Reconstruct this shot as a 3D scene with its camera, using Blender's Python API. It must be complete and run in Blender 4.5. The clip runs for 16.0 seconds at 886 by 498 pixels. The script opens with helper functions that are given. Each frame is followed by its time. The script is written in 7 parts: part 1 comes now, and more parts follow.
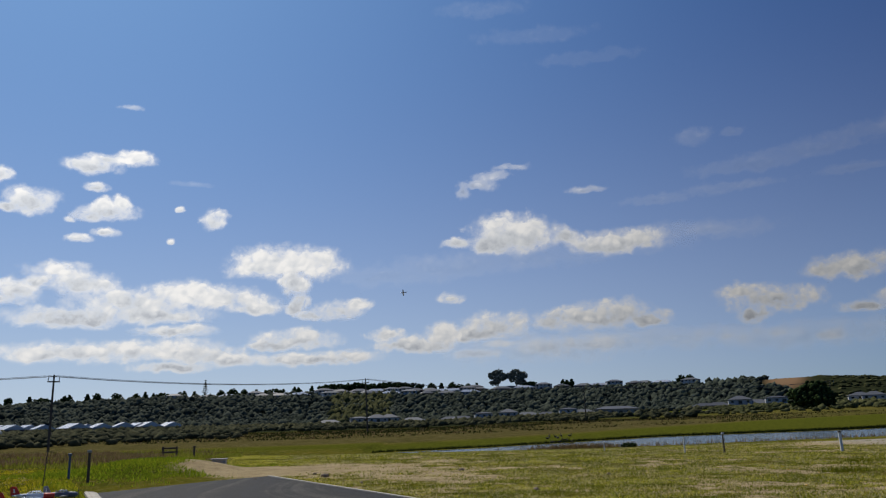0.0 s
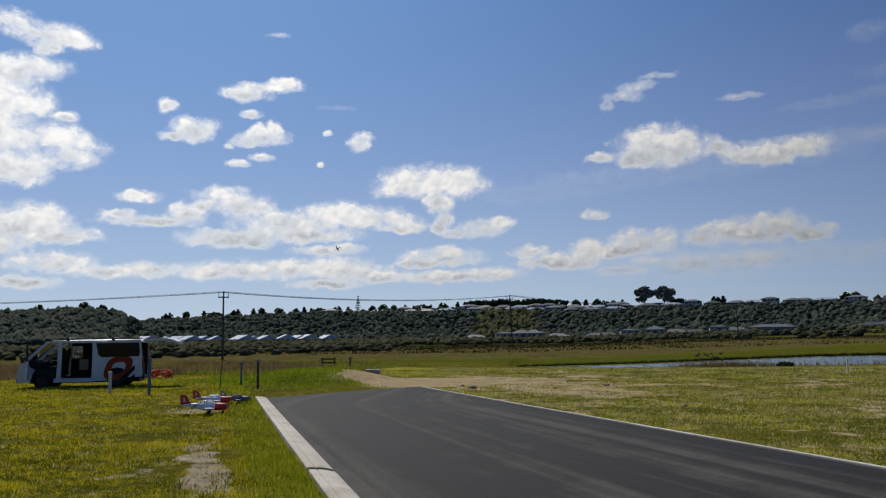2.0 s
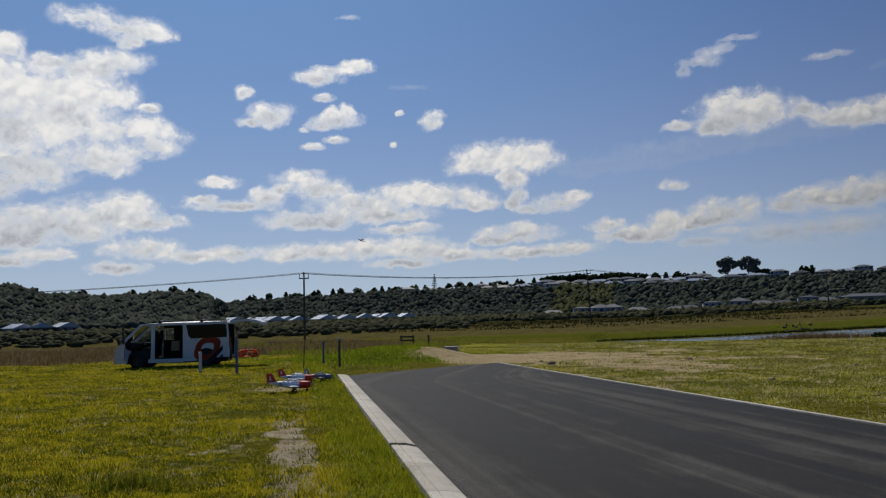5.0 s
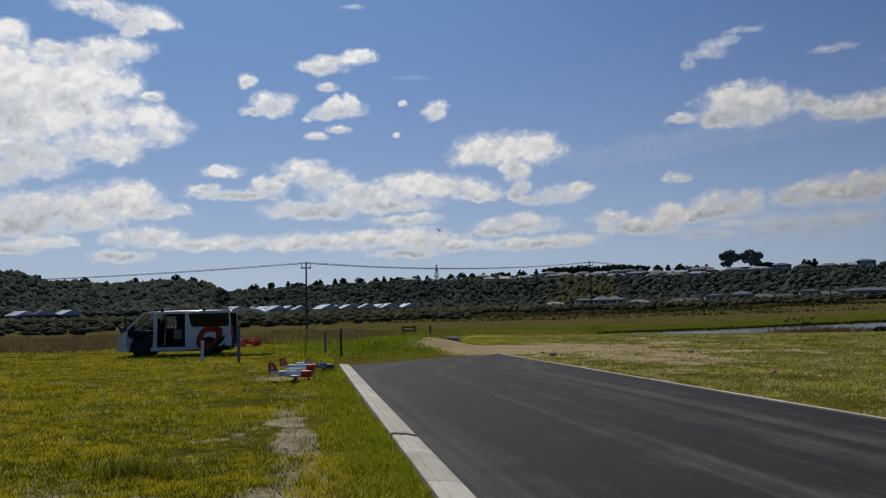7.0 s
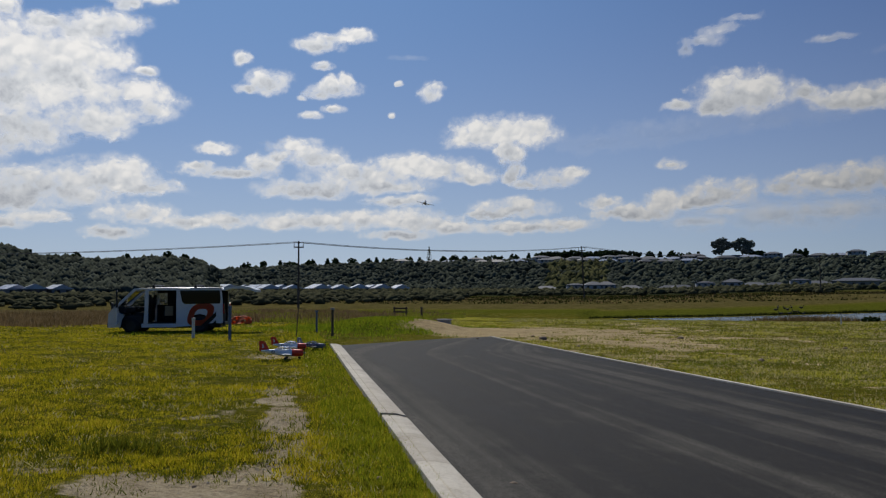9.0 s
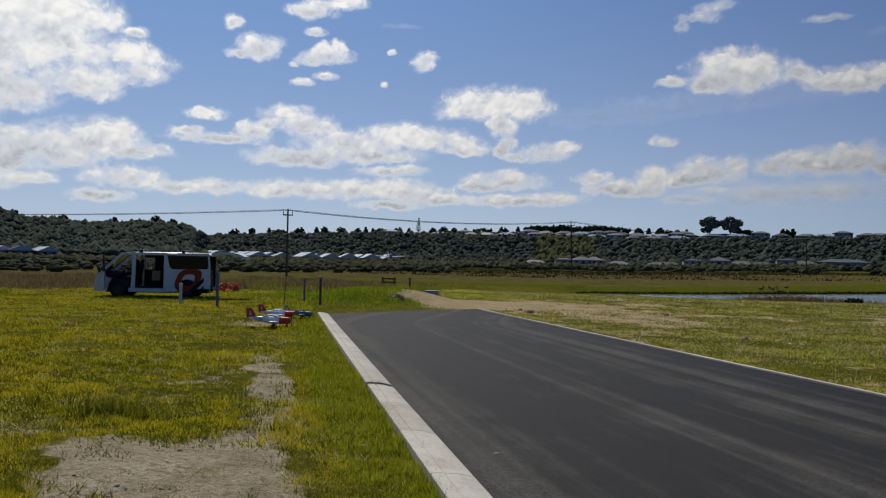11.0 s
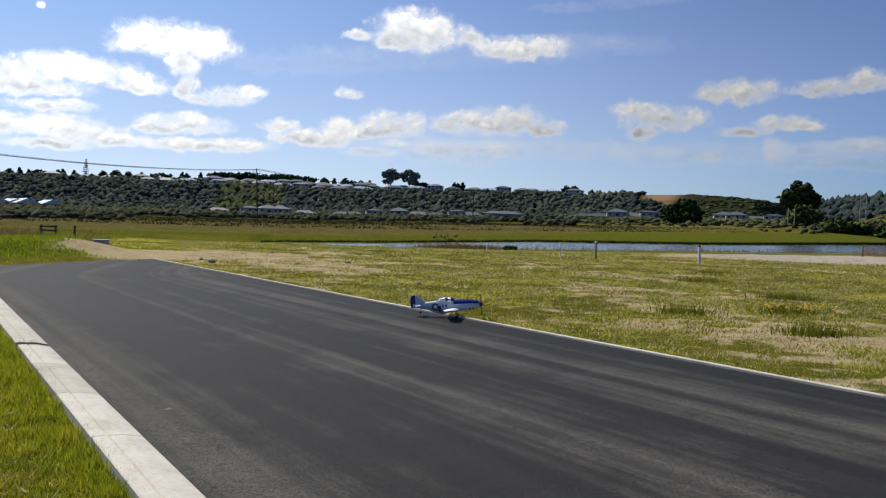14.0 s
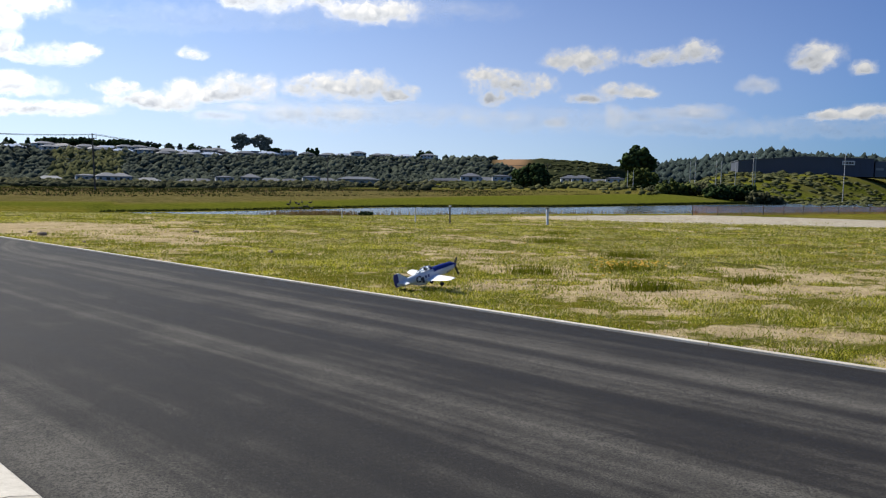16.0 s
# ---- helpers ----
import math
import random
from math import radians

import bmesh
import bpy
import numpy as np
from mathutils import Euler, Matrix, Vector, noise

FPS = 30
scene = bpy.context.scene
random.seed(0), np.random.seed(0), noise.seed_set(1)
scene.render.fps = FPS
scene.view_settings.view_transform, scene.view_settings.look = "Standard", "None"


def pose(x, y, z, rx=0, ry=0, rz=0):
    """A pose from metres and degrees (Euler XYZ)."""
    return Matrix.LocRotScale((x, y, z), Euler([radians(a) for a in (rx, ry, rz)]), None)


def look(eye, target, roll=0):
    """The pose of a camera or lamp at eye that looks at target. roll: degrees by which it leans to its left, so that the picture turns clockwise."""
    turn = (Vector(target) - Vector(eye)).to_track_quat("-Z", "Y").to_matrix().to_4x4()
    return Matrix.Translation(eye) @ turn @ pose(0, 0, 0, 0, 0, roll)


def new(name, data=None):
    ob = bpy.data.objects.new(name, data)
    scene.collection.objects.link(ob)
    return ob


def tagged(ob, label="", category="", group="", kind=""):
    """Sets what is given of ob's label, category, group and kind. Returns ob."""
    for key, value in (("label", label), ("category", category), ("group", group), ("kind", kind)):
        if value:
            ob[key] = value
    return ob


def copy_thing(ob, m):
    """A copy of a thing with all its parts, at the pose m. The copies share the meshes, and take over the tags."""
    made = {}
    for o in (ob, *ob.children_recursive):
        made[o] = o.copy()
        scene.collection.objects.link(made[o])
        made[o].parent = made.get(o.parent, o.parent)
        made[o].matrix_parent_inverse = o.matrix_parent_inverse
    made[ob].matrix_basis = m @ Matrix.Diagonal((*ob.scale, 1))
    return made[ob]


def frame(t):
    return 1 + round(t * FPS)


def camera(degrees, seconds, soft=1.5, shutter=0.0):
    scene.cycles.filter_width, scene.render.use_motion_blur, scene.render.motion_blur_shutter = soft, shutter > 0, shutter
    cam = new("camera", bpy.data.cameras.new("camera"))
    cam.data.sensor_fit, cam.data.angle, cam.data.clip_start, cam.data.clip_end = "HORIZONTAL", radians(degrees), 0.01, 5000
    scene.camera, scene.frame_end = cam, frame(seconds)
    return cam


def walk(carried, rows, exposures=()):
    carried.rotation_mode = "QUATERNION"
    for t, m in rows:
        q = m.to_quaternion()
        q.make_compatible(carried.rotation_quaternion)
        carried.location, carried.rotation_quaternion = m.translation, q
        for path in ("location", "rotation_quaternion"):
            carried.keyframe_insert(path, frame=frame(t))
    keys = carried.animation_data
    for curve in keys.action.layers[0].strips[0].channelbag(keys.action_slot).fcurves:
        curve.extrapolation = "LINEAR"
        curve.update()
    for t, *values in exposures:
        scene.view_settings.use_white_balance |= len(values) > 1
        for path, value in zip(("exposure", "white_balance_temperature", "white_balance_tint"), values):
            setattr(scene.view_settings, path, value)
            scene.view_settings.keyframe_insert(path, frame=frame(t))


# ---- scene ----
cam = camera(59.83, 16.0, soft=1.2)
EYE = 1.55
# seconds, yaw, pitch, roll of a phone held by hand at one spot
ROWS = [
    (0.0, 4.84, 12.59, 1.48),
    (0.5, 9.11, 11.01, 0.50),
    (1.0, 11.99, 8.67, 0.48),
    (1.5, 13.49, 7.56, 0.39),
    (2.0, 15.43, 6.67, 0.75),
    (2.5, 17.69, 6.29, 0.37),
    (3.0, 19.14, 5.61, 0.86),
    (3.5, 20.23, 5.16, 1.57),
    (4.0, 21.15, 5.13, 1.76),
    (6.5, 21.09, 4.93, 1.86),
    (7.0, 21.27, 4.40, 1.32),
    (7.5, 21.08, 4.09, 0.85),
    (8.0, 20.95, 3.51, 0.52),
    (8.5, 20.86, 3.38, 0.52),
    (9.0, 20.67, 3.06, 0.19),
    (11.5, 19.72, 0.11, -1.22),
    (12.0, 19.51, -0.85, -0.97),
    (12.5, 18.98, -1.67, -1.35),
    (13.0, 14.15, -1.95, -1.54),
    (13.5, 3.70, -1.97, -1.99),
    (14.0, -3.20, -2.24, -1.86),
    (14.5, -6.72, -2.40, -1.75),
    (15.0, -9.31, -2.62, -1.37),
    (15.5, -11.81, -3.70, -1.15),
    (16.0, -13.88, -4.52, -1.18),
]
EXPOSURES = [(0.0, -0.4), (1.5, -0.37), (2.0, -0.38), (3.5, -0.55), (9.0, -0.6), (11.5, -0.36), (12.5, -0.1), (13.5, 0.03), (14.5, 0.3), (15.5, 0.36), (16.0, 0.46)]
# the hand drifts a little towards the road while it turns
DRIFT_T, DRIFT = [0, 12.5, 13.0, 13.5, 14.0, 15.0, 16.0], [0, 0, 0.02, 0.05, 0.07, 0.10, 0.15]


def eye_at(t):
    d = float(np.interp(t, DRIFT_T, DRIFT))
    return 0.8417 * d, 0.54 * d


walk(cam, [(t, pose(*eye_at(t), EYE, 90 + p, r, w)) for t, w, p, r in ROWS], EXPOSURES)

# ---- world, sun ----
SUN_AZ, SUN_EL = -40.0, 46.0          # degrees, azimuth from +y towards +x
world = bpy.data.worlds.new("sky")
scene.world = world
world.use_nodes = True
wn = world.node_tree.nodes
sky = wn.new("ShaderNodeTexSky")
sky.sky_type = "NISHITA"
sky.sun_disc = False
sky.sun_elevation = radians(SUN_EL)
sky.sun_rotation = radians(SUN_AZ)
sky.altitude = 20
sky.air_density, sky.dust_density, sky.ozone_density = 1.0, 0.35, 3.5
wn["Background"].inputs[1].default_value = 0.073
wl = world.node_tree.links


def wmath(op, a, b=0.0, clamp=False):
    node = wn.new("ShaderNodeMath")
    node.operation, node.use_clamp = op, clamp
    for sock, v in zip(node.inputs, (a, b)):
        if isinstance(v, bpy.types.NodeSocket):
            wl.new(v, sock)
        else:
            sock.default_value = v
    return node.outputs[0]


def wmix(fac, a, b, blend="MIX"):
    node = wn.new("ShaderNodeMix")
    node.data_type, node.blend_type = "RGBA", blend
    for i, v in ((0, fac), (6, a), (7, b)):
        if isinstance(v, bpy.types.NodeSocket):
            wl.new(v, node.inputs[i])
        else:
            node.inputs[i].default_value = v
    return node.outputs[2]


# air: haze towards the horizon, and a pale glow round the sun
_az, _el = radians(SUN_AZ), radians(SUN_EL)
SUN_DIR = Vector((math.sin(_az) * math.cos(_el), math.cos(_az) * math.cos(_el), math.sin(_el)))
way = wn.new("ShaderNodeTexCoord").outputs["Generated"]
sep = wn.new("ShaderNodeSeparateXYZ")
wl.new(way, sep.inputs[0])
dot = wn.new("ShaderNodeVectorMath")
dot.operation = "DOT_PRODUCT"
wl.new(way, dot.inputs[0])
dot.inputs[1].default_value = SUN_DIR
up = wmath("MAXIMUM", sep.outputs["Z"], 0.0)
sunward = wmath("ADD", wmath("MULTIPLY", wmath("MAXIMUM", wmath("SUBTRACT", dot.outputs["Value"], 0.1), 0.0), 1.3), 0.12)
haze = wmath("MULTIPLY", wmath("MULTIPLY", wmath("POWER", wmath("SUBTRACT", 1.0, up, True), 4.6), 0.92), sunward, True)
glow = wmath("MULTIPLY", wmath("POWER", wmath("MAXIMUM", dot.outputs["Value"], 0.0), 5.5), 0.70)
deep = wmix(1.0, sky.outputs[0], (0.165, 0.435, 0.86, 1), "MULTIPLY")
clear = wmix(1.0, sky.outputs[0], (0.31, 0.65, 1.12, 1), "MULTIPLY")
blue = wmix(wmath("MULTIPLY", wmath("SUBTRACT", dot.outputs["Value"], 0.48), 2.5, True), deep, clear)
pale = wmix(haze, blue, (11.2, 12.3, 13.8, 1))
wl.new(wmix(glow, pale, (4.3, 7.8, 13.4, 1)), wn["Background"].inputs[0])
sun = new("sun", bpy.data.lights.new("sun", "SUN"))
sun.data.energy, sun.data.angle, sun.data.color = 4.2, radians(0.55), (1.0, 0.935, 0.83)
sun.matrix_world = look(SUN_DIR * 100, (0, 0, 0))


# ---- node helpers ----
class Nodes:
    """A small builder of node materials."""

    def __init__(self, name, rough=0.8, metal=0.0, spec=0.5):
        self.m = bpy.data.materials.new(name)
        self.m.use_nodes = True
        self.t = self.m.node_tree
        self.bsdf = self.t.nodes["Principled BSDF"]
        self.bsdf.inputs["Roughness"].default_value = rough
        self.bsdf.inputs["Metallic"].default_value = metal
        self.bsdf.inputs["Specular IOR Level"].default_value = spec

    def n(self, kind, ins=None, **attrs):
        node = self.t.nodes.new("ShaderNode" + kind)
        for k, v in attrs.items():
            setattr(node, k, v)
        for k, v in (ins or {}).items():
            self.put(node.inputs[k], v)
        return node

    def put(self, socket, v):
        if isinstance(v, bpy.types.NodeSocket):
            self.t.links.new(v, socket)
        elif isinstance(v, bpy.types.Node):
            self.t.links.new(v.outputs[0], socket)
        else:
            socket.default_value = v

    def where(self, kind="Position"):
        if kind == "Position":
            return self.n("NewGeometry").outputs["Position"]
        return self.n("TexCoord").outputs[kind]

    def noise(self, scale, detail=4, rough=0.6, vec=None, out=0, distort=0.0):
        return self.n("TexNoise", {"Vector": vec if vec is not None else self.where(), "Scale": scale, "Detail": detail,
                                   "Roughness": rough, "Distortion": distort}).outputs[out]

    def ramp(self, fac, stops, mode="LINEAR"):
        node = self.n("ValToRGB", {"Fac": fac})
        node.color_ramp.interpolation = mode
        els = node.color_ramp.elements
        while len(els) < len(stops):
            els.new(0.5)
        for e, (p, c) in zip(els, stops):
            e.position = p
            e.color = (*c, 1) if len(c) == 3 else c
        return node.outputs[0]

    def span(self, fac, a, b, lo=0.0, hi=1.0):
        return self.n("MapRange", {"Value": fac, "From Min": a, "From Max": b, "To Min": lo, "To Max": hi}, interpolation_type="SMOOTHSTEP").outputs[0]

    def mix(self, fac, a, b, blend="MIX"):
        node = self.n("Mix", data_type="RGBA", blend_type=blend)
        self.put(node.inputs[0], fac)
        for i, v in ((6, a), (7, b)):
            self.put(node.inputs[i], (*v, 1) if isinstance(v, tuple) and len(v) == 3 else v)
        return node.outputs[2]

    def math(self, op, a, b=0.0):
        node = self.n("Math", operation=op)
        self.put(node.inputs[0], a)
        self.put(node.inputs[1], b)
        return node.outputs[0]

    def attr(self, name):
        return self.n("Attribute", attribute_name=name).outputs["Fac"]

    def color(self, v):
        self.put(self.bsdf.inputs["Base Color"], (*v, 1) if isinstance(v, tuple) and len(v) == 3 else v)
        return self

    def rough(self, v):
        self.put(self.bsdf.inputs["Roughness"], v)
        return self

    def bump(self, height, strength=0.3, dist=0.02):
        b = self.n("Bump", {"Height": height, "Strength": strength, "Distance": dist})
        self.put(self.bsdf.inputs["Normal"], b.outputs[0])
        return self


def paint(name, col, rough=0.5, metal=0.0, vary=0.12, scale=8.0, bump=0.0, spec=0.5):
    """A plain surface with a little wear: two scales of noise in colour and gloss."""
    k = Nodes(name, rough, metal, spec)
    p = k.where("Object")
    f = k.math("ADD", k.math("MULTIPLY", k.noise(scale, 5, vec=p), 0.6), k.math("MULTIPLY", k.noise(scale * 9, 3, vec=p), 0.4))
    dark = tuple(c * (1 - vary) for c in col)
    light = tuple(min(1, c * (1 + vary)) for c in col)
    k.color(k.ramp(f, [(0.3, dark), (0.7, light)]))
    k.rough(k.span(f, 0.3, 0.7, max(0.02, rough - 0.08), min(1, rough + 0.08)))
    if bump:
        k.bump(k.noise(scale * 6, 4, vec=p), bump)
    return k.m


def sm(a, b, v):
    u = np.clip((v - a) / (b - a), 0, 1)
    return u * u * (3 - 2 * u)


# ---- mesh helpers ----
def mesh_from(name, verts, faces, material=None, smooth=False):
    """A mesh from arrays; faces all of one size."""
    verts, faces = np.asarray(verts, np.float32), np.asarray(faces, np.int32)
    me = bpy.data.meshes.new(name)
    nf, k = faces.shape
    me.vertices.add(len(verts))
    me.vertices.foreach_set("co", verts.ravel())
    me.loops.add(nf * k)
    me.loops.foreach_set("vertex_index", faces.ravel())
    me.polygons.add(nf)
    me.polygons.foreach_set("loop_start", np.arange(0, nf * k, k, dtype=np.int32))
    me.update(calc_edges=True)
    me.validate()
    if smooth:
        me.polygons.foreach_set("use_smooth", np.ones(nf, bool))
    if material:
        me.materials.append(material)
    return me


def part(name, bm, material, parent=None, label="", smooth=False, m=None):
    """Links a bmesh as one mesh object under a thing or a part."""
    me = bpy.data.meshes.new(name)
    bm.normal_update()
    bm.to_mesh(me)
    bm.free()
    if smooth:
        me.polygons.foreach_set("use_smooth", np.ones(len(me.polygons), bool))
    if material:
        me.materials.append(material)
    ob = new(name, me)
    if parent:
        ob.parent = parent
    if m is not None:
        ob.matrix_basis = m
    if label:
        ob["label"] = label
    return ob


def thing(name, label, category, m=None, group="", kind=""):
    """An Empty that stands for a thing, at its base."""
    ob = new(name)
    ob.empty_display_size = 0.2
    if m is not None:
        ob.matrix_basis = m
    return tagged(ob, label, category, group, kind)


def box(bm, sx, sy, sz, m=None, bevel=0.0):
    """A box centred on m."""
    geo = bmesh.ops.create_cube(bm, size=1.0)
    vs = geo["verts"]
    bmesh.ops.scale(bm, vec=(sx, sy, sz), verts=vs)
    if bevel:
        es = list({e for v in vs for e in v.link_edges})
        r = bmesh.ops.bevel(bm, geom=es, offset=bevel, segments=2, affect="EDGES", profile=0.5)
        vs = list({v for f in r["faces"] for v in f.verts} | {v for v in vs if v.is_valid})
    if m is not None:
        bmesh.ops.transform(bm, matrix=m, verts=vs)
    return vs


def cone(bm, r1, r2, h, m=None, seg=12):
    """A tapered round bar that stands on m."""
    g = bmesh.ops.create_cone(bm, cap_ends=True, segments=seg, radius1=r1, radius2=r2, depth=h)
    bmesh.ops.translate(bm, vec=(0, 0, h / 2), verts=g["verts"])
    if m is not None:
        bmesh.ops.transform(bm, matrix=m, verts=g["verts"])
    return g["verts"]


def rod(bm, a, b, r, seg=8, r2=None):
    """A round bar from a to b."""
    a, b = Vector(a), Vector(b)
    m = Matrix.Translation(a) @ (b - a).to_track_quat("Z", "Y").to_matrix().to_4x4()
    return cone(bm, r, r if r2 is None else r2, (b - a).length, m, seg)


def ball(bm, r, m=None, sub=2, squash=(1, 1, 1)):
    g = bmesh.ops.create_icosphere(bm, subdivisions=sub, radius=r)
    bmesh.ops.scale(bm, vec=squash, verts=g["verts"])
    if m is not None:
        bmesh.ops.transform(bm, matrix=m, verts=g["verts"])
    return g["verts"]


def loft(bm, rings, cap=True, closed=True):
    """Skins rings of points (all of one length)."""
    vs = [[bm.verts.new(p) for p in ring] for ring in rings]
    n = len(vs[0])
    for a, b in zip(vs, vs[1:]):
        for i in range(n if closed else n - 1):
            j = (i + 1) % n
            bm.faces.new((a[i], a[j], b[j], b[i]))
    if cap and closed:
        bm.faces.new(vs[0][::-1])
        bm.faces.new(vs[-1])
    bmesh.ops.recalc_face_normals(bm, faces=bm.faces[:])
    return vs


def prism(bm, pts, depth, m=None):
    """A flat outline in xz, thickened along y about 0."""
    a = [bm.verts.new((x, -depth / 2, z)) for x, z in pts]
    b = [bm.verts.new((x, depth / 2, z)) for x, z in pts]
    n = len(pts)
    bm.faces.new(a)
    bm.faces.new(b[::-1])
    for i in range(n):
        j = (i + 1) % n
        bm.faces.new((a[j], a[i], b[i], b[j]))
    bmesh.ops.recalc_face_normals(bm, faces=bm.faces[:])
    if m is not None:
        bmesh.ops.transform(bm, matrix=m, verts=a + b)
    return a + b


def polar(az, r, z=0.0):
    a = radians(az)
    return Vector((r * math.sin(a), r * math.cos(a), z))

# ---- the lie of the land ----
FAR_X, FAR_Y = [-400, -60, -30, -12, -2.5, 17.6, 46.8, 117, 219, 321, 900], [60, 62, 66, 67.6, 74.5, 97, 111, 170, 262, 330, 700]
NEAR_X, NEAR_Y = [-400, -12, 0, 7, 18, 32, 52, 120, 330, 900], [67.5, 67.4, 66.8, 67.5, 71.9, 79, 89, 122, 195, 400]
BANK_X, BANK_Z = [-400, -60, -20, 3, 55, 110, 200, 400], [-0.75, -0.75, -0.65, -0.28, 0.46, 1.24, 3.0, 5.0]
CREST_AZ = [-90, -52, -50, -48.7, -44, -40.2, -38.4, -37.2, -35, -32, -24, -16, -11.6, -4, 4, 10, 14.4, 18.6, 21, 24, 26.7, 29.3, 31, 33, 37, 39.3, 43.5, 60, 90]
CREST_EL = [2.6, 2.8, 2.8, 2.3, 2.05, 2.25, 2.05, 1.5, 1.55, 1.75, 2.0, 2.15, 2.3, 2.2, 2.25, 2.3, 2.2, 2.4, 2.45, 2.3, 2.0, 1.75, 1.9, 2.2, 2.7, 2.4, 2.2, 2.0, 1.8]
WATER_Z = -1.0
ROAD_D, ROAD_N = np.array([-0.54, 0.8417]), np.array([0.8417, 0.54])


def near_z(x, y):
    return -0.6 * (1 - np.exp(-np.maximum(y, 0) / 45.0)) + 0.04 * sm(8, 20, -x)


def road_nq(x, y):
    return x * ROAD_N[0] + y * ROAD_N[1], x * ROAD_D[0] + y * ROAD_D[1]


def kerb_shift(q):
    """The kerb runs a little askew of the far edging."""
    return 0.0213 * (np.clip(q, 0, 26) - 6) + 0.075


def road_end(n):
    return 25.0 + (n - 1.6) * 0.72 - 0.25 * sm(5.5, 8, n) * 2


def land(x, y):
    """Height of the ground sheet, arrays in and out."""
    x, y = np.asarray(x, float), np.asarray(y, float)
    r, az = np.hypot(x, y), np.degrees(np.arctan2(x, y))
    far, near = np.interp(x, FAR_X, FAR_Y), np.interp(x, NEAR_X, NEAR_Y)
    z = near_z(x, y)
    z = np.where(y > 0, z, 0.04 * sm(8, 20, -x))
    inside = np.minimum(y - near, far - y)
    z = z - 0.5 * sm(-22, -1, y - near) * (x > -40) * sm(-40, -14, x)
    pond = (x > -13) & (inside > -3) & (y < far + 0.01)
    shore = -1.0 + np.where(inside < 0, 0.12 * sm(0, 3, -inside), -0.25 * sm(0, 8, inside))
    z = np.where(pond, np.minimum(z, shore), z)
    s = (y - far) * 0.9
    bank = np.interp(x, BANK_X, BANK_Z)
    base = np.where(x > -13, WATER_Z, -0.55 - 0.2 * sm(13, 60, -x))
    past = base + (bank - base) * np.clip(s / 24, 0, 1) ** 0.8
    past += 0.75 * sm(27, 38, s) * (1 - 0.6 * sm(10, 60, x))
    plain = np.interp(az, [-90, -20, -5, 10, 17, 30, 90], [-1.2, -1.2, 0.5, 4.0, 5.8, 6.0, 7.0])
    past += (plain - past) * np.clip((r - 150) / 450, 0, 1) * (s > 30)
    rise = 13.6 * sm(28.5, 34.5, az) * np.clip((r - 235) / 245, 0, 1)
    past = past + np.maximum(rise - past, 0) * sm(3, 42, s)
    z = np.where(y > far, past, z)
    z = z + 0.5 * np.exp(-(((x + 15.0 + 0.3 * (y - 33)) / 3.2) ** 2 + ((y - 33.5) / 3.2) ** 2) ** 1.6)
    crest = np.interp(az, CREST_AZ, CREST_EL)
    left = sm(36.8, 38, -az)
    right = sm(25, 29, az)
    r0 = 640 - 190 * left + 260 * right
    r1 = 830 - 210 * left + 500 * right
    top = 1.55 + np.tan(np.radians(crest)) * r1 - 3.0
    hill = sm(0, 1, (r - r0) / (r1 - r0)) * (top - z)
    z = z + np.where(y > -200, np.maximum(hill, 0), 0)
    return z


def land1(x, y):
    return float(land(np.array([x]), np.array([y]))[0])


def on(x, y, rz=0.0, dz=0.0):
    return pose(x, y, land1(x, y) + dz, 0, 0, rz)


def lattice(ix, iy, seed):
    """A repeatable number in 0..1 for each lattice point."""
    h = (ix.astype(np.int64) * 374761393 + iy.astype(np.int64) * 668265263 + int(seed * 1000) * 2147483647) & 0xFFFFFFFF
    h = ((h ^ (h >> 13)) * 1274126177) & 0xFFFFFFFF
    return ((h ^ (h >> 16)) & 0xFFFF) / 65535.0


def fbm(x, y, scale, seed=0.0, octaves=4):
    """Fractal noise on arrays, about -1 to 1."""
    out, amp = np.zeros(len(x)), 1.0
    for o in range(octaves):
        u, v = x * scale + 17.3 * o, y * scale - 9.1 * o
        iu, iv = np.floor(u), np.floor(v)
        fu, fv = u - iu, v - iv
        fu, fv = fu * fu * (3 - 2 * fu), fv * fv * (3 - 2 * fv)
        a, b = lattice(iu, iv, seed + o), lattice(iu + 1, iv, seed + o)
        c, d = lattice(iu, iv + 1, seed + o), lattice(iu + 1, iv + 1, seed + o)
        out += amp * (((a * (1 - fu) + b * fu) * (1 - fv) + (c * (1 - fu) + d * fu) * fv) * 2 - 1)
        amp, scale = amp * 0.55, scale * 2.03
    return out * 0.75


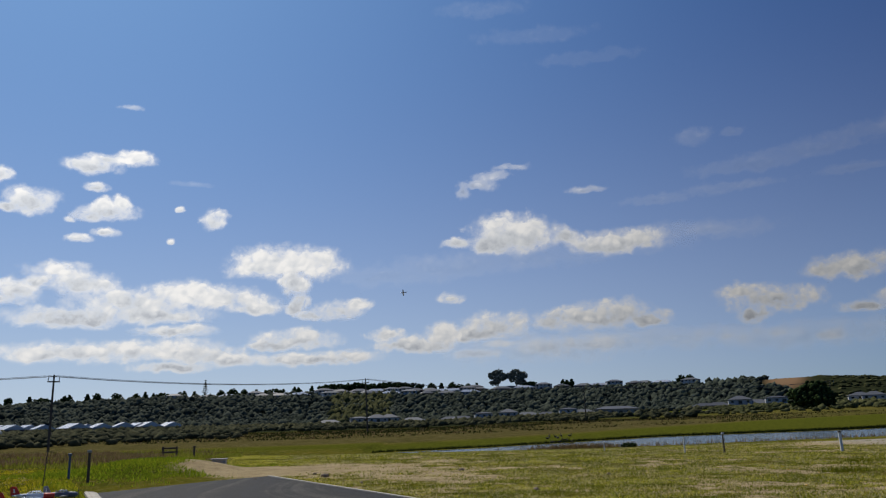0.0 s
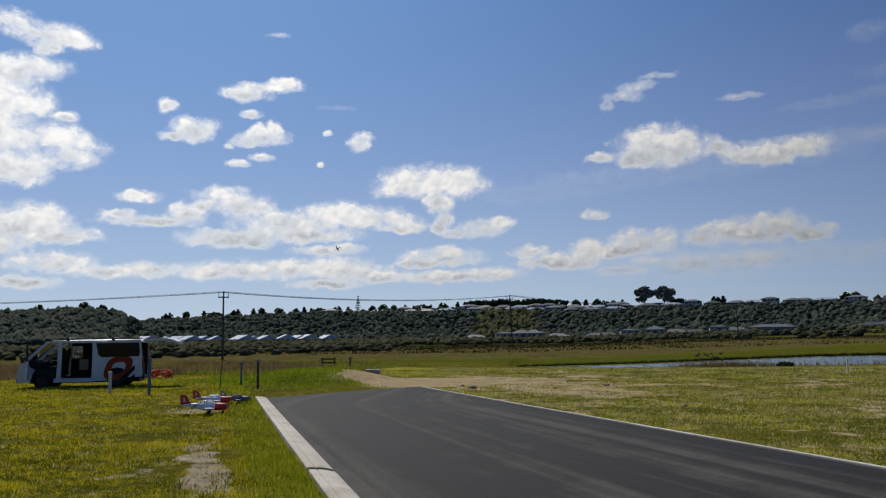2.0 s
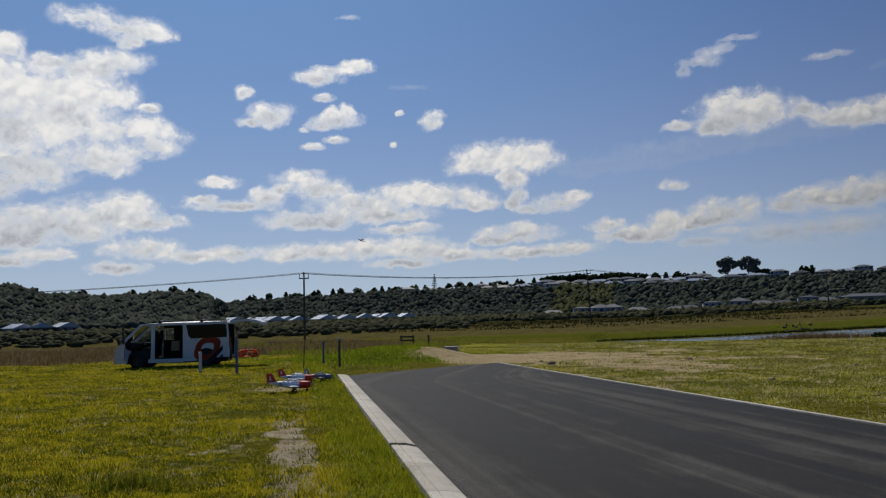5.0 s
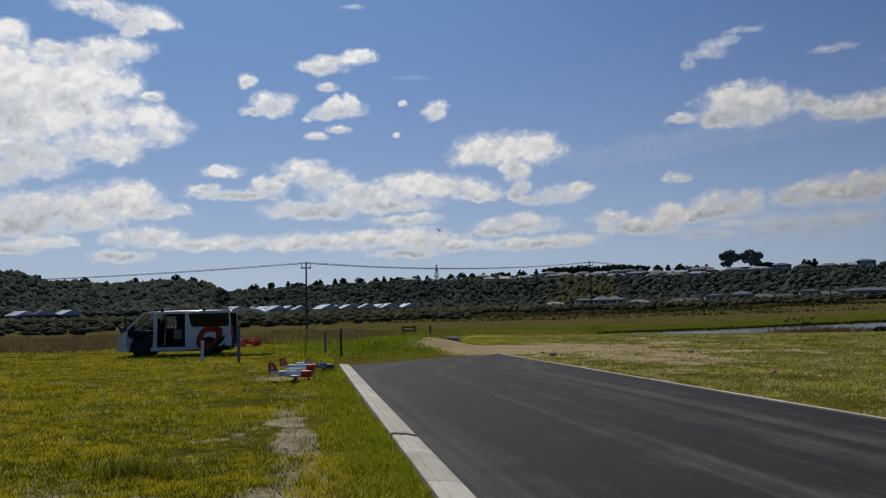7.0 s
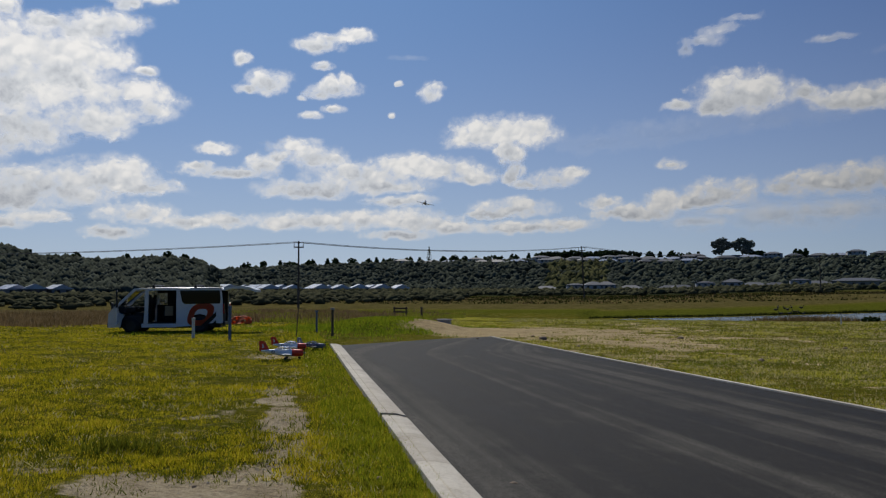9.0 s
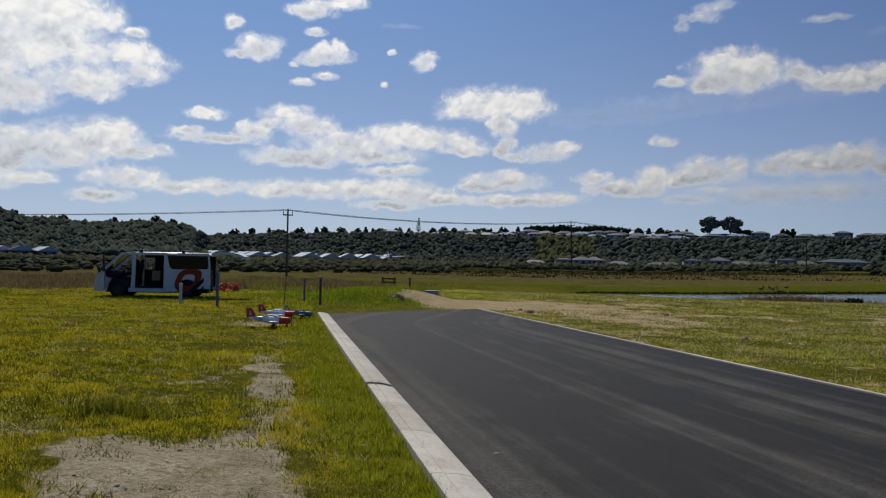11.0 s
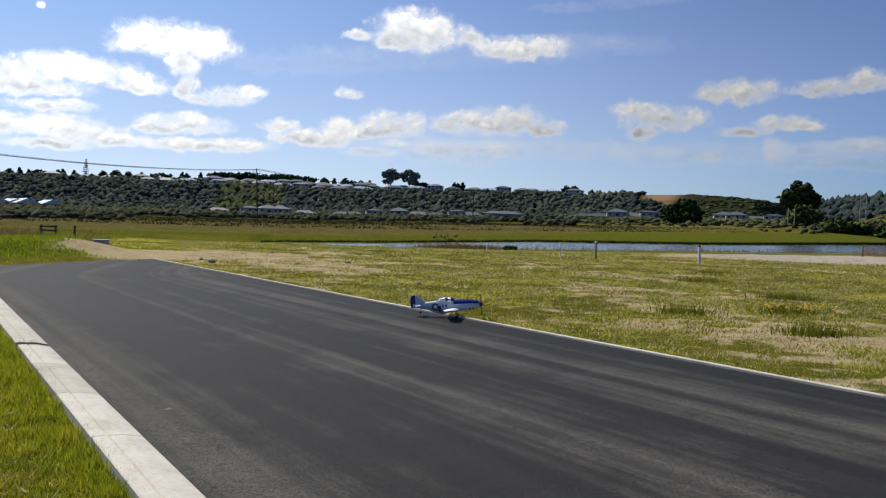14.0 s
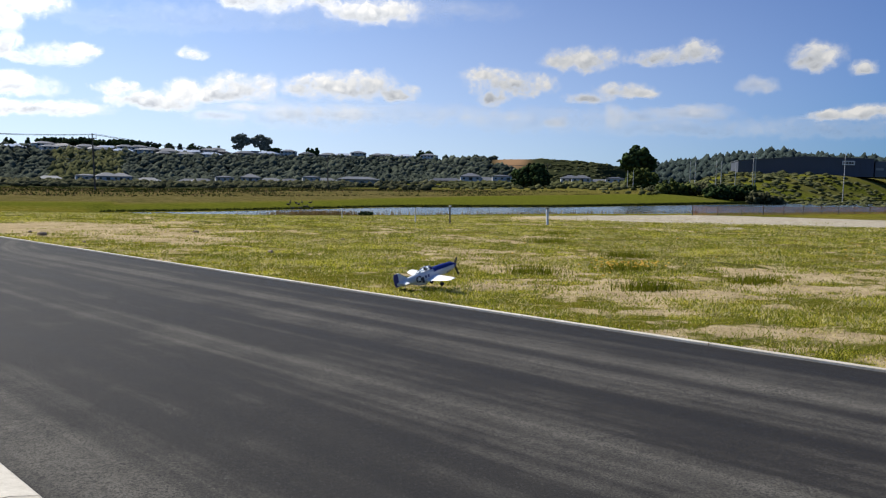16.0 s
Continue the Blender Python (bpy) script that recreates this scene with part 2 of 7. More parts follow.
def bare(x, y):
    """How bare the turf is, 0 to 1: sand, worn tracks and dry patches."""
    x, y = np.asarray(x, float), np.asarray(y, float)
    n, q = road_nq(x, y)
    f = fbm(x, y, 0.35, 3.0, 5)
    g = fbm(x, y, 1.7, 9.0, 3)
    # worn strip on the verge, a wide bare patch at its near end, and small scars
    h = fbm(x, y, 4.5, 12.0, 3)
    strip = 0.8 * np.exp(-np.abs((n - 0.03 + 0.12 * np.sin(q * 1.1) + 0.2 * g) / 0.37) ** 3) * sm(6.0, 7.0, q) * (1 - sm(13.5, 18, q))
    wide = np.maximum(np.abs((n + 0.58 + 0.3 * g + 0.2 * f) / 0.98), np.abs((q - 5.3 + 0.5 * f) / 2.5))
    patch = 1.0 * (1 - sm(0.6, 1.25, wide))
    for cn, cq, wn, wq, k in ((-1.6, 7.65, 0.7, 0.22, 0.75), (-1.45, 10.55, 0.55, 0.22, 0.8), (-2.45, 19.2, 0.45, 0.25, 0.9), (-0.2, 20.8, 0.9, 1.6, 0.6), (-2.0, 23.4, 1.3, 0.6, 0.55)):
        patch = np.maximum(patch, k * np.exp(-(((n - cn) / wn) ** 2 + ((q - cq) / wq) ** 2)))
    left = np.where(n < 1.7, np.clip(np.maximum(strip, patch) + 0.2 * f + 0.34 * g + 0.36 * h - 0.12, 0, 1), 0)
    left = left * (1 - 0.8 * sm(0.3, 0.6, n))
    # right field: mottled turf, sand towards the near end and round the road's end
    sand = 0.62 * sm(4.5, 6.5, x) * (1 - sm(13, 18, y)) + 0.95 * np.exp(-(((x - 3.6) / 2.2) ** 2 + ((y - 12.9) / 0.8) ** 2))
    for cx, cy, wx, wy, k in ((5.7, 9.6, 1.2, 0.4, 1.1), (6.2, 8.0, 1.5, 0.5, 1.2), (8.0, 9.9, 1.2, 0.45, 1.0), (5.2, 13.7, 1.0, 0.4, 0.9), (9.4, 15.9, 1.1, 0.45, 0.9), (2.6, 16.5, 1.2, 0.4, 0.6)):
        sand = np.maximum(sand, k * np.exp(-(((x - cx) / wx) ** 2 + ((y - cy) / wy) ** 2)))
    sand += 0.35 * sm(9, 14, y) * (1 - sm(40, 60, y)) * sm(-0.1, 0.5, f)
    mouth = np.exp(-(((x + 8.5) / 5.0) ** 2 + ((y - 33) / 4.5) ** 2)) * 1.6 + np.exp(-(((x + 3.5) / 4) ** 2 + ((y - 28) / 4) ** 2)) * 1.05
    gravel = 1.15 * sm(11, 18, x - 0.06 * y) * sm(-1, 3, y - 45.0 + 0.42 * (x - 23)) * (1 - sm(52, 55, y - 0.28 * x))
    spit = sm(7, 12, x) * np.exp(-((y - 49) / 3.0) ** 2) * 0.6
    fine = fbm(x * 0.6, y * 1.5, 2.2, 21.0, 3)
    right = np.where(n > 8.0, np.clip(sand + mouth + spit + 0.62 * f + 0.5 * g + 0.5 * fine - 0.14, 0, 1), 0)
    right = np.maximum(right, np.clip(gravel * (0.85 + 0.3 * g), 0, 1))
    end = np.clip(mouth * 1.0 + 0.3 * f, 0, 1) * (q > road_end(n) - 0.5) * (n > 2.6)
    out = np.maximum(np.maximum(left, right), end)
    return out * (1 - sm(56, 62, y - 0.3 * np.maximum(x, 0)))


# ---- materials ----
def ground_material():
    k = Nodes("turf_and_sand", 1.0, spec=0.0)
    p = k.where()
    big, mid, fine = k.noise(0.22, 4, vec=p), k.noise(1.6, 5, vec=p), k.noise(26, 4, 0.7, vec=p)
    turf = k.ramp(k.math("ADD", k.math("MULTIPLY", big, 0.6), k.math("MULTIPLY", mid, 0.45)),
                  [(0.32, (0.05, 0.062, 0.009)), (0.5, (0.145, 0.138, 0.015)), (0.62, (0.20, 0.165, 0.02)), (0.78, (0.28, 0.22, 0.06))])
    mott = k.noise(4.2, 5, 0.75, vec=k.n("Mapping", {"Vector": p, "Scale": (0.7, 1.5, 1)}).outputs[0])
    turf = k.mix(k.span(mott, 0.52, 0.66, 0.0, 0.7), turf, (0.40, 0.34, 0.15))
    turf = k.mix(k.span(mott, 0.46, 0.34, 0.0, 0.75), turf, (0.05, 0.062, 0.010))
    # fine dark flecks paint the shade between tufts into the turf colour
    turf = k.mix(k.span(fine, 0.35, 0.7, 0.0, 0.6), turf, (0.045, 0.05, 0.008), "MIX")
    sand = k.ramp(k.math("ADD", k.math("MULTIPLY", mid, 0.5), k.math("MULTIPLY", fine, 0.5)),
                  [(0.3, (0.25, 0.185, 0.105)), (0.5, (0.50, 0.385, 0.21)), (0.7, (0.64, 0.52, 0.32))])
    grey = k.ramp(k.math("ADD", k.math("MULTIPLY", mid, 0.5), k.math("MULTIPLY", fine, 0.5)), [(0.32, (0.22, 0.19, 0.14)), (0.5, (0.44, 0.40, 0.32)), (0.68, (0.62, 0.57, 0.47))])
    sand = k.mix(k.attr("grey"), sand, grey)
    lush = k.ramp(k.noise(2.2, 5, vec=p), [(0.3, (0.06, 0.072, 0.010)), (0.7, (0.14, 0.145, 0.018))])
    dry = k.ramp(k.noise(0.8, 6, 0.7, vec=p), [(0.3, (0.05, 0.044, 0.018)), (0.55, (0.125, 0.098, 0.045)), (0.75, (0.21, 0.165, 0.085))])
    c = k.mix(k.attr("lush"), turf, lush)
    c = k.mix(k.attr("dry"), c, dry)
    scrub = k.ramp(k.noise(0.12, 6, 0.7, vec=p), [(0.3, (0.014, 0.02, 0.010)), (0.6, (0.04, 0.044, 0.02)), (0.8, (0.085, 0.07, 0.035))])
    c = k.mix(k.attr("scrub"), c, scrub)
    edge = k.math("ADD", k.attr("bare"), k.math("MULTIPLY", k.math("SUBTRACT", k.noise(5.5, 6, 0.7, vec=p), 0.5), 0.9))
    lumps = k.noise(13, 6, 0.75, vec=k.n("Mapping", {"Vector": p, "Scale": (0.8, 1.3, 1)}).outputs[0])
    sand = k.mix(k.span(lumps, 0.5, 0.64, 0.0, 0.6), sand, (0.16, 0.125, 0.085))
    c = k.mix(k.span(edge, 0.34, 0.62), c, sand)
    k.color(k.mix(k.attr("clay"), c, (0.27, 0.165, 0.09)))
    crumb = k.noise(9, 6, 0.75, vec=p)
    k.bump(k.math("ADD", k.math("ADD", fine, k.math("MULTIPLY", crumb, 1.6)), k.math("MULTIPLY", mid, 1.5)), 0.8, 0.06)
    return k.m


def asphalt_material():
    k = Nodes("asphalt", 0.95, spec=0.1)
    p = k.where()
    # along and across the carriageway
    turn = k.n("VectorRotate", {"Vector": p, "Angle": radians(-32.68)}, rotation_type="Z_AXIS").outputs[0]
    parts = k.n("SeparateXYZ", {0: turn})
    bend = k.span(parts.outputs[1], 20.0, 31.0, 0.0, -3.6)
    across = k.math("ADD", parts.outputs[0], bend)
    stretch = k.n("CombineXYZ", {0: across, 1: k.math("MULTIPLY", parts.outputs[1], 0.014), 2: 0.0}).outputs[0]
    lane = k.noise(0.85, 2, 0.5, vec=stretch, distort=0.1)
    streak = k.noise(3.1, 5, 0.6, vec=stretch, distort=0.15)
    grit, fine = k.noise(75, 5, 0.8, vec=p), k.noise(400, 2, 0.5, vec=p)
    blot = k.noise(0.8, 5, 0.65, vec=p)
    f = k.math("ADD", k.math("MULTIPLY", lane, 0.55), k.math("ADD", k.math("MULTIPLY", streak, 0.34), k.math("MULTIPLY", blot, 0.18)))
    c = k.ramp(f, [(0.47, (0.024, 0.022, 0.0185)), (0.525, (0.037, 0.034, 0.0285)), (0.56, (0.070, 0.065, 0.054)), (0.63, (0.130, 0.121, 0.101))])
    c = k.mix(k.span(grit, 0.44, 0.6, 0, 0.75), c, (0.012, 0.012, 0.013))
    chips = k.n("TexVoronoi", {"Vector": p, "Scale": 34.0}).outputs["Distance"]
    c = k.mix(k.span(chips, 0.2, 0.1, 0, 0.35), c, (0.17, 0.16, 0.145))
    pits = k.noise(16, 6, 0.85, vec=p)
    c = k.mix(k.span(pits, 0.48, 0.66, 0, 0.55), c, (0.016, 0.015, 0.015))
    c = k.mix(k.span(fine, 0.6, 0.8, 0, 0.4), c, (0.14, 0.135, 0.125))
    scuff = k.math("MULTIPLY", k.span(k.noise(9, 4, 0.7, vec=p), 0.66, 0.74), k.span(k.noise(0.9, 2, vec=p), 0.55, 0.68))
    c = k.mix(k.math("MULTIPLY", scuff, 0.55), c, (0.2, 0.19, 0.175))
    k.color(c)
    k.rough(k.span(f, 0.4, 0.7, 0.68, 0.9))
    k.bump(k.math("ADD", grit, k.math("MULTIPLY", fine, 0.5)), 0.45, 0.006)
    return k.m


def concrete_material():
    k = Nodes("kerb_concrete", 0.85, spec=0.3)
    p = k.where()
    f = k.math("ADD", k.math("MULTIPLY", k.noise(2.3, 5, vec=p), 0.6), k.math("MULTIPLY", k.noise(30, 5, 0.7, vec=p), 0.4))
    c = k.ramp(f, [(0.3, (0.36, 0.31, 0.24)), (0.48, (0.60, 0.55, 0.45)), (0.7, (0.74, 0.69, 0.59))])
    tone = k.n("ObjectInfo").outputs["Random"]
    c = k.mix(k.span(tone, 0, 1, 0.0, 0.35), c, (0.3, 0.25, 0.18))
    k.color(k.mix(k.span(k.noise(90, 3, vec=p), 0.6, 0.75, 0, 0.5), c, (0.15, 0.12, 0.09)))
    k.bump(k.noise(60, 5, 0.7, vec=p), 0.4, 0.008)
    return k.m


def leaf_material(name, dark, light, scale=0.4, through=0.25):
    k = Nodes(name, 1.0, spec=0.03)
    r = k.n("NewGeometry").outputs["Random Per Island"]
    f = k.math("ADD", k.math("MULTIPLY", r, 0.55), k.math("MULTIPLY", k.noise(scale, 5, 0.7), 0.6))
    k.color(k.ramp(f, [(0.25, dark), (0.85, light)]))
    k.bump(k.noise(scale * 6, 4, 0.7), 0.6, 0.3)
    return k.m


M_GROUND, M_ASPHALT, M_KERB = ground_material(), asphalt_material(), concrete_material()
# canopy colour is lifted and cooled to stand in for distance haze
M_FOREST = leaf_material("bush_canopy", (0.016, 0.024, 0.018), (0.092, 0.105, 0.076), 0.35)
M_OLIVE = leaf_material("olive_scrub", (0.035, 0.042, 0.016), (0.12, 0.12, 0.05), 0.3)
M_WILLOW = leaf_material("willow_canopy", (0.025, 0.038, 0.010), (0.11, 0.125, 0.035), 0.35)
M_SCRUB = leaf_material("scrub_leaves", (0.018, 0.024, 0.012), (0.10, 0.098, 0.05), 0.5)
M_TREE = leaf_material("tree_leaves", (0.012, 0.022, 0.008), (0.05, 0.075, 0.025), 0.5)
# leaf colour raised to stand in for sunlight passing through the gum crowns
M_GUM = leaf_material("gum_leaves", (0.065, 0.08, 0.066), (0.24, 0.26, 0.21), 0.4)
M_FARPINE = leaf_material("far_pines", (0.02, 0.03, 0.026), (0.06, 0.078, 0.068), 0.2)
M_BARK = paint("bark", (0.09, 0.07, 0.05), 0.95, vary=0.35, scale=3, bump=0.6)


def water_material():
    k = Nodes("pond_water", 0.15, spec=0.5)
    k.color((0.05, 0.065, 0.06))
    p = k.n("Mapping", {"Vector": k.where(), "Scale": (1, 1.6, 1)}).outputs[0]
    k.bump(k.math("ADD", k.noise(1.6, 4, vec=p), k.math("MULTIPLY", k.noise(7, 3, vec=p), 0.3)), 0.16, 0.1)
    return k.m


# ---- ground sheet ----
def ground_sheet():
    az = np.concatenate([np.arange(-62, 58, 0.28), np.arange(58, 298, 6.0)])
    rings = np.concatenate([[0.0], 1.2 * 1.022 ** np.arange(0, 378)])
    rings = np.append(rings, [4700.0])
    a, r = np.meshgrid(np.radians(az), rings)
    x, y = (r * np.sin(a)).ravel(), (r * np.cos(a)).ravel()
    z = land(x, y)
    rr = r.ravel()
    close = (rr < 75) & (np.degrees(np.abs(((a.ravel() + np.pi) % (2 * np.pi)) - np.pi)) < 65)
    n, q = road_nq(x, y)
    paved = (n > 1.15) & (n < 8.3) & (q < road_end(n) + 0.3)
    rough = np.zeros(len(x))
    idx = np.where(close & ~paved & (rr > 2))[0]
    rough[idx] = fbm(x[idx], y[idx], 0.8, 1.0, 4) * 0.03
    soft = sm(0, 0.5, np.maximum(1.15 - n, n - 8.3))
    z = z + rough * np.where(q < road_end(n), soft, 1)
    na, nr = len(az), len(rings)
    i, j = np.meshgrid(np.arange(nr - 1), np.arange(na), indexing="ij")
    j2 = (j + 1) % na
    faces = np.stack([i * na + j, (i + 1) * na + j, (i + 1) * na + j2, i * na + j2], -1).reshape(-1, 4)[:, ::-1]
    me = mesh_from("ground", np.stack([x, y, z], 1), faces, M_GROUND, True)
    b = np.zeros(len(x))
    b[close] = bare(x[close], y[close])
    far, near = np.interp(x, FAR_X, FAR_Y), np.interp(x, NEAR_X, NEAR_Y)
    s = (y - far) * 0.9
    azd = np.degrees(np.arctan2(x, y))
    weeds = np.exp(-(((x + 15.5 + 0.3 * (y - 33)) / 5.0) ** 2 + ((y - 33) / 4.6) ** 2) ** 2)
    green = np.interp(x, [-20, 10, 45], [11, 13, 25])
    lush = np.maximum(weeds, sm(0, 2, s) * (1 - sm(-2, 2, s - green)) * sm(-34, -22, azd))
    lush = np.maximum(lush, 0.6 * sm(38, 46, y) * (1 - sm(60, 66, y)) * (x > -20) * (x < 12))
    dryl = sm(44, 48, rr) * (x < -17) * (1 - sm(0, 6, s)) * (azd < -20)
    berm = np.maximum(sm(-1, 4, s - green), 1 - sm(-34, -22, azd)) * (s > 0) * (1 - sm(60, 110, s)) * (0.7 - 0.35 * sm(20, 80, x))
    dry = np.maximum(np.maximum(dryl, berm), 0.2 * sm(4, 12, n - 8) * (y < 62) * (n > 8))
    scrub = sm(70, 130, s)
    rise = sm(28, 31, azd) * sm(195, 215, rr) * (1 - sm(520, 580, rr))
    scrub = scrub * (1 - rise)
    lush = np.maximum(lush, rise * 0.75)
    dry = dry * (1 - rise) + rise * 0.5 * sm(-0.1, 0.5, fbm(x, y, 0.05, 44.0, 3))
    paddock = (azd > 7) * (azd < 15) * sm(300, 330, rr) * (1 - sm(470, 500, rr))
    scrub, lush = scrub * (1 - paddock), np.maximum(lush, paddock)
    clay = np.exp(-(((azd - 18.9) / 1.25) ** 2 + ((rr - 795) / 60) ** 2) ** 2)
    grey = sm(18, 24, x) * sm(34, 40, y) * 0.8 + (n < 1.3) * 0.4
    for key, v in (("bare", b), ("lush", lush), ("dry", dry), ("scrub", scrub), ("clay", clay), ("grey", np.clip(grey, 0, 1))):
        at = me.attributes.new(key, "FLOAT", "POINT")
        at.data.foreach_set("value", np.clip(v, 0, 1).astype(np.float32))
    return tagged(new("ground", me), "mottled grass, sand and scrub land", "ground", kind="structure")


ground_sheet()


def strip(name, n0, n1, q0, q1, lift, material, nn=12, dq=0.5, ends=None):
    """A strip along the carriageway that follows the land."""
    ns, qs = np.linspace(n0, n1, nn), np.linspace(0, 1, int((q1 - q0) / dq) + 1)
    n, u = np.meshgrid(ns, qs)
    q = q0 + u * ((ends(n) if ends else q1) - q0)
    n = n + kerb_shift(q) * (n1 - n) / (n1 - n0)
    x, y = n * ROAD_N[0] + q * ROAD_D[0], n * ROAD_N[1] + q * ROAD_D[1]
    x, y = x.ravel(), y.ravel()
    z = land(x, y) + lift
    k = len(ns)
    i, j = np.meshgrid(np.arange(len(qs) - 1), np.arange(k - 1), indexing="ij")
    faces = np.stack([i * k + j, i * k + j + 1, (i + 1) * k + j + 1, (i + 1) * k + j], -1).reshape(-1, 4)
    return mesh_from(name, np.stack([x, y, z], 1), faces, material, True)


tagged(new("road", strip("road", 1.44, 8.02, -60, 29, 0.022, M_ASPHALT, ends=road_end)),
       "dark new asphalt road with pale tyre sweeps", "road", kind="structure")
# water
w = [(x, np.interp(x, NEAR_X, NEAR_Y) - 2.5, np.interp(x, FAR_X, FAR_Y) + 1.2) for x in np.linspace(-13, 500, 260)]
wv = [(x, y, WATER_Z) for x, a, b in w for y in (a, b)]
wf = [(2 * i, 2 * i + 2, 2 * i + 3, 2 * i + 1) for i in range(len(w) - 1)]
tagged(new("water", mesh_from("water", wv, wf, water_material())), "calm blue-grey stormwater pond", "water", kind="structure")


# ---- kerbs ----
def kerb_side(label, n0, n1, lift, q0, q1, step, gap, lip):
    """Concrete kerb of cast lengths, each a piece with its own joint."""
    top = thing("kerb", label, "kerb", kind="structure")
    q = q0
    i = 0
    while q < q1:
        e = min(q + step - gap - (0.17 if abs(q - 9.1) < 0.8 and step < 2 else 0), q1)
        bm = bmesh.new()
        rings = []
        for qq in np.linspace(q, e, 4):
            k = n0 + (float(kerb_shift(qq)) if n0 < 2 else 0.0)
            o = Vector((k * ROAD_N[0] + qq * ROAD_D[0], k * ROAD_N[1] + qq * ROAD_D[1], 0))
            w = Vector((ROAD_N[0], ROAD_N[1], 0)) * (n1 - n0)
            z = land1(o.x, o.y)
            prof = [(0, -0.1), (0, lift - 0.006), (0.03, lift), (0.27, lift), (0.30, lift - lip * 0.35), (0.33, lift - lip * 0.1), (0.6, lift - lip * 0.25), (0.96, 0.036), (1, 0.028), (1, -0.1)]
            rings.append([o + w * a + Vector((0, 0, z + b)) for a, b in prof])
        loft(bm, rings)
        part("kerb_length", bm, M_KERB, top)
        q += step
        i += 1
    return top


kerb_side("pale concrete kerb with joints beside the turf", 1.13, 1.47, 0.08, -14, 24.9, 1.5, 0.012, 0.05)
kerb_side("narrow pale concrete edging of the asphalt", 8.0, 8.14, 0.05, -14, 29.0, 2.5, 0.015, 0.01)


# ---- distant bush: many small crowns ----
def clump_shapes(count, seed, sub=1, rough=0.35):
    shapes = []
    for i in range(count):
        bm = bmesh.new()
        bmesh.ops.create_icosphere(bm, subdivisions=sub, radius=1.0)
        for v in bm.verts:
            v.co *= 1 + rough * noise.noise(v.co * 1.7 + Vector((seed + i * 7.3, 0, 0)))
            if v.co.z < -0.3:
                v.co.z = -0.3
        shapes.append((np.array([v.co[:] for v in bm.verts]), np.array([[v.index for v in f.verts] for f in bm.faces])))
        bm.free()
    return shapes


def scatter(name, shapes, places, material, label, category, smooth=True, kind="stuff"):
    """places: rows of x, y, z, width, height, turn. One joined object."""
    vs, fs, off = [], [], 0
    for i, (x, y, z, w, h, a) in enumerate(places):
        v, f = shapes[i % len(shapes)]
        c, s = math.cos(a), math.sin(a)
        p = np.stack([(v[:, 0] * c - v[:, 1] * s) * w + x, (v[:, 0] * s + v[:, 1] * c) * w + y, v[:, 2] * h + z], 1)
        vs.append(p)
        fs.append(f + off)
        off += len(v)
    return tagged(new(name, mesh_from(name, np.concatenate(vs), np.concatenate(fs), material, smooth)), label, category, kind=kind)


rng = np.random.default_rng(4)
SMALL = clump_shapes(12, 40.0, 1, 0.95)


def hill_places(az0, az1, r0, r1, count, w, h, lift=0.3, keep=None, even=0.0):
    az = rng.uniform(az0, az1, count)
    r = np.sqrt(rng.uniform(r0 ** 2, r1 ** 2, count))
    x, y = r * np.sin(np.radians(az)), r * np.cos(np.radians(az))
    z = land(x, y)
    k = rng.uniform(0.6, 1.35, count)
    if even:
        k = k * r / even
    rows = [(x[i], y[i], z[i] + lift * h, w * k[i], h * k[i] * rng.uniform(0.8, 1.3), rng.uniform(0, 6.3)) for i in range(count)
            if keep is None or keep(az[i], r[i])]
    return rows


scatter("hillside_bush", SMALL, hill_places(-37.5, 27, 630, 830, 12000, 2.9, 2.9, keep=lambda a, r: (r < 790 or a < -13 or a > 14) and a < 15 + rng.uniform(0, 5) and (a - 19.3) ** 2 / 4 + (r - 795) ** 2 / 3000 > 1), M_FOREST,
        "dense dark green native bush on the hillside", "bush")
scatter("hill_bush", SMALL, hill_places(-58, -36.6, 440, 625, 8000, 2.7, 2.8), M_FOREST, "dense dark bush on a steep hill", "bush")
scatter("scrub_belt", SMALL, hill_places(-40, 14, 150, 520, 3600, 1.8, 1.3, even=420, keep=lambda a, r: r > 150 + 60 * math.sin(a) and not (7 < a < 15 and 290 < r < 480)), M_SCRUB, "low olive scrub belt on the flat", "scrub")
scatter("far_scrub", SMALL, hill_places(14, 29.5, 190, 560, 1300, 1.6, 1.1, even=420), M_OLIVE, "patchy scrub on the far flat", "scrub")
scatter("verge_shrubs", SMALL, hill_places(-56, -19, 105, 240, 2600, 1.0, 0.65, even=170), M_SCRUB, "low shrubs and rough growth beyond the dry grass", "shrubs")
scatter("hill_scrub", SMALL, hill_places(15, 28, 640, 900, 1100, 2.4, 0.8, keep=lambda a, r: (a - 19.3) ** 2 / 4 + (r - 795) ** 2 / 3000 > 1), M_OLIVE, "low olive scrub over a grassy hill", "scrub")
scatter("far_pine_ridge", SMALL, hill_places(27.5, 60, 1000, 1330, 4200, 5.0, 7.0), M_FARPINE, "dark distant pine ridge", "forest")


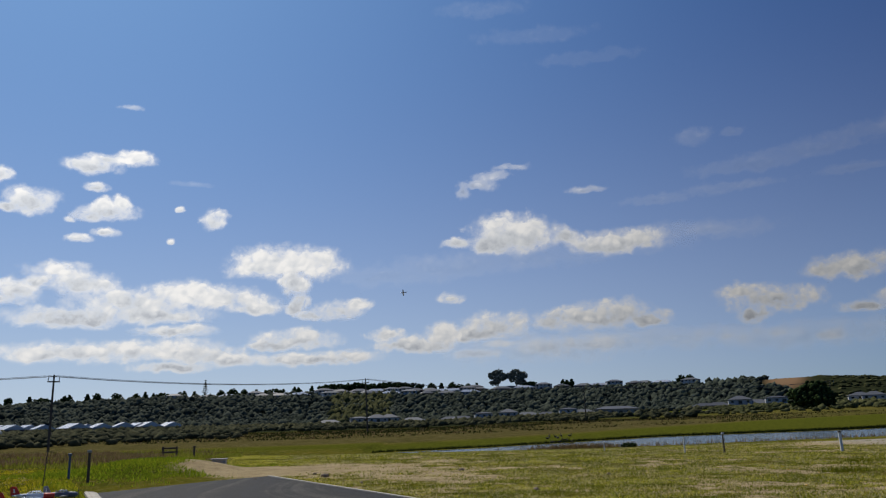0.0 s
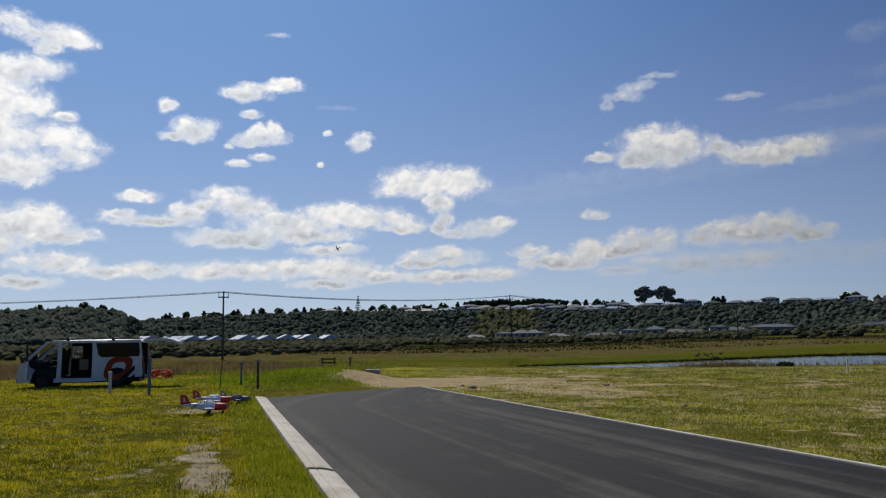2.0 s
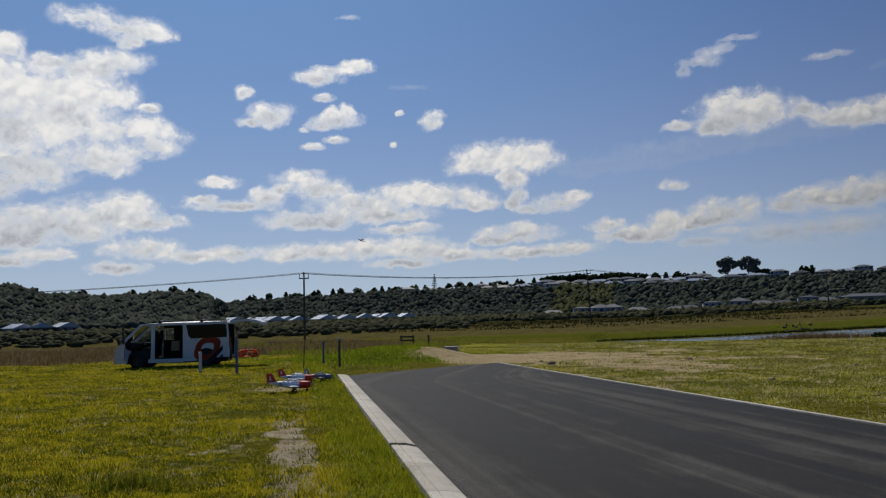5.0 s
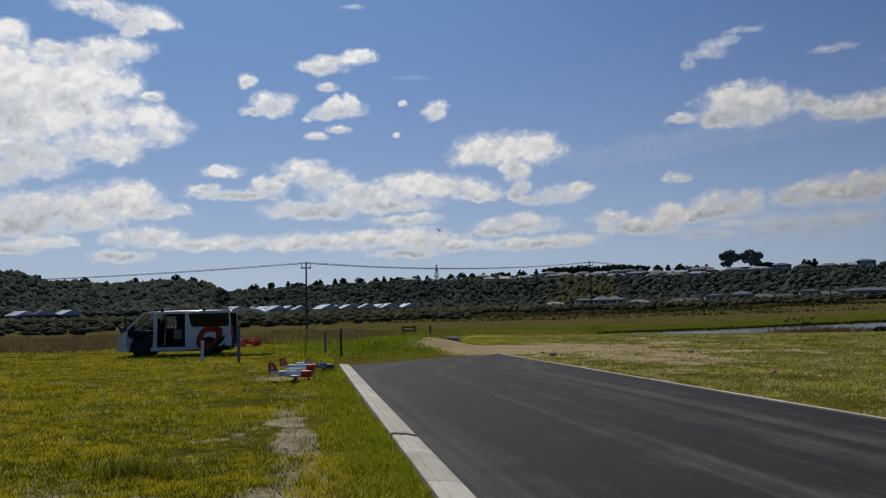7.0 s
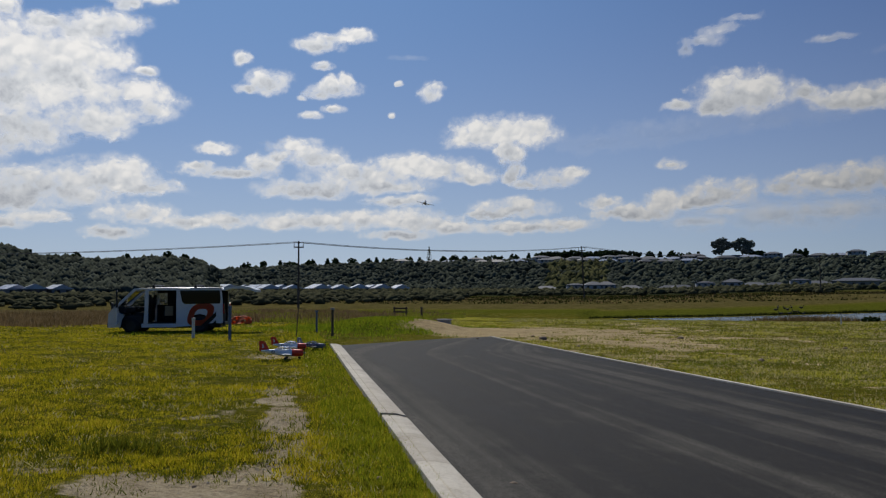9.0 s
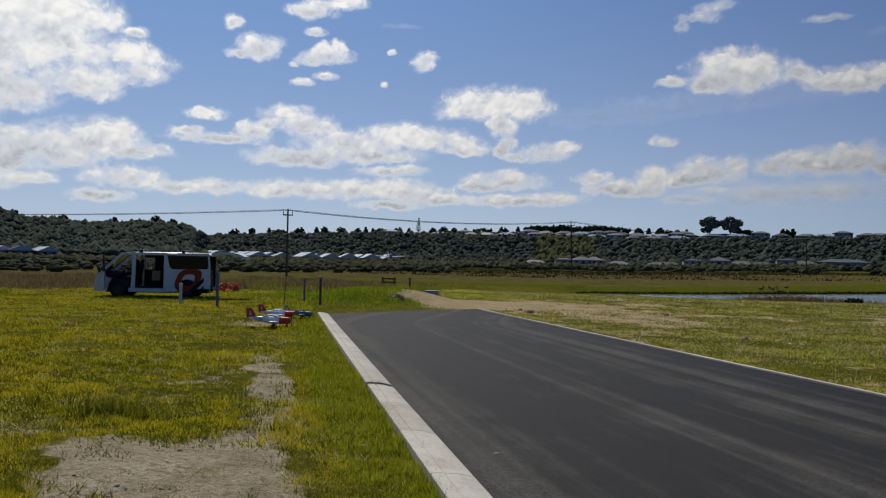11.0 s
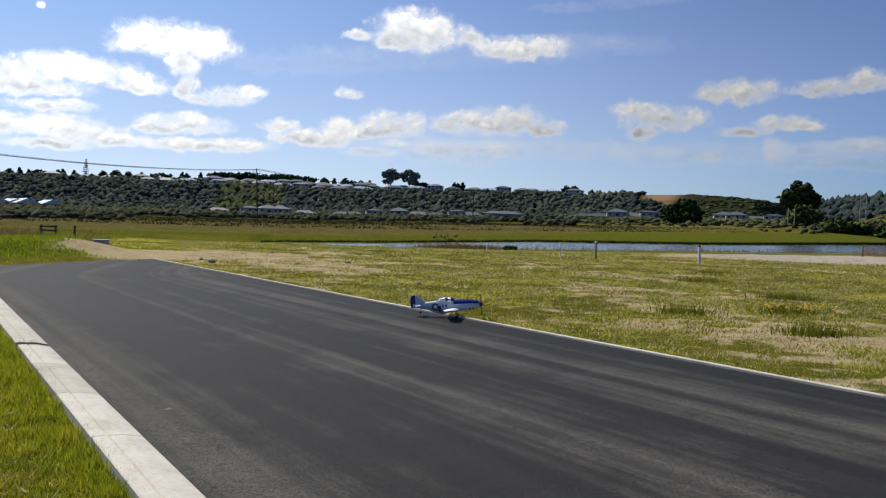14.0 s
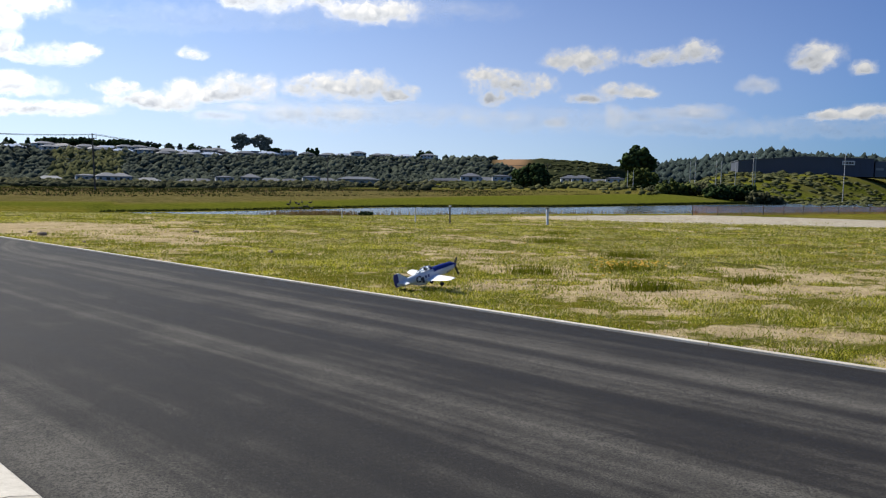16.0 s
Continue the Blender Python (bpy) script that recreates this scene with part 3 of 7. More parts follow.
# ---- clouds: billows far off, their thickness thinning to ragged edges ----
def cloud_material():
    k = Nodes("glowing_cloud", 1.0)
    t = k.t
    p = k.where()
    thick, veil = k.attr("thick"), k.attr("veil")
    big = k.noise(0.007, 3, 0.5, vec=p)

    def billow(v, octaves):
        """Rounded heads on rounded heads."""
        out = None
        for scale, amp in ((0.011, 0.5), (0.024, 0.3), (0.06, 0.16))[:octaves]:
            cell = k.n("TexVoronoi", {"Vector": v, "Scale": scale, "Smoothness": 0.35}, feature="SMOOTH_F1").outputs["Distance"]
            bit = k.math("MULTIPLY", k.math("SUBTRACT", 0.62, cell), amp * 1.6)
            out = bit if out is None else k.math("ADD", out, bit)
        return out

    drift = k.n("VectorMath", {0: k.noise(0.012, 5, 0.5, vec=p, out=1), 1: (70.0, 70.0, 70.0)}, operation="MULTIPLY").outputs[0]
    bent = k.n("VectorMath", {0: p, 1: drift}, operation="ADD").outputs[0]
    heads, broad = billow(bent, 3), billow(bent, 2)
    sunward = billow(k.n("VectorMath", {0: bent, 1: (-9.0, 0.0, 16.0)}, operation="ADD").outputs[0], 2)
    fray = k.math("SUBTRACT", k.noise(0.03, 9, 0.62, vec=p), 0.5)
    ragged = k.math("ADD", k.math("ADD", k.math("MULTIPLY", heads, 1.05), k.math("MULTIPLY", fray, 1.1)), k.math("MULTIPLY", k.math("SUBTRACT", big, 0.5), 1.3))
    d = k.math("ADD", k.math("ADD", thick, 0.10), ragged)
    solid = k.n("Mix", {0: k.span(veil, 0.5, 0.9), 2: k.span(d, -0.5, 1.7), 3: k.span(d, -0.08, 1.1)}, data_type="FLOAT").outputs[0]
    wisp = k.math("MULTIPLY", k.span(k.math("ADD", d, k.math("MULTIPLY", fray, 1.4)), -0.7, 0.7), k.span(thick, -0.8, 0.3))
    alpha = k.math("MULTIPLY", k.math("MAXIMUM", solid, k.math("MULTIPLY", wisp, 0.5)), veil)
    # grey undersides and sun-facing relief are shading put into the emitted colour
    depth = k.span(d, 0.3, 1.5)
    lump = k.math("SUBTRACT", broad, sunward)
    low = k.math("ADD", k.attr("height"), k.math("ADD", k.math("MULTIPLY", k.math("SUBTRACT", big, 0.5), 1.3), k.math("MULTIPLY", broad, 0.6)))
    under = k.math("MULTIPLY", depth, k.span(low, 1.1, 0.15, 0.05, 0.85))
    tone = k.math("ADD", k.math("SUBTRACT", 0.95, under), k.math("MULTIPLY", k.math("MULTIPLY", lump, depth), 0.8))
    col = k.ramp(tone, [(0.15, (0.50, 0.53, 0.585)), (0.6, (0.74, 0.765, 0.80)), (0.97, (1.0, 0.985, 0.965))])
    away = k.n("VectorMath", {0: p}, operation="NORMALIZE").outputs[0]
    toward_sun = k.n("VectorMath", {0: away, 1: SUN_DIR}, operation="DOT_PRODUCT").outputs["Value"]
    # clouds glow by themselves, with added brightness towards the sun
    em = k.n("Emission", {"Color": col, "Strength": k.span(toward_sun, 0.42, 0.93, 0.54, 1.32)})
    clear = k.n("BsdfTransparent")
    mixer = k.n("MixShader", {0: alpha})
    t.links.new(clear.outputs[0], mixer.inputs[1])
    t.links.new(em.outputs[0], mixer.inputs[2])
    t.links.new(mixer.outputs[0], t.nodes["Material Output"].inputs[0])
    t.nodes.remove(k.bsdf)
    k.m.cycles.emission_sampling = "NONE"
    return k.m


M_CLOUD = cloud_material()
CLOUD_COUNT = [0]


def cloud(puffs, veil):
    """One cloud of some puffs: rows of azimuth, elevation and half sizes in degrees."""
    i = CLOUD_COUNT[0] = CLOUD_COUNT[0] + 1
    R = 3300 + (i * 37) % 800
    q = np.array(puffs)
    mx, my = 0.55 * q[:, 2].max() + 0.3, 0.6 * q[:, 3].max() + 0.25
    a0, a1 = (q[:, 0] - q[:, 2]).min() - mx, (q[:, 0] + q[:, 2]).max() + mx
    e0, e1 = max(0.3, (q[:, 1] - q[:, 3]).min() - my), (q[:, 1] + q[:, 3]).max() + my
    na, ne = int(min(130, max(12, (a1 - a0) / 0.12))), int(min(70, max(10, (e1 - e0) / 0.1)))
    a, e = np.meshgrid(np.linspace(a0, a1, na), np.linspace(e0, e1, ne))
    env = np.full(a.shape, -9.0)
    size = float(np.median(q[:, 3]))
    fa, fe = a.ravel() * 1.0, e.ravel() * 1.3
    k = 0.55 / max(size, 0.35)
    wa = fbm(fa, fe, k, 3.0 + i, 4).reshape(a.shape) * size * 0.42
    we = fbm(fa, fe, k, 50.0 + i, 4).reshape(a.shape) * size * 0.36
    lump = fbm(fa, fe, 1.6 * k, 90.0 + i, 4).reshape(a.shape)
    for pa, pe, w, h in puffs:
        low = np.where(e < pe, 1.2, 1.0)
        puff = 1 - np.hypot((a + wa - pa) / w, (e + we - pe) / h * low) ** 1.5 + 0.18 * lump
        env = np.logaddexp(env * 5, puff * 5) / 5
    rim = np.minimum(np.minimum(a - a0, a1 - a) / mx, np.minimum(e - e0, e1 - e) / my)
    env = np.minimum(env, rim * 2.6 - 2.0)
    body = R - 60 * np.clip(env, 0, 1)
    ar, er = np.radians(a), np.radians(e)
    v = np.stack([body * np.cos(er) * np.sin(ar), body * np.cos(er) * np.cos(ar), EYE + body * np.sin(er)], -1).reshape(-1, 3)
    r, c = np.meshgrid(np.arange(ne - 1), np.arange(na - 1), indexing="ij")
    f = np.stack([r * na + c, r * na + c + 1, (r + 1) * na + c + 1, (r + 1) * na + c], -1).reshape(-1, 4)
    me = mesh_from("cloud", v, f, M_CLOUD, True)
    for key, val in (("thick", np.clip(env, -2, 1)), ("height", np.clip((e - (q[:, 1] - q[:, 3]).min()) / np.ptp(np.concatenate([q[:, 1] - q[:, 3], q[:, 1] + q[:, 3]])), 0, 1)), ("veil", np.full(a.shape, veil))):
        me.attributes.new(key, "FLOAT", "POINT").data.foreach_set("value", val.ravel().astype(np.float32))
    solid = veil > 0.8
    return tagged(new("cloud", me), "white cumulus cloud with sunlit top and grey underside painted in" if solid else "thin pale veil of cloud in blue sky", "cloud",
                  "cumulus clouds" if solid else "cloud veils", "stuff")


cloud([(-45.96, 20.54, 2.14, 0.78), (-44.14, 19.94, 1.83, 0.65), (-42.28, 20.14, 1.69, 0.8), (-43.21, 19.31, 0.93, 0.55)], 1.0)
cloud([(-50.95, 18.18, 1.14, 0.9), (-52.49, 17.61, 1.26, 0.86)], 1.0)
cloud([(-48.37, 17.64, 1.3, 0.64), (-43.94, 17.88, 1.83, 0.88), (-45.74, 17.4, 2.5, 0.91)], 1.0)
cloud([(-49.52, 15.9, 2.84, 1.61), (-46.43, 15.87, 3.24, 1.76), (-50.48, 13.64, 3.1, 2.15), (-47.46, 14.12, 2.42, 1.65), (-53.35, 14.37, 2.77, 2.43)], 1.0)
cloud([(-46.4, 13.1, 4.21, 1.49), (-42.79, 13.35, 2.89, 1.07), (-49.44, 10.83, 2.98, 1.65), (-45.32, 11.48, 2.85, 1.14), (-51.05, 9.62, 2.25, 1.09), (-41.86, 12.14, 1.87, 0.77), (-53.25, 9.81, 2.76, 1.77)], 1.0)
cloud([(-42.06, 15.05, 0.82, 0.38)], 1.0)
cloud([(-44.93, 7.68, 3.91, 1.08), (-43.13, 8.51, 1.83, 0.86), (-47.7, 6.64, 3.74, 1.13), (-49.39, 7.51, 1.98, 0.74), (-50.34, 5.99, 2.59, 0.88), (-41.46, 7.19, 2.43, 0.63), (-52.57, 6.64, 2.48, 1.44)], 1.0)
cloud([(-48.68, 4.92, 2.0, 0.45), (-50.64, 4.52, 1.6, 0.44)], 1.0)
cloud([(-42.37, 5.32, 2.76, 0.78), (-36.27, 5.04, 1.97, 0.57), (-38.99, 4.79, 2.3, 0.48), (-44.0, 4.02, 1.79, 0.47)], 1.0)
cloud([(-37.24, 10.07, 1.38, 0.44), (-38.42, 8.84, 1.16, 0.36), (-36.26, 8.4, 2.77, 0.44), (-33.86, 9.04, 1.13, 0.73)], 1.0)
cloud([(-31.6, 10.46, 1.85, 0.61), (-29.96, 9.64, 1.99, 0.91), (-32.63, 9.63, 1.23, 0.57)], 1.0)
cloud([(-23.23, 9.3, 2.88, 0.92), (-26.84, 8.52, 3.86, 0.92), (-30.6, 7.29, 3.5, 0.7), (-20.27, 8.82, 2.88, 0.75), (-25.17, 7.66, 3.45, 0.67), (-18.38, 8.35, 1.69, 0.46)], 1.0)
cloud([(-23.92, 6.55, 2.45, 0.38), (-22.44, 6.78, 1.27, 0.34)], 1.0)
cloud([(-30.63, 5.01, 3.69, 0.71), (-26.89, 5.17, 3.76, 0.79), (-22.9, 5.1, 3.37, 0.8), (-32.26, 4.86, 1.83, 0.45), (-20.38, 4.63, 2.53, 0.55), (-23.97, 4.03, 2.52, 0.34)], 1.0)
cloud([(-16.59, 11.74, 3.21, 1.11), (-18.3, 11.06, 2.12, 0.66), (-14.06, 11.59, 1.84, 1.07), (-14.91, 11.34, 2.52, 0.99), (-15.5, 9.92, 1.09, 0.91), (-15.21, 8.62, 0.84, 0.67)], 1.0)
cloud([(-12.51, 8.05, 1.66, 0.7), (-11.05, 8.56, 1.03, 0.41), (-14.19, 7.75, 1.33, 0.37)], 1.0)
cloud([(-15.5, 5.96, 2.93, 0.71), (-14.44, 6.46, 1.46, 0.54), (-17.19, 5.55, 1.76, 0.42)], 1.0)
cloud([(-14.71, 4.59, 4.36, 0.46), (-11.6, 4.78, 2.05, 0.41)], 1.0)
cloud([(-8.89, 6.31, 1.41, 0.45), (-6.92, 5.48, 2.85, 0.61), (-4.61, 6.29, 1.32, 0.8)], 1.0)
cloud([(-0.7, 6.77, 2.37, 0.9), (0.79, 7.13, 1.02, 0.58), (-2.23, 6.19, 1.96, 0.52)], 1.0)
cloud([(6.04, 7.01, 3.61, 0.89), (8.52, 7.3, 1.91, 0.98), (3.82, 7.09, 1.39, 0.72), (10.23, 6.87, 1.54, 0.64)], 1.0)
cloud([(-4.03, 8.91, 0.93, 0.44)], 1.0)
cloud([(0.74, 13.32, 2.79, 1.44), (-0.4, 14.41, 1.05, 0.76), (2.21, 13.53, 1.62, 0.98), (4.74, 13.02, 1.14, 0.74), (-1.16, 12.76, 1.5, 0.62), (-3.45, 12.91, 1.08, 0.39)], 1.0)
cloud([(-33.62, 14.98, 1.72, 0.83), (-35.04, 14.49, 0.97, 0.36)], 1.0)
cloud([(-28.64, 14.56, 1.77, 0.57), (-27.91, 15.21, 0.59, 0.56), (-28.93, 15.12, 0.59, 0.48), (-30.03, 14.3, 1.0, 0.4)], 1.0)
cloud([(-30.54, 12.71, 0.91, 0.28)], 1.0)
cloud([(-28.87, 13.26, 0.84, 0.33)], 1.0)
cloud([(-30.07, 17.57, 1.59, 0.59), (-28.8, 18.15, 1.69, 0.39), (-27.02, 18.41, 1.11, 0.55)], 1.0)
cloud([(-35.44, 16.44, 0.61, 0.55)], 1.0)
cloud([(-29.58, 16.27, 0.76, 0.32)], 1.0)
cloud([(-21.63, 14.44, 0.77, 0.69), (-21.06, 14.95, 0.6, 0.33)], 1.0)
cloud([(-23.96, 15.16, 0.34, 0.24)], 1.0)
cloud([(-24.44, 12.84, 0.26, 0.21)], 1.0)
cloud([(-31.15, 13.96, 0.33, 0.2)], 1.0)
cloud([(-1.69, 17.23, 1.37, 0.45), (-0.52, 17.83, 1.35, 0.45), (0.94, 18.4, 1.25, 0.26), (-2.8, 16.71, 0.54, 0.53)], 0.62)
cloud([(6.58, 16.39, 1.34, 0.25)], 0.62)
cloud([(-27.68, 21.85, 0.85, 0.19)], 0.62)
cloud([(-2.3, 4.76, 1.58, 0.36), (-0.4, 5.41, 1.18, 0.24)], 0.62)
cloud([(3.19, 5.11, 2.1, 0.76), (5.94, 5.22, 2.84, 0.56)], 0.62)
cloud([(9.0, 12.5, 3.15, 0.78), (6.93, 12.22, 1.66, 0.71)], 1.0)
cloud([(23.99, 9.35, 2.47, 0.92), (22.47, 9.14, 1.31, 0.66)], 1.0)
cloud([(28.61, 9.38, 1.51, 0.56), (31.71, 9.67, 1.54, 0.8), (30.56, 9.24, 1.05, 0.44)], 1.0)
cloud([(18.8, 7.55, 2.79, 0.88), (16.97, 8.22, 1.7, 0.6), (17.44, 6.62, 0.97, 0.6)], 1.0)
cloud([(24.3, 6.63, 1.59, 0.43), (26.71, 7.15, 1.84, 0.58), (28.18, 6.9, 1.08, 0.34)], 1.0)
cloud([(39.2, 9.12, 1.55, 0.93), (38.47, 8.94, 0.85, 0.51)], 1.0)
cloud([(41.98, 8.19, 0.77, 0.49)], 1.0)
cloud([(42.46, 5.4, 1.92, 0.5), (40.18, 5.27, 1.34, 0.33)], 1.0)
cloud([(26.53, 5.3, 0.81, 0.7)], 0.4)
cloud([(31.42, 5.54, 2.93, 0.56), (28.25, 5.37, 1.45, 0.38)], 0.4)
cloud([(35.49, 7.35, 0.96, 0.5)], 0.4)
cloud([(2.98, 4.96, 6.23, 0.99), (10.49, 5.36, 6.63, 0.82)], 0.3)
cloud([(21.47, 5.04, 7.4, 0.88), (30.07, 4.49, 5.98, 0.69)], 0.3)
cloud([(15.46, 5.21, 0.41, 0.24), (18.69, 5.34, 0.72, 0.32), (22.18, 4.97, 0.7, 0.36)], 0.4)
cloud([(35.76, 7.35, 1.14, 0.64)], 0.5)
cloud([(26.21, 5.39, 0.63, 0.8)], 0.5)
cloud([(31.44, 5.61, 2.19, 0.51)], 0.5)
cloud([(21.8, 4.89, 0.73, 0.36)], 0.5)
cloud([(40.56, 4.42, 5.31, 0.66)], 0.3)
cloud([(-9.33, 10.53, 3.82, 0.67), (-4.19, 11.18, 4.7, 0.84), (1.39, 11.77, 5.5, 0.92), (7.72, 12.35, 5.72, 0.82), (14.18, 12.77, 5.0, 0.71)], 0.14)
cloud([(18.08, 16.89, 3.35, 0.54), (22.19, 17.39, 3.85, 0.59), (26.42, 17.96, 3.57, 0.57), (30.34, 18.34, 3.28, 0.61)], 0.14)
cloud([(12.04, 15.24, 2.79, 0.36), (16.79, 15.57, 3.4, 0.35)], 0.14)
cloud([(-1.28, 29.64, 3.22, 0.54), (3.18, 27.73, 3.59, 0.54), (7.49, 25.84, 3.47, 0.47)], 0.07)
cloud([(14.65, 19.41, 1.26, 0.55), (17.4, 19.29, 0.76, 0.34)], 0.14)
cloud([(15.15, 12.79, 1.52, 0.47)], 0.14)
cloud([(-23.14, 16.95, 1.35, 0.2)], 0.14)
cloud([(24.76, 15.7, 1.99, 0.33)], 0.14)


# ---- paints ----
M_WHITE = paint("white_van_paint", (0.76, 0.76, 0.75), 0.3, vary=0.05, scale=3)
M_BLACK = paint("black_plastic", (0.015, 0.015, 0.016), 0.5, vary=0.3)
M_TYRE = paint("tyre_rubber", (0.02, 0.02, 0.02), 0.85, vary=0.25, scale=20)
M_RIM = paint("grey_rim", (0.28, 0.28, 0.29), 0.35, 0.8)
M_TRIM = paint("cabin_trim", (0.012, 0.012, 0.013), 0.8, vary=0.3, scale=6)
M_SEAT = paint("seat_cloth", (0.018, 0.018, 0.02), 0.95, vary=0.3, scale=12)
M_RED = paint("orange_red_vinyl", (0.62, 0.075, 0.02), 0.4, vary=0.06)
M_CARTON = paint("carton", (0.33, 0.25, 0.15), 0.9, vary=0.2)
M_LAMPRED = paint("tail_lamp", (0.3, 0.01, 0.01), 0.2, vary=0.1)
M_FOAM_WHITE = paint("white_foam", (0.86, 0.86, 0.86), 0.4, vary=0.04)
M_FOAM_RED = paint("red_foam", (0.78, 0.05, 0.02), 0.4, vary=0.08)
M_FOAM_GREY = paint("grey_foam", (0.16, 0.18, 0.22), 0.45, vary=0.1)
M_SILVER = paint("silver_grey_foam", (0.60, 0.61, 0.63), 0.45, 0.0, vary=0.07, scale=14)
M_BLUE = paint("navy_blue_foam", (0.012, 0.022, 0.16), 0.35, vary=0.12)
M_INSIGNIA = paint("dark_insignia", (0.012, 0.015, 0.04), 0.5, vary=0.1)
M_WOOD = paint("weathered_stake", (0.12, 0.095, 0.07), 0.95, vary=0.35, scale=9, bump=0.4)
M_STAKE_WHITE = paint("white_stake", (0.66, 0.66, 0.64), 0.7, vary=0.12, scale=7)
M_STAKE_BLUE = paint("blue_grey_post", (0.10, 0.15, 0.24), 0.7, vary=0.2, scale=7)
M_POLE = paint("power_pole_timber", (0.085, 0.075, 0.065), 0.95, vary=0.3, scale=1.5, bump=0.3)
M_POLE_PALE = paint("pale_concrete_pole", (0.42, 0.41, 0.39), 0.85, vary=0.15, scale=1.5)
M_WIRE = paint("aluminium_wire", (0.05, 0.05, 0.055), 0.6, vary=0.1)
M_STONE = paint("stone", (0.26, 0.19, 0.12), 0.9, vary=0.3, scale=12, bump=0.5)
M_CONC = paint("grey_concrete", (0.36, 0.35, 0.33), 0.9, vary=0.15, scale=4, bump=0.3)


def glass_material(name, tint, rough=0.03):
    k = Nodes(name, rough, spec=0.3)
    k.color(tint)
    return k.m


M_PANE = glass_material("dark_tinted_pane", (0.012, 0.014, 0.017))


def clear_material():
    k = Nodes("clear_canopy", 0.03)
    k.color((0.75, 0.8, 0.85))
    k.bsdf.inputs["Transmission Weight"].default_value = 0.85
    return k.m


M_CLEAR = clear_material()


# ---- van ----
def van_build(m):
    van = thing("van", "white cargo van with open doors parked on grass", "van", m)
    L, H, W, t = 4.8, 1.98, 1.7, 0.06
    yl = W / 2 - t / 2

    def side(name, pts, y, mat=M_WHITE, depth=t, label="", parent=None, inset=0.0):
        bm = bmesh.new()
        prism(bm, pts, depth, pose(0, y - inset, 0))
        return part(name, bm, mat, parent or van, label)

    for sgn, nm in ((1, "near"), (-1, "far")):
        y = sgn * yl
        quarter = [(0.02, 0.42), (0.62, 0.42), (0.64, 0.62), (0.78, 0.78), (1.0, 0.83), (1.22, 0.78), (1.36, 0.62), (1.38, 0.3), (1.98, 0.28),
                   (1.98, 1.92), (0.1, 1.92), (0.04, 1.4)]
        q = side("quarter_panel", quarter, y)
        side("side_window", [(0.14, 1.27), (1.62, 1.25), (1.74, 1.36), (1.84, 1.84), (0.16, 1.84), (0.12, 1.5)], y + sgn * 0.034, M_PANE, 0.012, "dark tinted side window", q)
        side("sill", [(1.98, 0.26), (3.42, 0.26), (3.42, 0.42), (1.98, 0.42)], y)
        side("pillar", [(3.16, 0.42), (3.34, 0.42), (3.3, 1.0), (3.3, 1.92), (3.14, 1.92)], y)
        side("front_fender", [(4.12, 0.78), (4.24, 0.6), (4.3, 0.28), (4.74, 0.26), (4.8, 0.45), (4.79, 0.85),
                              (4.62, 1.1), (4.42, 1.14), (4.36, 0.9)], y)
        side("windscreen_pillar", [(4.42, 1.12), (4.62, 1.08), (3.74, 1.93), (3.28, 1.93), (3.28, 1.86), (3.66, 1.86)], y)
        side("belt_rail", [(1.98, 1.84), (3.16, 1.84), (3.16, 1.93), (1.98, 1.93)], y)
    # the far side is closed by glass doors
    side("sliding_door", [(1.98, 0.42), (3.16, 0.42), (3.16, 1.12), (1.98, 1.12)], -yl)
    # dark sheets added on far wall, cab and ceiling to deepen the interior shade
    side("shade_lining", [(0.1, 0.45), (3.2, 0.45), (3.2, 1.2), (2.75, 1.2), (2.75, 1.72), (3.2, 1.72), (3.2, 1.84), (0.1, 1.84)], -yl + 0.06, M_TRIM, 0.02, "dark wall sheet added to shade the interior")
    side("cab_shade_lining", [(3.3, 0.5), (4.35, 0.5), (4.35, 1.1), (3.3, 1.1)], -yl + 0.06, M_TRIM, 0.02)
    bm = bmesh.new()
    box(bm, 3.3, 1.5, 0.02, pose(1.8, 0, 1.86), 0.0)
    part("shade_ceiling", bm, M_TRIM, van, "dark ceiling sheet added to shade the interior")
    side("door_window", [(2.0, 1.12), (3.14, 1.12), (3.14, 1.84), (2.0, 1.84)], -yl, M_CLEAR, 0.01)
    side("far_front_door", [(3.34, 0.86), (4.4, 0.86), (4.42, 1.12), (3.34, 1.12)], -yl)
    bm = bmesh.new()
    rings = []
    for x, z, w in ((-0.02, 1.9, 0.76), (0.1, 1.96, 0.78), (1.5, 1.99, 0.8), (3.0, 1.98, 0.8), (3.5, 1.95, 0.79), (3.78, 1.88, 0.78)):
        rings.append([(x, -w - 0.05, z - 0.07), (x, -w + 0.05, z - 0.02), (x, 0, z), (x, w - 0.05, z - 0.02), (x, w + 0.05, z - 0.07), (x, 0, z - 0.09)])
    loft(bm, rings)
    part("roof", bm, M_WHITE, van, smooth=False)
    bm = bmesh.new()
    loft(bm, [[(4.64, -0.72, 1.08), (4.64, 0.72, 1.08), (4.62, 0.72, 1.07), (4.62, -0.72, 1.07)], [(3.76, -0.66, 1.89), (3.76, 0.66, 1.89), (3.74, 0.66, 1.87), (3.74, -0.66, 1.87)]])
    part("windscreen", bm, M_PANE, van, "sloping tinted windscreen")
    bm = bmesh.new()
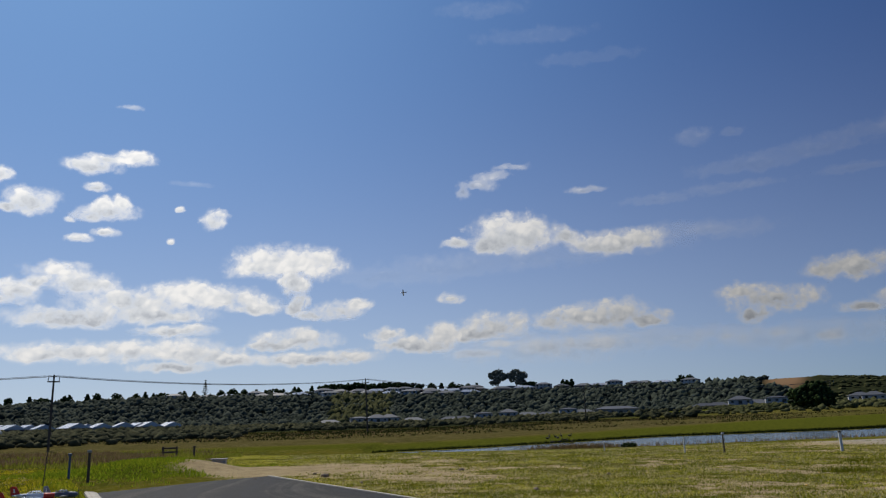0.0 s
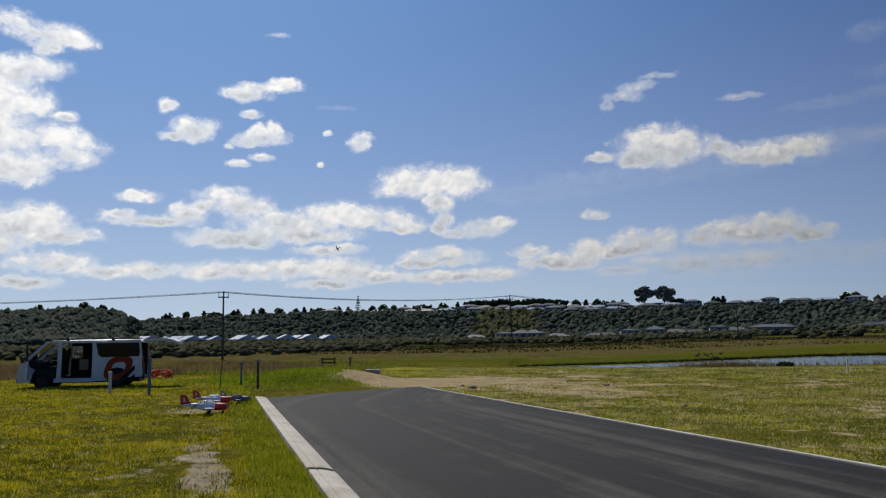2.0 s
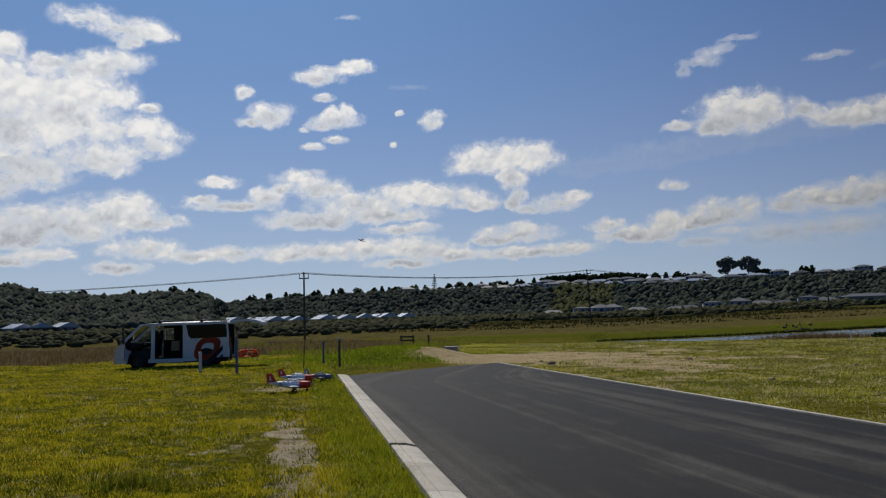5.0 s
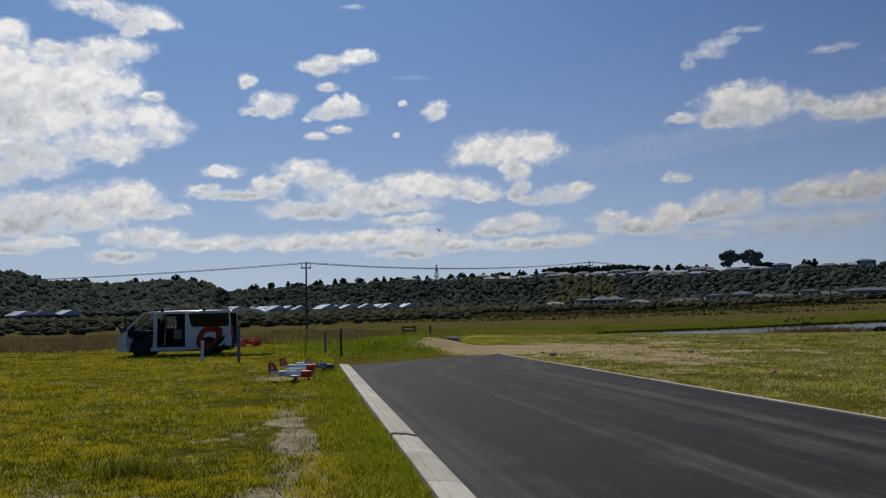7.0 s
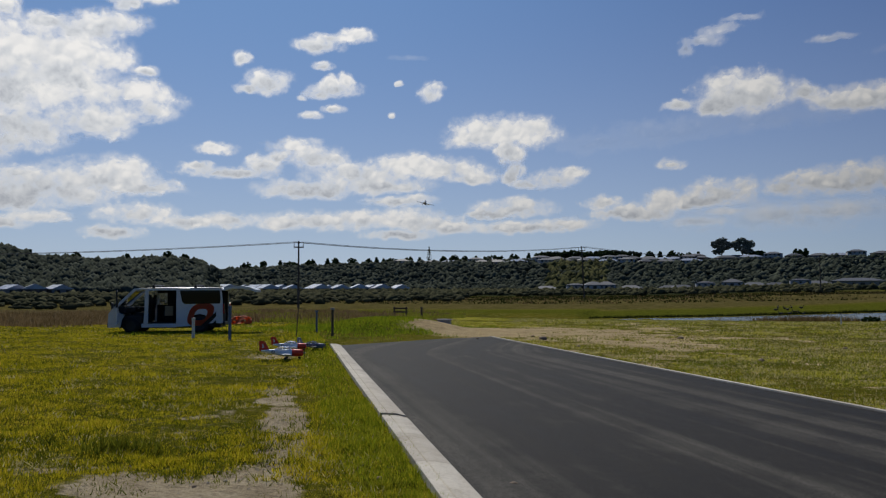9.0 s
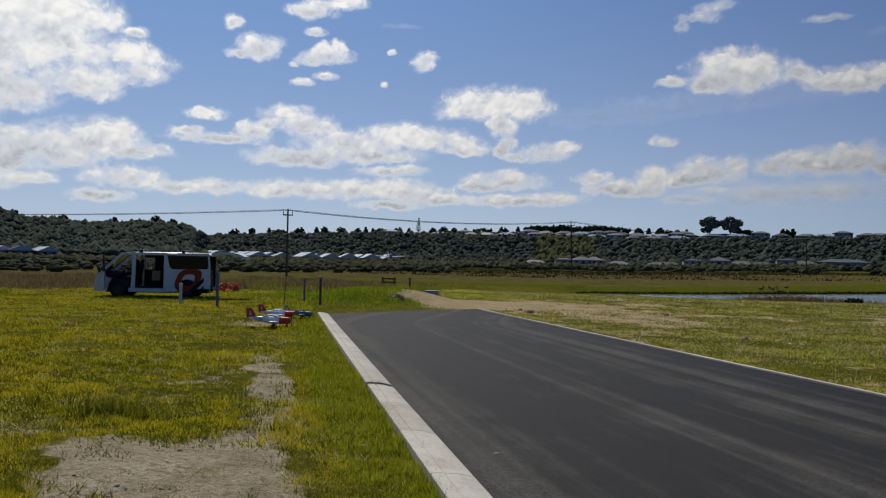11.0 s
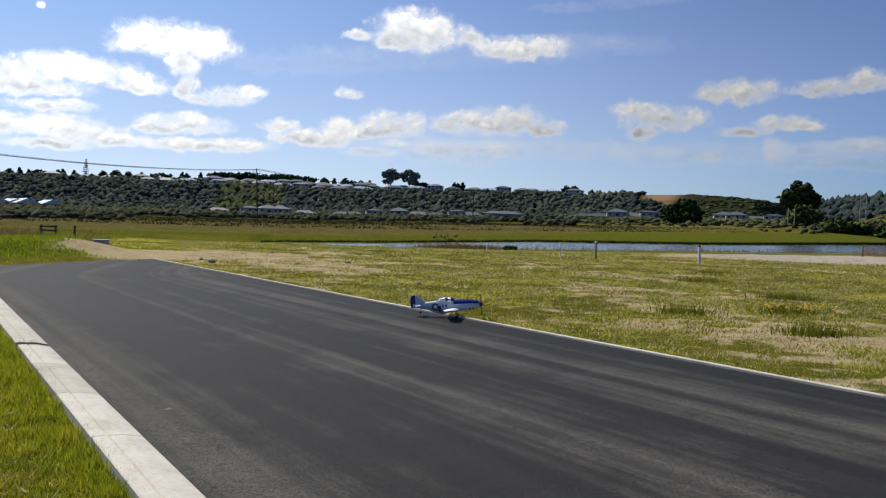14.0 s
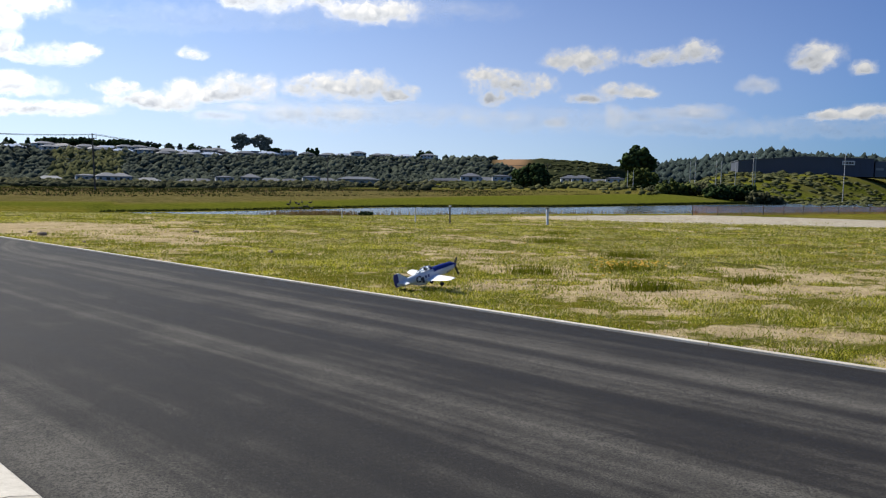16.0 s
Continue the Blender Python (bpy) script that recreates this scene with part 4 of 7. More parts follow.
    loft(bm, [[(4.8, -0.8, 0.25), (4.8, 0.8, 0.25), (4.7, 0.8, 0.25), (4.7, -0.8, 0.25)], [(4.84, -0.78, 0.5), (4.84, 0.78, 0.5), (4.7, 0.8, 0.5), (4.7, -0.8, 0.5)],
              [(4.8, -0.76, 0.86), (4.8, 0.76, 0.86), (4.66, 0.8, 0.86), (4.66, -0.8, 0.86)], [(4.62, -0.74, 1.1), (4.62, 0.74, 1.1), (4.5, 0.76, 1.1), (4.5, -0.76, 1.1)]])
    nose = part("front_panel", bm, M_WHITE, van)
    for s in (-1, 1):
        bm = bmesh.new()
        box(bm, 0.06, 0.3, 0.2, pose(4.8, s * 0.6, 0.78, 0, -12, 0), 0.02)
        part("headlight", bm, M_PANE, nose, "glassy headlight")
    bm = bmesh.new()
    box(bm, 0.07, 1.5, 0.16, pose(4.83, 0, 0.36), 0.02)
    part("bumper", bm, M_BLACK, van, "dark front bumper")
    bm = bmesh.new()
    box(bm, 4.4, 1.56, 0.1, pose(2.35, 0, 0.4), 0.01)
    part("floor_pan", bm, M_TRIM, van)
    bm = bmesh.new()
    box(bm, 4.3, 1.1, 0.16, pose(2.3, 0, 0.3), 0.02)
    part("chassis", bm, M_BLACK, van)
    bm = bmesh.new()
    box(bm, 0.04, 1.5, 0.7, pose(1.98, 0, 0.8), 0.01)
    part("bulkhead", bm, M_TRIM, van)
    # seats
    for x, y in ((3.55, 0.42), (3.55, -0.42), (2.55, -0.3)):
        bm = bmesh.new()
        box(bm, 0.5, 0.5, 0.16, pose(x, y, 0.82), 0.04)
        box(bm, 0.14, 0.48, 0.66, pose(x - 0.26, y, 1.15, 0, -10, 0), 0.04)
        box(bm, 0.1, 0.26, 0.18, pose(x - 0.34, y, 1.55, 0, -10, 0), 0.03)
        box(bm, 0.4, 0.4, 0.34, pose(x, y, 0.6), 0.02)
        part("seat", bm, M_SEAT, van, "dark cloth seat")
    bm = bmesh.new()
    box(bm, 0.36, 1.5, 0.3, pose(4.3, 0, 1.0), 0.06)
    part("dashboard", bm, M_TRIM, van)
    bm = bmesh.new()
    bmesh.ops.create_circle(bm, cap_ends=False, segments=20, radius=0.19)
    ring = [v.co.copy() for v in bm.verts]
    bm.clear()
    turn = pose(4.0, -0.42, 1.2, 0, -62, 0)
    for a, b in zip(ring, ring[1:] + ring[:1]):
        rod(bm, turn @ a, turn @ b, 0.016, 6)
    part("steering_wheel", bm, M_BLACK, van)
    bm = bmesh.new()
    box(bm, 0.34, 0.3, 0.42, pose(2.42, 0.25, 0.95, 0, 0, 8), 0.01)
    part("carton", bm, M_CARTON, van, "brown cardboard carton in the side doorway")
    # wheels
    for x in (1.0, 3.86):
        for s in (-1, 1):
            hub = part("wheel", (lambda b: (cone(b, 0.33, 0.33, 0.2, pose(0, s * 0.1, 0, 90, 0, 0), 28), b)[1])(bmesh.new()), M_TYRE, van, "", True, pose(x, s * 0.72, 0.33))
            bm = bmesh.new()
            cone(bm, 0.2, 0.2, 0.02, pose(0, s * 0.125, 0, 90, 0, 0), 20)
            cone(bm, 0.06, 0.05, 0.03, pose(0, s * 0.13, 0, 90, 0, 0), 10)
            part("rim", bm, M_BLACK, hub, "dark rim")
            bm = bmesh.new()
            box(bm, 0.86, 0.14, 0.6, pose(x, s * 0.62, 0.5), 0.1)
            part("wheel_arch", bm, M_BLACK, van)
    # roof bars
    for x in (1.2, 2.95):
        bm = bmesh.new()
        rod(bm, (x, -0.78, 2.06), (x, 0.78, 2.06), 0.022, 8)
        for s in (-1, 1):
            box(bm, 0.12, 0.08, 0.12, pose(x, s * 0.76, 2.0), 0.015)
        part("roof_bar", bm, M_BLACK, van, "black roof bar")
    # thin black strip along each roof edge
    for s in (-1, 1):
        bm = bmesh.new()
        rod(bm, (0.1, s * 0.8, 1.935), (3.5, s * 0.8, 1.925), 0.024, 8)
        part("roof_edge_strip", bm, M_BLACK, van, "dark strip along the roof edge")
    # tailgate, lifted
    bm = bmesh.new()
    rings = []
    for d, z in ((0, 0), (0.35, 0.05), (0.8, 0.05), (1.15, -0.03), (1.38, -0.14)):
        rings.append([(-d, -0.74, z), (-d, 0.74, z), (-d, 0.74, z - 0.11), (-d, -0.74, z - 0.11)])
    loft(bm, rings)
    gate = part("tailgate", bm, M_WHITE, van, "white tailgate held up", False, pose(0.02, 0, 1.95, 0, 2, 0))
    bm = bmesh.new()
    box(bm, 0.5, 1.2, 0.012, pose(-0.42, 0, 0.058), 0.004)
    part("rear_window", bm, M_PANE, gate, "tinted tailgate window")
    for s in (-1, 1):
        bm = bmesh.new()
        rod(bm, (-0.5, s * 0.68, 1.93), (0.05, s * 0.7, 1.4), 0.012, 6)
        part("gas_strut", bm, M_BLACK, van)
    for s in (-1, 1):
        bm = bmesh.new()
        box(bm, 0.06, 0.13, 0.42, pose(0.0, s * 0.76, 1.05), 0.02)
        part("tail_lamp", bm, M_LAMPRED, van, "red tail lamp")
    bm = bmesh.new()
    box(bm, 0.1, 1.6, 0.16, pose(-0.03, 0, 0.42), 0.03)
    part("rear_bumper", bm, M_BLACK, van)
    bm = bmesh.new()
    box(bm, 0.7, 1.2, 0.5, pose(0.5, 0, 0.72), 0.02)
    box(bm, 0.5, 0.7, 0.35, pose(0.55, 0.1, 1.15), 0.02)
    part("cargo", bm, M_TRIM, van, "dark stacked cargo")
    # front door, swung out
    door = new("front_door")
    door.parent, door.matrix_basis = van, pose(4.42, yl + 0.03, 0, 0, 0, -75)
    bm = bmesh.new()
    prism(bm, [(0, 0.42), (-1.06, 0.42), (-1.08, 1.12), (-0.02, 1.12)], 0.07)
    part("door_skin", bm, M_WHITE, door)
    bm = bmesh.new()
    prism(bm, [(-0.02, 1.12), (-0.1, 1.12), (-0.76, 1.8), (-1.02, 1.8), (-1.02, 1.12), (-1.08, 1.12), (-1.08, 1.88), (-0.74, 1.88)], 0.05)
    part("door_frame", bm, M_BLACK, door, "black window frame")
    bm = bmesh.new()
    box(bm, 0.18, 0.1, 0.26, pose(-0.05, 0.2, 1.2), 0.03)
    part("mirror", bm, M_BLACK, door, "black door mirror")
    bm = bmesh.new()
    box(bm, 0.12, 0.3, 0.3, pose(4.52, -yl - 0.2, 1.2), 0.04)
    part("mirror", bm, M_BLACK, van, "black door mirror")
    # ring emblem on the quarter panel, drawn as a plain shape
    def oval(k, a):
        c, n = math.cos(a), math.sin(a)
        u, v = math.copysign(abs(c) ** 0.7, c) * 0.52 * k, math.copysign(abs(n) ** 0.7, n) * 0.48 * k
        return 0.95 + u - 0.30 * v, 0.80 + v

    bm = bmesh.new()
    y = W / 2 + 0.006
    turns = np.linspace(0, 2 * math.pi, 36, endpoint=False)
    ov = [bm.verts.new((oval(1, a)[0], y, oval(1, a)[1])) for a in turns]
    iv = [bm.verts.new((oval(0.5, a)[0], y, oval(0.5, a)[1])) for a in turns]
    for i in range(36):
        j = (i + 1) % 36
        bm.faces.new((ov[i], ov[j], iv[j], iv[i]))
    bm.faces.new([bm.verts.new((x, y + 0.002, z)) for x, z in ((1.0, 1.2), (0.62, 1.2), (0.50, 1.44), (0.62, 1.56), (0.84, 1.42))])
    bmesh.ops.solidify(bm, geom=bm.faces[:], thickness=0.004)
    part("emblem", bm, M_RED, van, "orange-red ring emblem")
    bm = bmesh.new()
    for pts in ([(0.98, 0.28), (0.72, 0.28), (0.30, 0.72), (0.30, 0.92)], [(0.56, 0.3), (0.36, 0.3), (0.30, 0.4), (0.30, 0.56)]):
        bm.faces.new([bm.verts.new((x, W / 2 + 0.010, z)) for x, z in pts])
    bmesh.ops.solidify(bm, geom=bm.faces[:], thickness=0.003)
    part("stripe", bm, M_BLACK, van, "black slanting stripe")
    return van


# rear end of the near side stands at (-20.7, 27.8), nose at (-25.0, 25.7)
VAN_TURN = 206.0
_f = Vector((math.cos(radians(VAN_TURN)), math.sin(radians(VAN_TURN)), 0))
_o = Vector((-20.66, 27.86, 0)) - Vector((-_f.y, _f.x, 0)) * 0.85
van_build(on(_o.x, _o.y, VAN_TURN, -0.02))


# ---- model aeroplanes: nose to +x, origin above the wheels ----
def ring_pts(x, zc, w, h, n=14, flat=0.0):
    return [(x, w * math.cos(a), zc + h * math.sin(a) * (1 - flat * (math.sin(a) < 0))) for a in np.linspace(0, 2 * math.pi, n, endpoint=False)]


def wing_part(name, mat, parent, x_root, c_root, c_tip, span, sweep, z, dihedral, thick, sgn, y0=0.0, label=""):
    bm = bmesh.new()
    rings = []
    for u in (0, 0.25, 0.5, 0.75, 0.93, 1.0):
        c = c_root + (c_tip - c_root) * u
        if u == 1.0:
            c *= 0.7
        x = x_root - sweep * u - (c_root - c) * 0.12
        y = sgn * (y0 + span * u)
        zz = z + math.tan(radians(dihedral)) * span * u
        th = thick * c * (0.6 if u == 1.0 else 1)
        rings.append([(x, y, zz), (x - 0.12 * c, y, zz + th * 0.75), (x - 0.4 * c, y, zz + th), (x - 0.75 * c, y, zz + th * 0.5), (x - c, y, zz),
                      (x - 0.6 * c, y, zz - th * 0.35), (x - 0.2 * c, y, zz - th * 0.5)])
    loft(bm, rings)
    return part(name, bm, mat, parent, label, False)


def wheel_leg(parent, x, y, z0, z1, r, mat):
    bm = bmesh.new()
    rod(bm, (x, y, z0), (x + 0.01, y, z1 + r), 0.008, 8)
    leg = part("landing_leg", bm, mat, parent, "")
    bm = bmesh.new()
    cone(bm, r, r, 0.03, pose(x + 0.01, y + 0.015, z1 + r, 90, 0, 0), 18)
    part("wheel", bm, M_TYRE, leg, "black rubber wheel", True)


def propeller(parent, x, z, blades, r, mat):
    hub = new("propeller")
    hub.parent, hub.matrix_basis = parent, pose(x, 0, z)
    for i in range(blades):
        bm = bmesh.new()
        a = 2 * math.pi * i / blades
        rings = [[(-0.006, -w, d), (0.006, -w, d), (0.012, w, d), (-0.002, w, d)] for d, w in ((0.015, 0.012), (r * 0.4, 0.024), (r * 0.8, 0.02), (r, 0.008))]
        loft(bm, rings)
        bmesh.ops.rotate(bm, verts=bm.verts[:], cent=(0, 0, 0), matrix=Matrix.Rotation(a, 3, "X"))
        part("blade", bm, mat, hub)
    return hub


def fighter(m):
    """Low-wing piston fighter model, 1.25 m long."""
    p = thing("model_fighter_plane", "silver-grey model fighter plane with navy blue nose and rudder", "model plane", m)
    secs = [(0.60, 0.012, 0.045, 0.05), (0.55, 0.012, 0.062, 0.075), (0.40, 0.01, 0.075, 0.098), (0.22, 0.01, 0.08, 0.108), (0.05, 0.005, 0.082, 0.11),
            (-0.10, 0.012, 0.078, 0.108), (-0.25, 0.022, 0.066, 0.088), (-0.42, 0.032, 0.048, 0.064), (-0.56, 0.04, 0.028, 0.045), (-0.62, 0.045, 0.012, 0.03)]
    bm = bmesh.new()
    loft(bm, [ring_pts(*s) for s in secs])
    body = part("fuselage", bm, M_SILVER, p, "", True)
    # blue cowl top and nose bands
    bm = bmesh.new()
    rings = []
    for x, zc, w, h in [(0.602, 0.012, 0.046, 0.051), (0.55, 0.012, 0.064, 0.077), (0.40, 0.01, 0.077, 0.1), (0.22, 0.01, 0.082, 0.11), (0.13, 0.008, 0.083, 0.111)]:
        rings.append([(x, (w + 0.002) * math.cos(a), zc + (h + 0.002) * math.sin(a)) for a in np.linspace(0.35, math.pi - 0.35, 9)])
    loft(bm, rings, False, False)
    bmesh.ops.solidify(bm, geom=bm.faces[:], thickness=0.002)
    part("cowl_top", bm, M_BLUE, body, "navy blue cowl top")
    for x0 in (0.56, 0.50, 0.44):
        bm = bmesh.new()
        rr = []
        for x in (x0, x0 - 0.03):
            k = (0.6 - x) / 0.2
            w, h = 0.048 + 0.028 * min(1, k * 1.4), 0.054 + 0.045 * min(1, k * 1.2)
            rr.append([(x, w * 1.03 * math.cos(a), 0.011 + h * 1.03 * math.sin(a)) for a in np.linspace(-2.6 + math.pi / 2 * 0, 0.4, 14)])
        loft(bm, rr, False, False)
        bmesh.ops.solidify(bm, geom=bm.faces[:], thickness=0.002)
        part("nose_band", bm, M_BLUE, body, "navy blue nose band")
    bm = bmesh.new()
    loft(bm, [ring_pts(0.60, 0.012, 0.046, 0.051), ring_pts(0.63, 0.012, 0.038, 0.042), ring_pts(0.66, 0.012, 0.022, 0.024), ring_pts(0.675, 0.012, 0.004, 0.004)])
    part("spinner", bm, M_BLUE, p, "navy blue spinner", True)
    bm = bmesh.new()
    loft(bm, [ring_pts(0.03, -0.085, 0.03, 0.03), ring_pts(-0.06, -0.1, 0.04, 0.045), ring_pts(-0.2, -0.075, 0.034, 0.036), ring_pts(-0.34, -0.03, 0.015, 0.018)])
    part("belly_scoop", bm, M_SILVER, p, "", True)
    bm = bmesh.new()
    loft(bm, [ring_pts(0.15, 0.10, 0.03, 0.01), ring_pts(0.10, 0.115, 0.045, 0.052), ring_pts(0.0, 0.12, 0.05, 0.066), ring_pts(-0.1, 0.115, 0.042, 0.05), ring_pts(-0.22, 0.1, 0.012, 0.012)])
    can = part("canopy", bm, M_CLEAR, p, "clear bubble canopy", True)
    bm = bmesh.new()
    loft(bm, [ring_pts(0.152, 0.10, 0.034, 0.014), ring_pts(0.10, 0.117, 0.05, 0.056), ring_pts(0.085, 0.118, 0.051, 0.058)])
    part("windscreen_frame", bm, M_BLUE, can, "dark canopy frame")
    bm = bmesh.new()
    ball(bm, 0.03, pose(0.0, 0, 0.13), 2)
    part("headrest", bm, M_BLACK, can)
    for s in (-1, 1):
        w = wing_part("wing", M_FOAM_WHITE, p, 0.24, 0.31, 0.15, 0.66, 0.07, -0.062, 5, 0.13, s, 0.055, "pale grey tapered wing")
        wing_part("tailplane", M_SILVER, p, -0.44, 0.13, 0.08, 0.21, 0.03, 0.055, 0, 0.1, s, 0.02)
        wheel_leg(p, 0.17, s * 0.17, -0.06, -0.225, 0.033, M_RIM)
        # roundel as a plain white star shape on a dark disc with bars
        bm = bmesh.new()
        cone(bm, 0.062, 0.062, 0.004, pose(-0.2, s * 0.0715, 0.015, -90 * s, 0, 0), 20)
        disc = part("roundel", bm, M_INSIGNIA, body, "dark round insignia")
        bm = bmesh.new()
        pts = [(-0.2 + (0.056 if i % 2 == 0 else 0.023) * math.sin(i * math.pi / 5), 0.015 + (0.056 if i % 2 == 0 else 0.023) * math.cos(i * math.pi / 5)) for i in range(10)]
        prism(bm, pts, 0.003, pose(0, s * 0.0775, 0))
        part("star", bm, M_FOAM_WHITE, disc, "white star shape")
        bm = bmesh.new()
        prism(bm, [(-0.145, -0.075), (-0.1, -0.08), (-0.1, 0.03), (-0.145, 0.03)], 0.006, pose(0, s * 0.0755, 0))
        part("fuselage_band", bm, M_INSIGNIA, body, "dark invasion band")
        for x in (0.0, -0.06):
            bm = bmesh.new()
            box(bm, 0.035, 0.003, 0.05, pose(x, s * 0.083, 0.02))
            part("code_bar", bm, M_BLUE, body, "dark code bar")
    bm = bmesh.new()
    prism(bm, [(-0.36, 0.08), (-0.5, 0.2), (-0.545, 0.235), (-0.565, 0.235), (-0.565, 0.06)], 0.016)
    fin = part("fin", bm, M_SILVER, p)
    bm = bmesh.new()
    prism(bm, [(-0.567, 0.0), (-0.567, 0.236), (-0.63, 0.232), (-0.66, 0.17), (-0.66, 0.05), (-0.64, 0.0)], 0.018)
    part("rudder", bm, M_BLUE, p, "navy blue rudder")
    bm = bmesh.new()
    rod(bm, (-0.46, 0, -0.02), (-0.48, 0, -0.085), 0.006, 6)
    leg = part("tail_leg", bm, M_RIM, p)
    bm = bmesh.new()
    cone(bm, 0.02, 0.02, 0.014, pose(-0.485, 0.007, -0.085, 90, 0, 0), 12)
    part("tail_wheel", bm, M_TYRE, leg, "small black tail wheel", True)
    return p, propeller(p, 0.63, 0.012, 3, 0.2, M_BLACK)


def trainer(m, nose, fin_mat, body_mat, label, wing_mat):
    """Radial-engined trainer model on three legs, 1.15 m long."""
    p = thing("model_trainer_plane", label, "model plane", m, "parked model planes")
    secs = [(0.50, 0.0, 0.085, 0.085), (0.40, 0.0, 0.1, 0.1), (0.30, 0.005, 0.1, 0.105), (0.15, 0.01, 0.092, 0.11), (-0.05, 0.015, 0.085, 0.105),
            (-0.25, 0.035, 0.062, 0.08), (-0.45, 0.06, 0.036, 0.05), (-0.6, 0.075, 0.014, 0.026)]
    bm = bmesh.new()
    loft(bm, [ring_pts(*s) for s in secs[2:]])
    body = part("fuselage", bm, body_mat, p, "", True)
    bm = bmesh.new()
    loft(bm, [ring_pts(0.51, 0, 0.07, 0.07), ring_pts(0.50, 0, 0.088, 0.088), ring_pts(0.42, 0, 0.104, 0.104), ring_pts(0.3, 0.005, 0.104, 0.108), ring_pts(0.22, 0.008, 0.1, 0.108)])
    part("cowling", bm, nose, p, "round engine cowling", True)
    bm = bmesh.new()
    cone(bm, 0.025, 0.008, 0.07, pose(0.51, 0, 0, 0, 90, 0), 12)
    part("spinner", bm, M_RIM, p)
    bm = bmesh.new()
    loft(bm, [ring_pts(0.2, 0.1, 0.03, 0.012), ring_pts(0.13, 0.125, 0.055, 0.065), ring_pts(-0.05, 0.13, 0.056, 0.07), ring_pts(-0.18, 0.115, 0.045, 0.045), ring_pts(-0.24, 0.1, 0.015, 0.015)])
    can = part("canopy", bm, M_CLEAR, p, "long framed canopy", True)
    for x in (0.13, 0.03, -0.07):
        bm = bmesh.new()
        loft(bm, [ring_pts(x, 0.125, 0.058, 0.07), ring_pts(x - 0.012, 0.125, 0.058, 0.07)])
        part("canopy_frame", bm, body_mat, can)
    for s in (-1, 1):
        w = wing_part("wing", wing_mat, p, 0.22, 0.30, 0.16, 0.60, 0.05, -0.05, 6, 0.13, s, 0.07)
        wing_part("tailplane", body_mat, p, -0.44, 0.15, 0.1, 0.22, 0.03, 0.075, 4, 0.1, s, 0.02)
        wheel_leg(p, 0.05, s * 0.2, -0.05, -0.18, 0.04, M_RIM)
        bm = bmesh.new()
        cone(bm, 0.045, 0.045, 0.004, pose(-0.28, s * 0.058, 0.04, -90 * s, 0, 0), 18)
        disc = part("roundel", bm, M_INSIGNIA, body, "dark round insignia")
        bm = bmesh.new()
        pts = [(-0.28 + (0.038 if i % 2 == 0 else 0.016) * math.sin(i * math.pi / 5), 0.04 + (0.038 if i % 2 == 0 else 0.016) * math.cos(i * math.pi / 5)) for i in range(10)]
        prism(bm, pts, 0.003, pose(0, s * 0.064, 0))
        part("star", bm, M_FOAM_WHITE, disc, "white star shape")
    wheel_leg(p, 0.4, 0.0, -0.06, -0.18, 0.036, M_RIM)
    bm = bmesh.new()
    prism(bm, [(-0.38, 0.1), (-0.5, 0.34), (-0.6, 0.36), (-0.66, 0.34), (-0.64, 0.06), (-0.5, 0.06)], 0.02)
    fin = part("fin", bm, fin_mat, p)
    bm = bmesh.new()
    prism(bm, [(-0.52, 0.16), (-0.55, 0.27), (-0.58, 0.27), (-0.56, 0.2), (-0.59, 0.16)], 0.024)
    part("fin_flash", bm, M_FOAM_WHITE, fin, "pale tail flash")
    propeller(p, 0.54, 0.0, 2, 0.17, M_BLACK)
    return p


for label, px, py, turn, lift, size in (("white model trainer plane with red tail fin and cowling on grass", -10.63, 16.82, 26, 0.165, 0.94),
                                        ("white model trainer plane with red tail standing behind another", -11.96, 19.29, 30, 0.15, 0.86)):
    parked = trainer(on(px, py, turn, lift), M_FOAM_RED, M_FOAM_RED, M_FOAM_WHITE, label, M_FOAM_WHITE)
    parked.scale = (size, size, size * 0.92)
small_plane = trainer(on(-11.72, 20.1, 24, 0.125), M_FOAM_GREY, M_FOAM_GREY, M_FOAM_GREY, "blue-grey model plane parked at the kerb end", M_FOAM_GREY)
small_plane.scale = (0.7, 0.7, 0.7)
FIGHTER, FIGHTER_PROP = fighter(pose(0, 0, 0))
FIGHTER.scale = (0.94, 0.94, 0.94)


# ---- stakes, posts and small things on the grass ----
def stake(name, label, x, y, h, r, mat, lean=0.0, lean_dir=0.0, cap=None, category="post", square=False):
    ob = thing(name, label, category, on(x, y, lean_dir, -0.12) @ pose(0, 0, 0, lean, 0, 0))
    bm = bmesh.new()
    if square:
        box(bm, 2 * r, 2 * r, h + 0.12, pose(0, 0, (h + 0.12) / 2), r * 0.2)
    else:
        cone(bm, r, r * 0.85, h + 0.12, None, 8)
    part("shaft", bm, mat, ob)
    bm = bmesh.new()
    box(bm, 2.3 * r, 2.3 * r, 0.09, pose(0, 0, h + 0.08), r * 0.2)
    part("tip", bm, cap or mat, ob)
    return ob


stake("bamboo_stake", "thin leaning bamboo stake in the grass", -15.27, 24.97, 1.75, 0.018, M_WOOD, 4, 100)
stake("fence_post", "grey weathered post beside the weeds", -16.79, 29.12, 0.95, 0.045, M_STAKE_BLUE)
stake("fence_post", "dark wooden post with a pale cap", -15.11, 27.47, 1.1, 0.055, M_WOOD, 0, 0, M_CONC)
stake("survey_stake", "white painted survey stake beside the van", -18.99, 23.81, 0.75, 0.045, M_STAKE_WHITE, square=True)
stake("steel_post", "blue-grey post near the van's tail", -16.9, 23.18, 1.22, 0.04, M_STAKE_BLUE, square=True)
